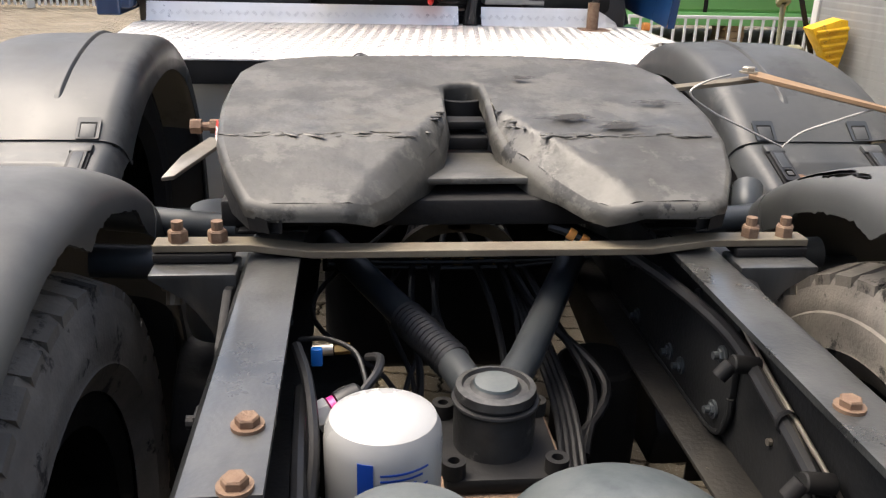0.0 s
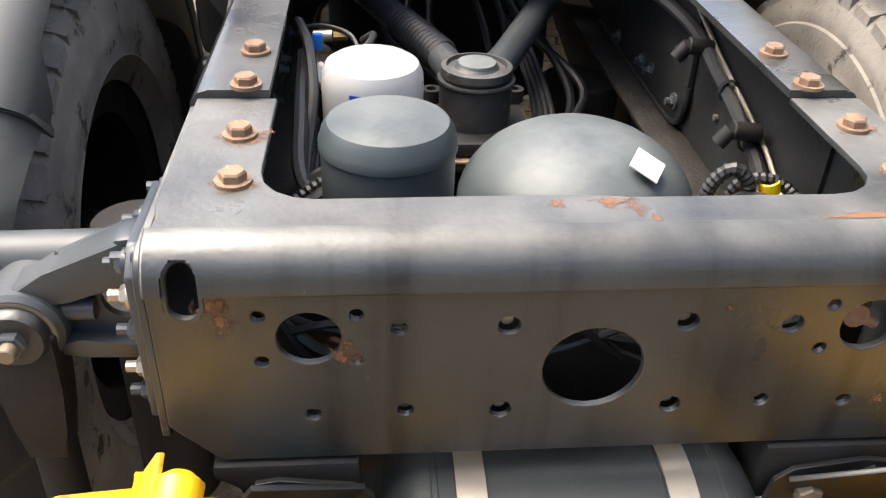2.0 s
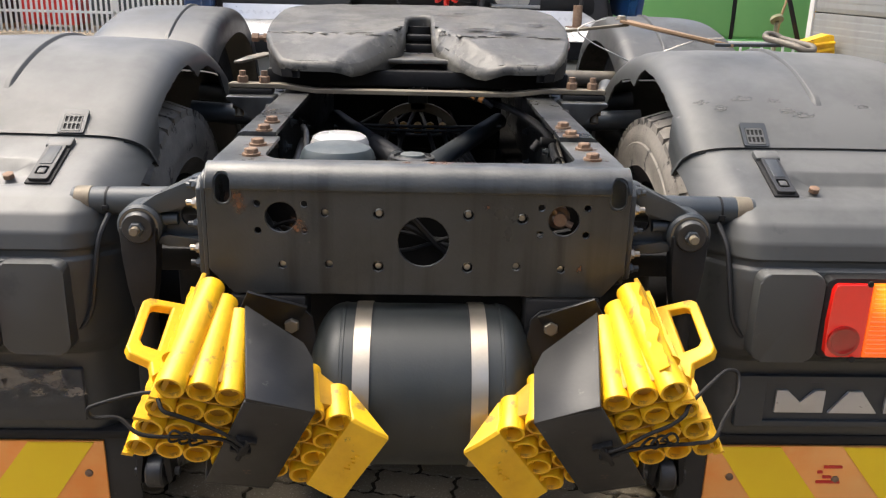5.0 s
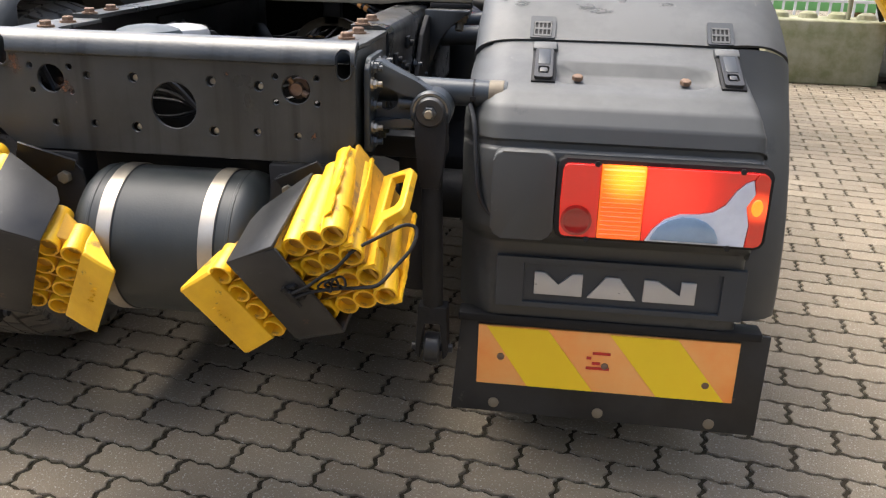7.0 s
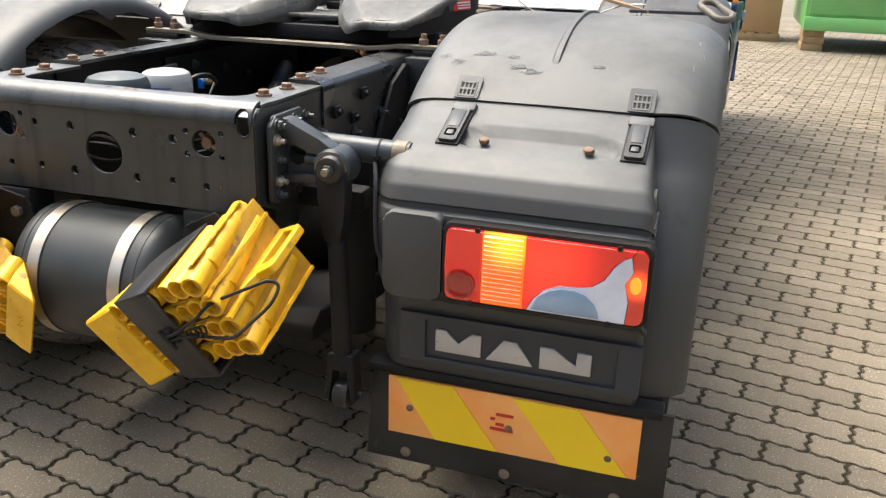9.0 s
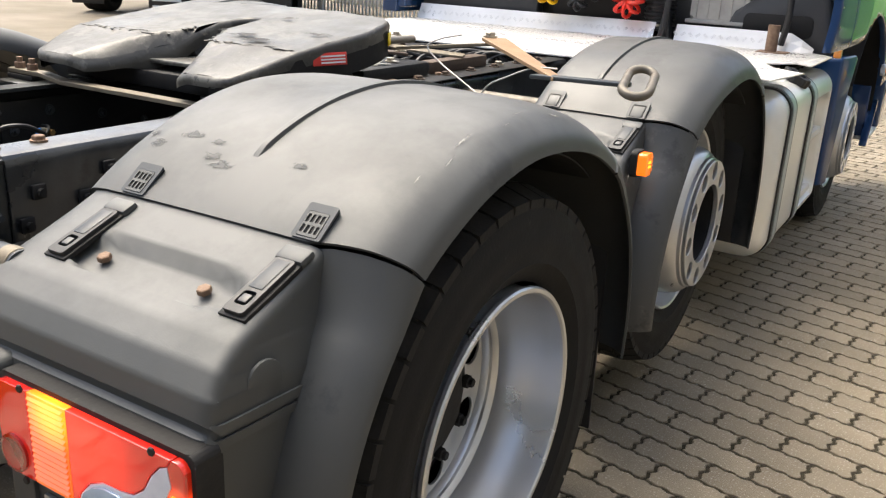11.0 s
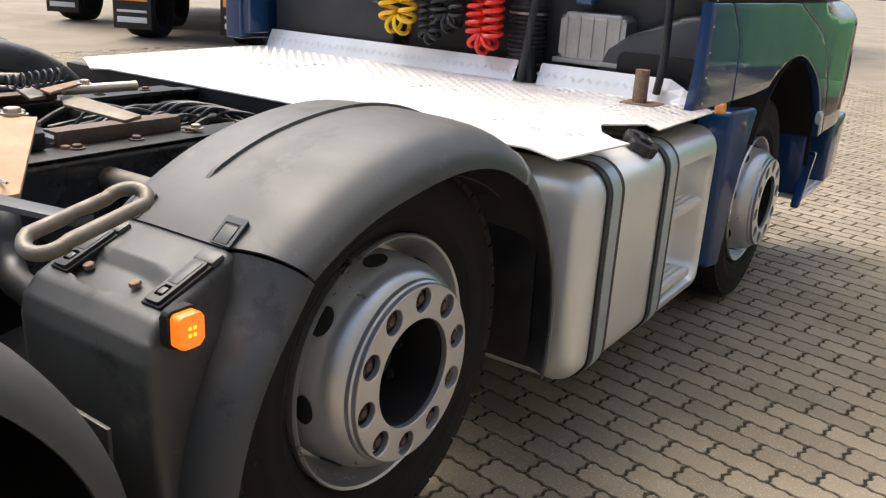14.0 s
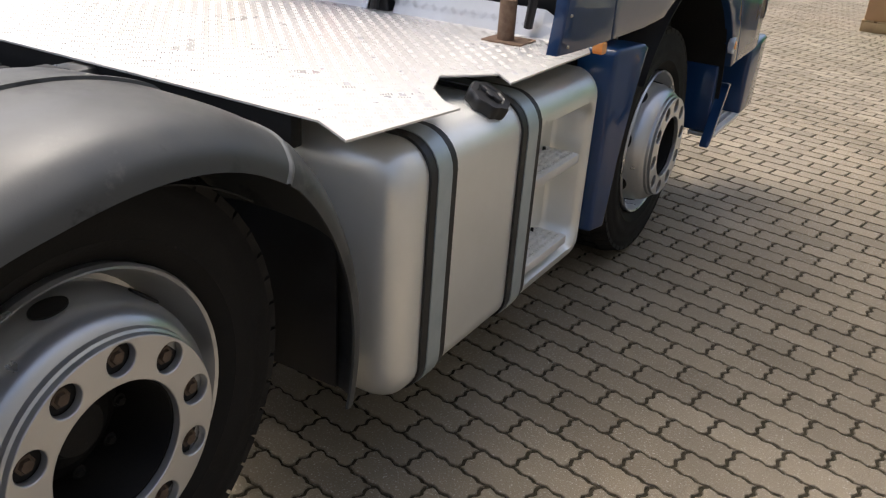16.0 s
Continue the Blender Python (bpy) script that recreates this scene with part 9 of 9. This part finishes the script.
for k in range(6):
    z0, z1 = 0.76 - 0.055 * k, 0.80 - 0.06 * k
    x0, x1 = 3.49 + 0.032 * k, 3.755 - 0.008 * k
    bm = bmesh.new()
    tube(bm, [(x0, 6.378, z0), (x1, 6.378, z1)], 0.017, 10)
    part("rib", bm, M_YELLOW, far)
bm = bmesh.new()
tube(bm, smooth_path([(3.37, 6.76, 0.555), (3.375, 6.76, 0.8), (3.40, 6.78, 1.0), (3.457, 6.8, 1.244), (3.49, 6.8, 1.6), (3.51, 6.8, 1.92), (3.53, 6.8, 2.5)], 5), 0.012, 8)
tagged(part("rope", bm, M_WOOD), "tan rope rising from the concrete block", "rope")
bm = bmesh.new()
lathe(bm, (3.325, 6.67, 0.96), (3.325, 6.74, 1.03), [(0.02, 0), (0.06, 0.01), (0.06, 0.04), (0.02, 0.05)], 16)
rod(bm, (3.345, 6.70, 0.555), (3.33, 6.70, 0.95), 0.018)
tagged(part("lifting_eye", bm, M_CONC), "weathered lifting eye on the block", "lifting eye")
bm = bmesh.new()
box(bm, (-0.02, -0.01, 0), (0.02, 0.01, 0.76), 0.003)
tagged(part("steel_bar", bm, M_BLACK), "dark steel bar leaning on the wall", "bar").matrix_basis = pose(3.605, 6.62, 0.562, 0, -20, 0)

fence = thing("low_railing", "low white steel railing by the container", "railing", at=pose(3.3, 10.7, 0))
bm = bmesh.new()
box(bm, (0, -0.02, 0.46), (2.5, 0.02, 0.5), 0.004)
part("top_bar", bm, M_WHITE, fence)
for k in range(17):
    bm = bmesh.new()
    box(bm, (0.15 * k, -0.015, 0.0), (0.15 * k + 0.03, 0.015, 0.46), 0.003)
    part("upright", bm, M_WHITE, fence)

pal_f = thing("palisade_fence", "white steel palisade fence along the yard", "fence", at=pose(-12, 15.5, 0))
picket = None
for k in range(98):
    if picket is None:
        bm = bmesh.new()
        box(bm, (0, 0, 0.05), (0.045, 0.02, 1.9), 0.004)
        picket = part("picket", bm, M_FENCE, pal_f)
    else:
        o = new("picket", picket.data)
        o.parent = pal_f
        o.matrix_basis = pose(0.10 * k, 0, 0)
for z in (0.4, 1.6):
    bm = bmesh.new()
    box(bm, (0, 0.022, z), (9.8, 0.06, z + 0.05), 0.004)
    part("rail", bm, M_FENCE, pal_f)
for k in range(4):
    bm = bmesh.new()
    box(bm, (2.9 * k + 0.4, 0.022, 0.0), (2.9 * k + 0.52, 0.12, 2.0), 0.006)
    part("post", bm, M_FENCE, pal_f)
house = thing("far_building", "cream office building behind the fence", "building", at=pose(-14, 19, 0))
bm = bmesh.new()
box(bm, (0, 0, 0), (11, 8, 4.5), 0.02)
part("wall", bm, M_CREAM, house)
for x0, x1, z0, z1, m in ((6.95, 7.9, 1.95, 2.3, M_BARE), (6.7, 8.2, 2.36, 3.2, M_WHITE), (2.0, 3.4, 1.6, 2.6, M_BARE)):
    bm = bmesh.new()
    box(bm, (x0, -0.06, z0), (x1, 0.02, z1), 0.01)
    part("wall_unit", bm, m, house, "equipment panel on the wall")

# goods stored behind the fence
for k, (x, w, h, m, tone) in enumerate(((-9.6, 1.3, 1.25, M_HOLDER, "black"), (-8.0, 1.1, 0.9, M_REDLAB, "red"), (-6.6, 1.2, 1.15, M_GTANK, "grey-green"), (-5.2, 1.2, 1.3, M_HOLDER, "black"), (-3.8, 0.9, 1.1, M_SIGNY, "yellow"), (-2.8, 0.9, 1.25, M_GTANK, "grey-green"))):
    crate = thing("storage_crate", tone + " storage crate standing behind the palisade fence", "crate", "crates behind the fence", at=pose(x, 16.7, 0))
    bm = bmesh.new()
    box(bm, (0, 0, 0.1), (w, 0.9, h - 0.08), 0.02)
    part("body", bm, m, crate)
    bm = bmesh.new()
    box(bm, (-0.03, -0.03, h - 0.08), (w + 0.03, 0.93, h), 0.015)
    part("lid", bm, m, crate)
    for fx in (0.05, w - 0.17):
        bm = bmesh.new()
        box(bm, (fx, 0.05, 0.0), (fx + 0.12, 0.85, 0.1), 0.004)
        part("skid", bm, M_WOOD, crate)

# two parked lorries far off on the left
for n, (x, y) in enumerate(((-9.23, 10.13), (-12.5, 11.0))):
    lor = thing("parked_lorry", "dark parked lorry with orange marker board on its mud flap", "lorry", "parked lorries", at=pose(x, y, 0, 0, 0, 28))
    bm = bmesh.new()
    box(bm, (-1.2, 0.1, 0.95), (1.2, 7, 3.5), 0.05)
    part("body", bm, M_CABGREY, lor)
    for s in (1, -1):
        bm = bmesh.new()
        box(bm, (s * 0.9 - 0.32, 0.0, 0.18), (s * 0.9 + 0.32, 0.02, 0.95), 0.004)
        fl = part("mud_flap", bm, M_HOSE, lor)
        bm = bmesh.new()
        box(bm, (s * 0.9 - 0.27, -0.012, 0.62), (s * 0.9 + 0.27, -0.002, 0.76), 0.002)
        part("marker_board", bm, M_ORANGE, fl)
        bm = bmesh.new()
        box(bm, (s * 0.9 - 0.25, -0.012, 0.28), (s * 0.9 + 0.25, -0.002, 0.37), 0.002)
        box(bm, (s * 0.9 - 0.25, -0.012, 0.44), (s * 0.9 + 0.25, -0.002, 0.48), 0.002)
        part("lettering_bar", bm, M_WHITE, fl, "plain white bars in place of lettering")
        tyre_parts(lor, 0.55, M_RUBBER, pose(s * 0.9, 0.65, 0.5))

# ---- pavers: wavy stones in a running bond ----
PITCH, ROW, TURN = 0.2165, 0.1105, -10.0
half, deep = PITCH / 2 - 0.0056, ROW / 2 - 0.0046


def wave(u):
    """The long edge: two rounded teeth to each half stone."""
    return 0.0040 * math.sin(4 * math.pi * u + 0.6) + 0.0010 * math.sin(12 * math.pi * u) + 0.0008 * math.sin(2 * math.pi * u)


def slant(v):
    """The short edge: a zigzag of three teeth."""
    return 0.0062 * math.sin(math.pi * 2.1 * v + 0.4) * (1 - 0.25 * v * v)


def stone(nu, nv):
    us = [-0.96 + 1.92 * k / (nu - 1) for k in range(nu)]
    ws = [-1.0 + 2.0 * k / (nv - 1) for k in range(nv)]
    pts = [(half * u + slant(-1.0) * 0.5, -deep + wave(u)) for u in us] + [(half + slant(v), deep * v * 0.96 + wave(1.0)) for v in ws]
    return pts + [(half * u + slant(1.0) * 0.5, deep + wave(u)) for u in us[::-1]] + [(-half + slant(v), deep * v * 0.96 + wave(-1.0)) for v in ws[::-1]]


def stone_mesh(shape, rng, rings=3):
    """Worn top, rounded shoulder and side of one stone."""
    lift_ = rng.uniform(-0.0008, 0.0008)
    low = [(0.968, 0.938, lift_), (0.992, 0.984, lift_ - 0.0022), (1.0, 1.0, lift_ - 0.012)][:rings] if rings == 3 else [(0.98, 0.96, lift_), (1.0, 1.0, lift_ - 0.012)]
    n = len(shape)
    verts = [(u * a + 0.0006 * noise.noise(Vector((u * 90, v * 90, lift_ * 9000))), v * b + 0.0006 * noise.noise(Vector((u * 90, v * 90, lift_ * 9000 + 5))), z) for a, b, z in low for u, v in shape]
    fs = [tuple(range(n))]
    for q in range(len(low) - 1):
        for k in range(n):
            j = (k + 1) % n
            fs.append((j + q * n, j + (q + 1) * n, k + (q + 1) * n, k + q * n)[::-1])
    return verts, fs


origin = Vector((-0.1965, 0.066))
rng = random.Random(5)
fine_stone, plain_stone = stone(29, 9), stone(7, 3)
kinds = []
for k in range(4):
    me = bpy.data.meshes.new("paver")
    vs_, fs_ = stone_mesh(fine_stone, rng)
    me.from_pydata(vs_, [], fs_)
    me.materials.append(M_PAVER)
    kinds.append(me)
near = 0
shapes = []
for k in range(3):
    vs_, fs_ = stone_mesh(fine_stone, rng)
    shapes.append((np.array(vs_), fs_))
vs_, fs_ = stone_mesh(plain_stone, random.Random(1), 2)
plain = (np.array(vs_), fs_)
turn = Matrix.Rotation(radians(TURN), 4, "Z")
c9, s9 = math.cos(radians(TURN)), math.sin(radians(TURN))
all_v, all_f, off = [], [], 0
rng = random.Random(8)
for r in range(-110, 190):
    for c in range(-110, 60):
        lx = (c + 0.5 * (r % 2)) * PITCH
        ly = r * ROW
        x = origin.x + c9 * lx - s9 * ly
        y = origin.y + s9 * lx + c9 * ly
        if not (-9.0 < x < 7.0 and -6.9 < y < 16.5) or (y < 6.9 and x > 3.6 + (6.9 - y) * 0.114):
            continue
        if 0.2 < x < 2.0 and -0.75 < y < 2.2 and near < 300 and not (abs(x) < 0.9 and 0.4 < y):
            near += 1
            o = new("paver", kinds[(r * 7 + c * 3) % 4])
            o.parent = ground
            o.matrix_basis = Matrix.Translation((x, y, 0)) @ turn @ pose(0, 0, 0, rng.uniform(-0.4, 0.4), rng.uniform(-0.4, 0.4), rng.uniform(-0.5, 0.5))
            continue
        jz = rng.uniform(-0.001, 0.001)
        close = -1.2 < x < 3.3 and -2.0 < y < 5.8
        ring, fs = shapes[(r * 5 + c * 2) % 3] if close else plain
        px = x + ring[:, 0] * c9 - ring[:, 1] * s9
        py = y + ring[:, 0] * s9 + ring[:, 1] * c9
        all_v.append(np.stack([px, py, ring[:, 2] + jz], 1))
        all_f += [tuple(i + off for i in f) for f in fs]
        off += len(ring)
me = bpy.data.meshes.new("pavers")
me.from_pydata(np.concatenate(all_v).tolist(), [], all_f)
me.materials.append(M_PAVER)
rest = new("pavers", me)
rest.parent = ground
tagged(rest, kind="stuff")
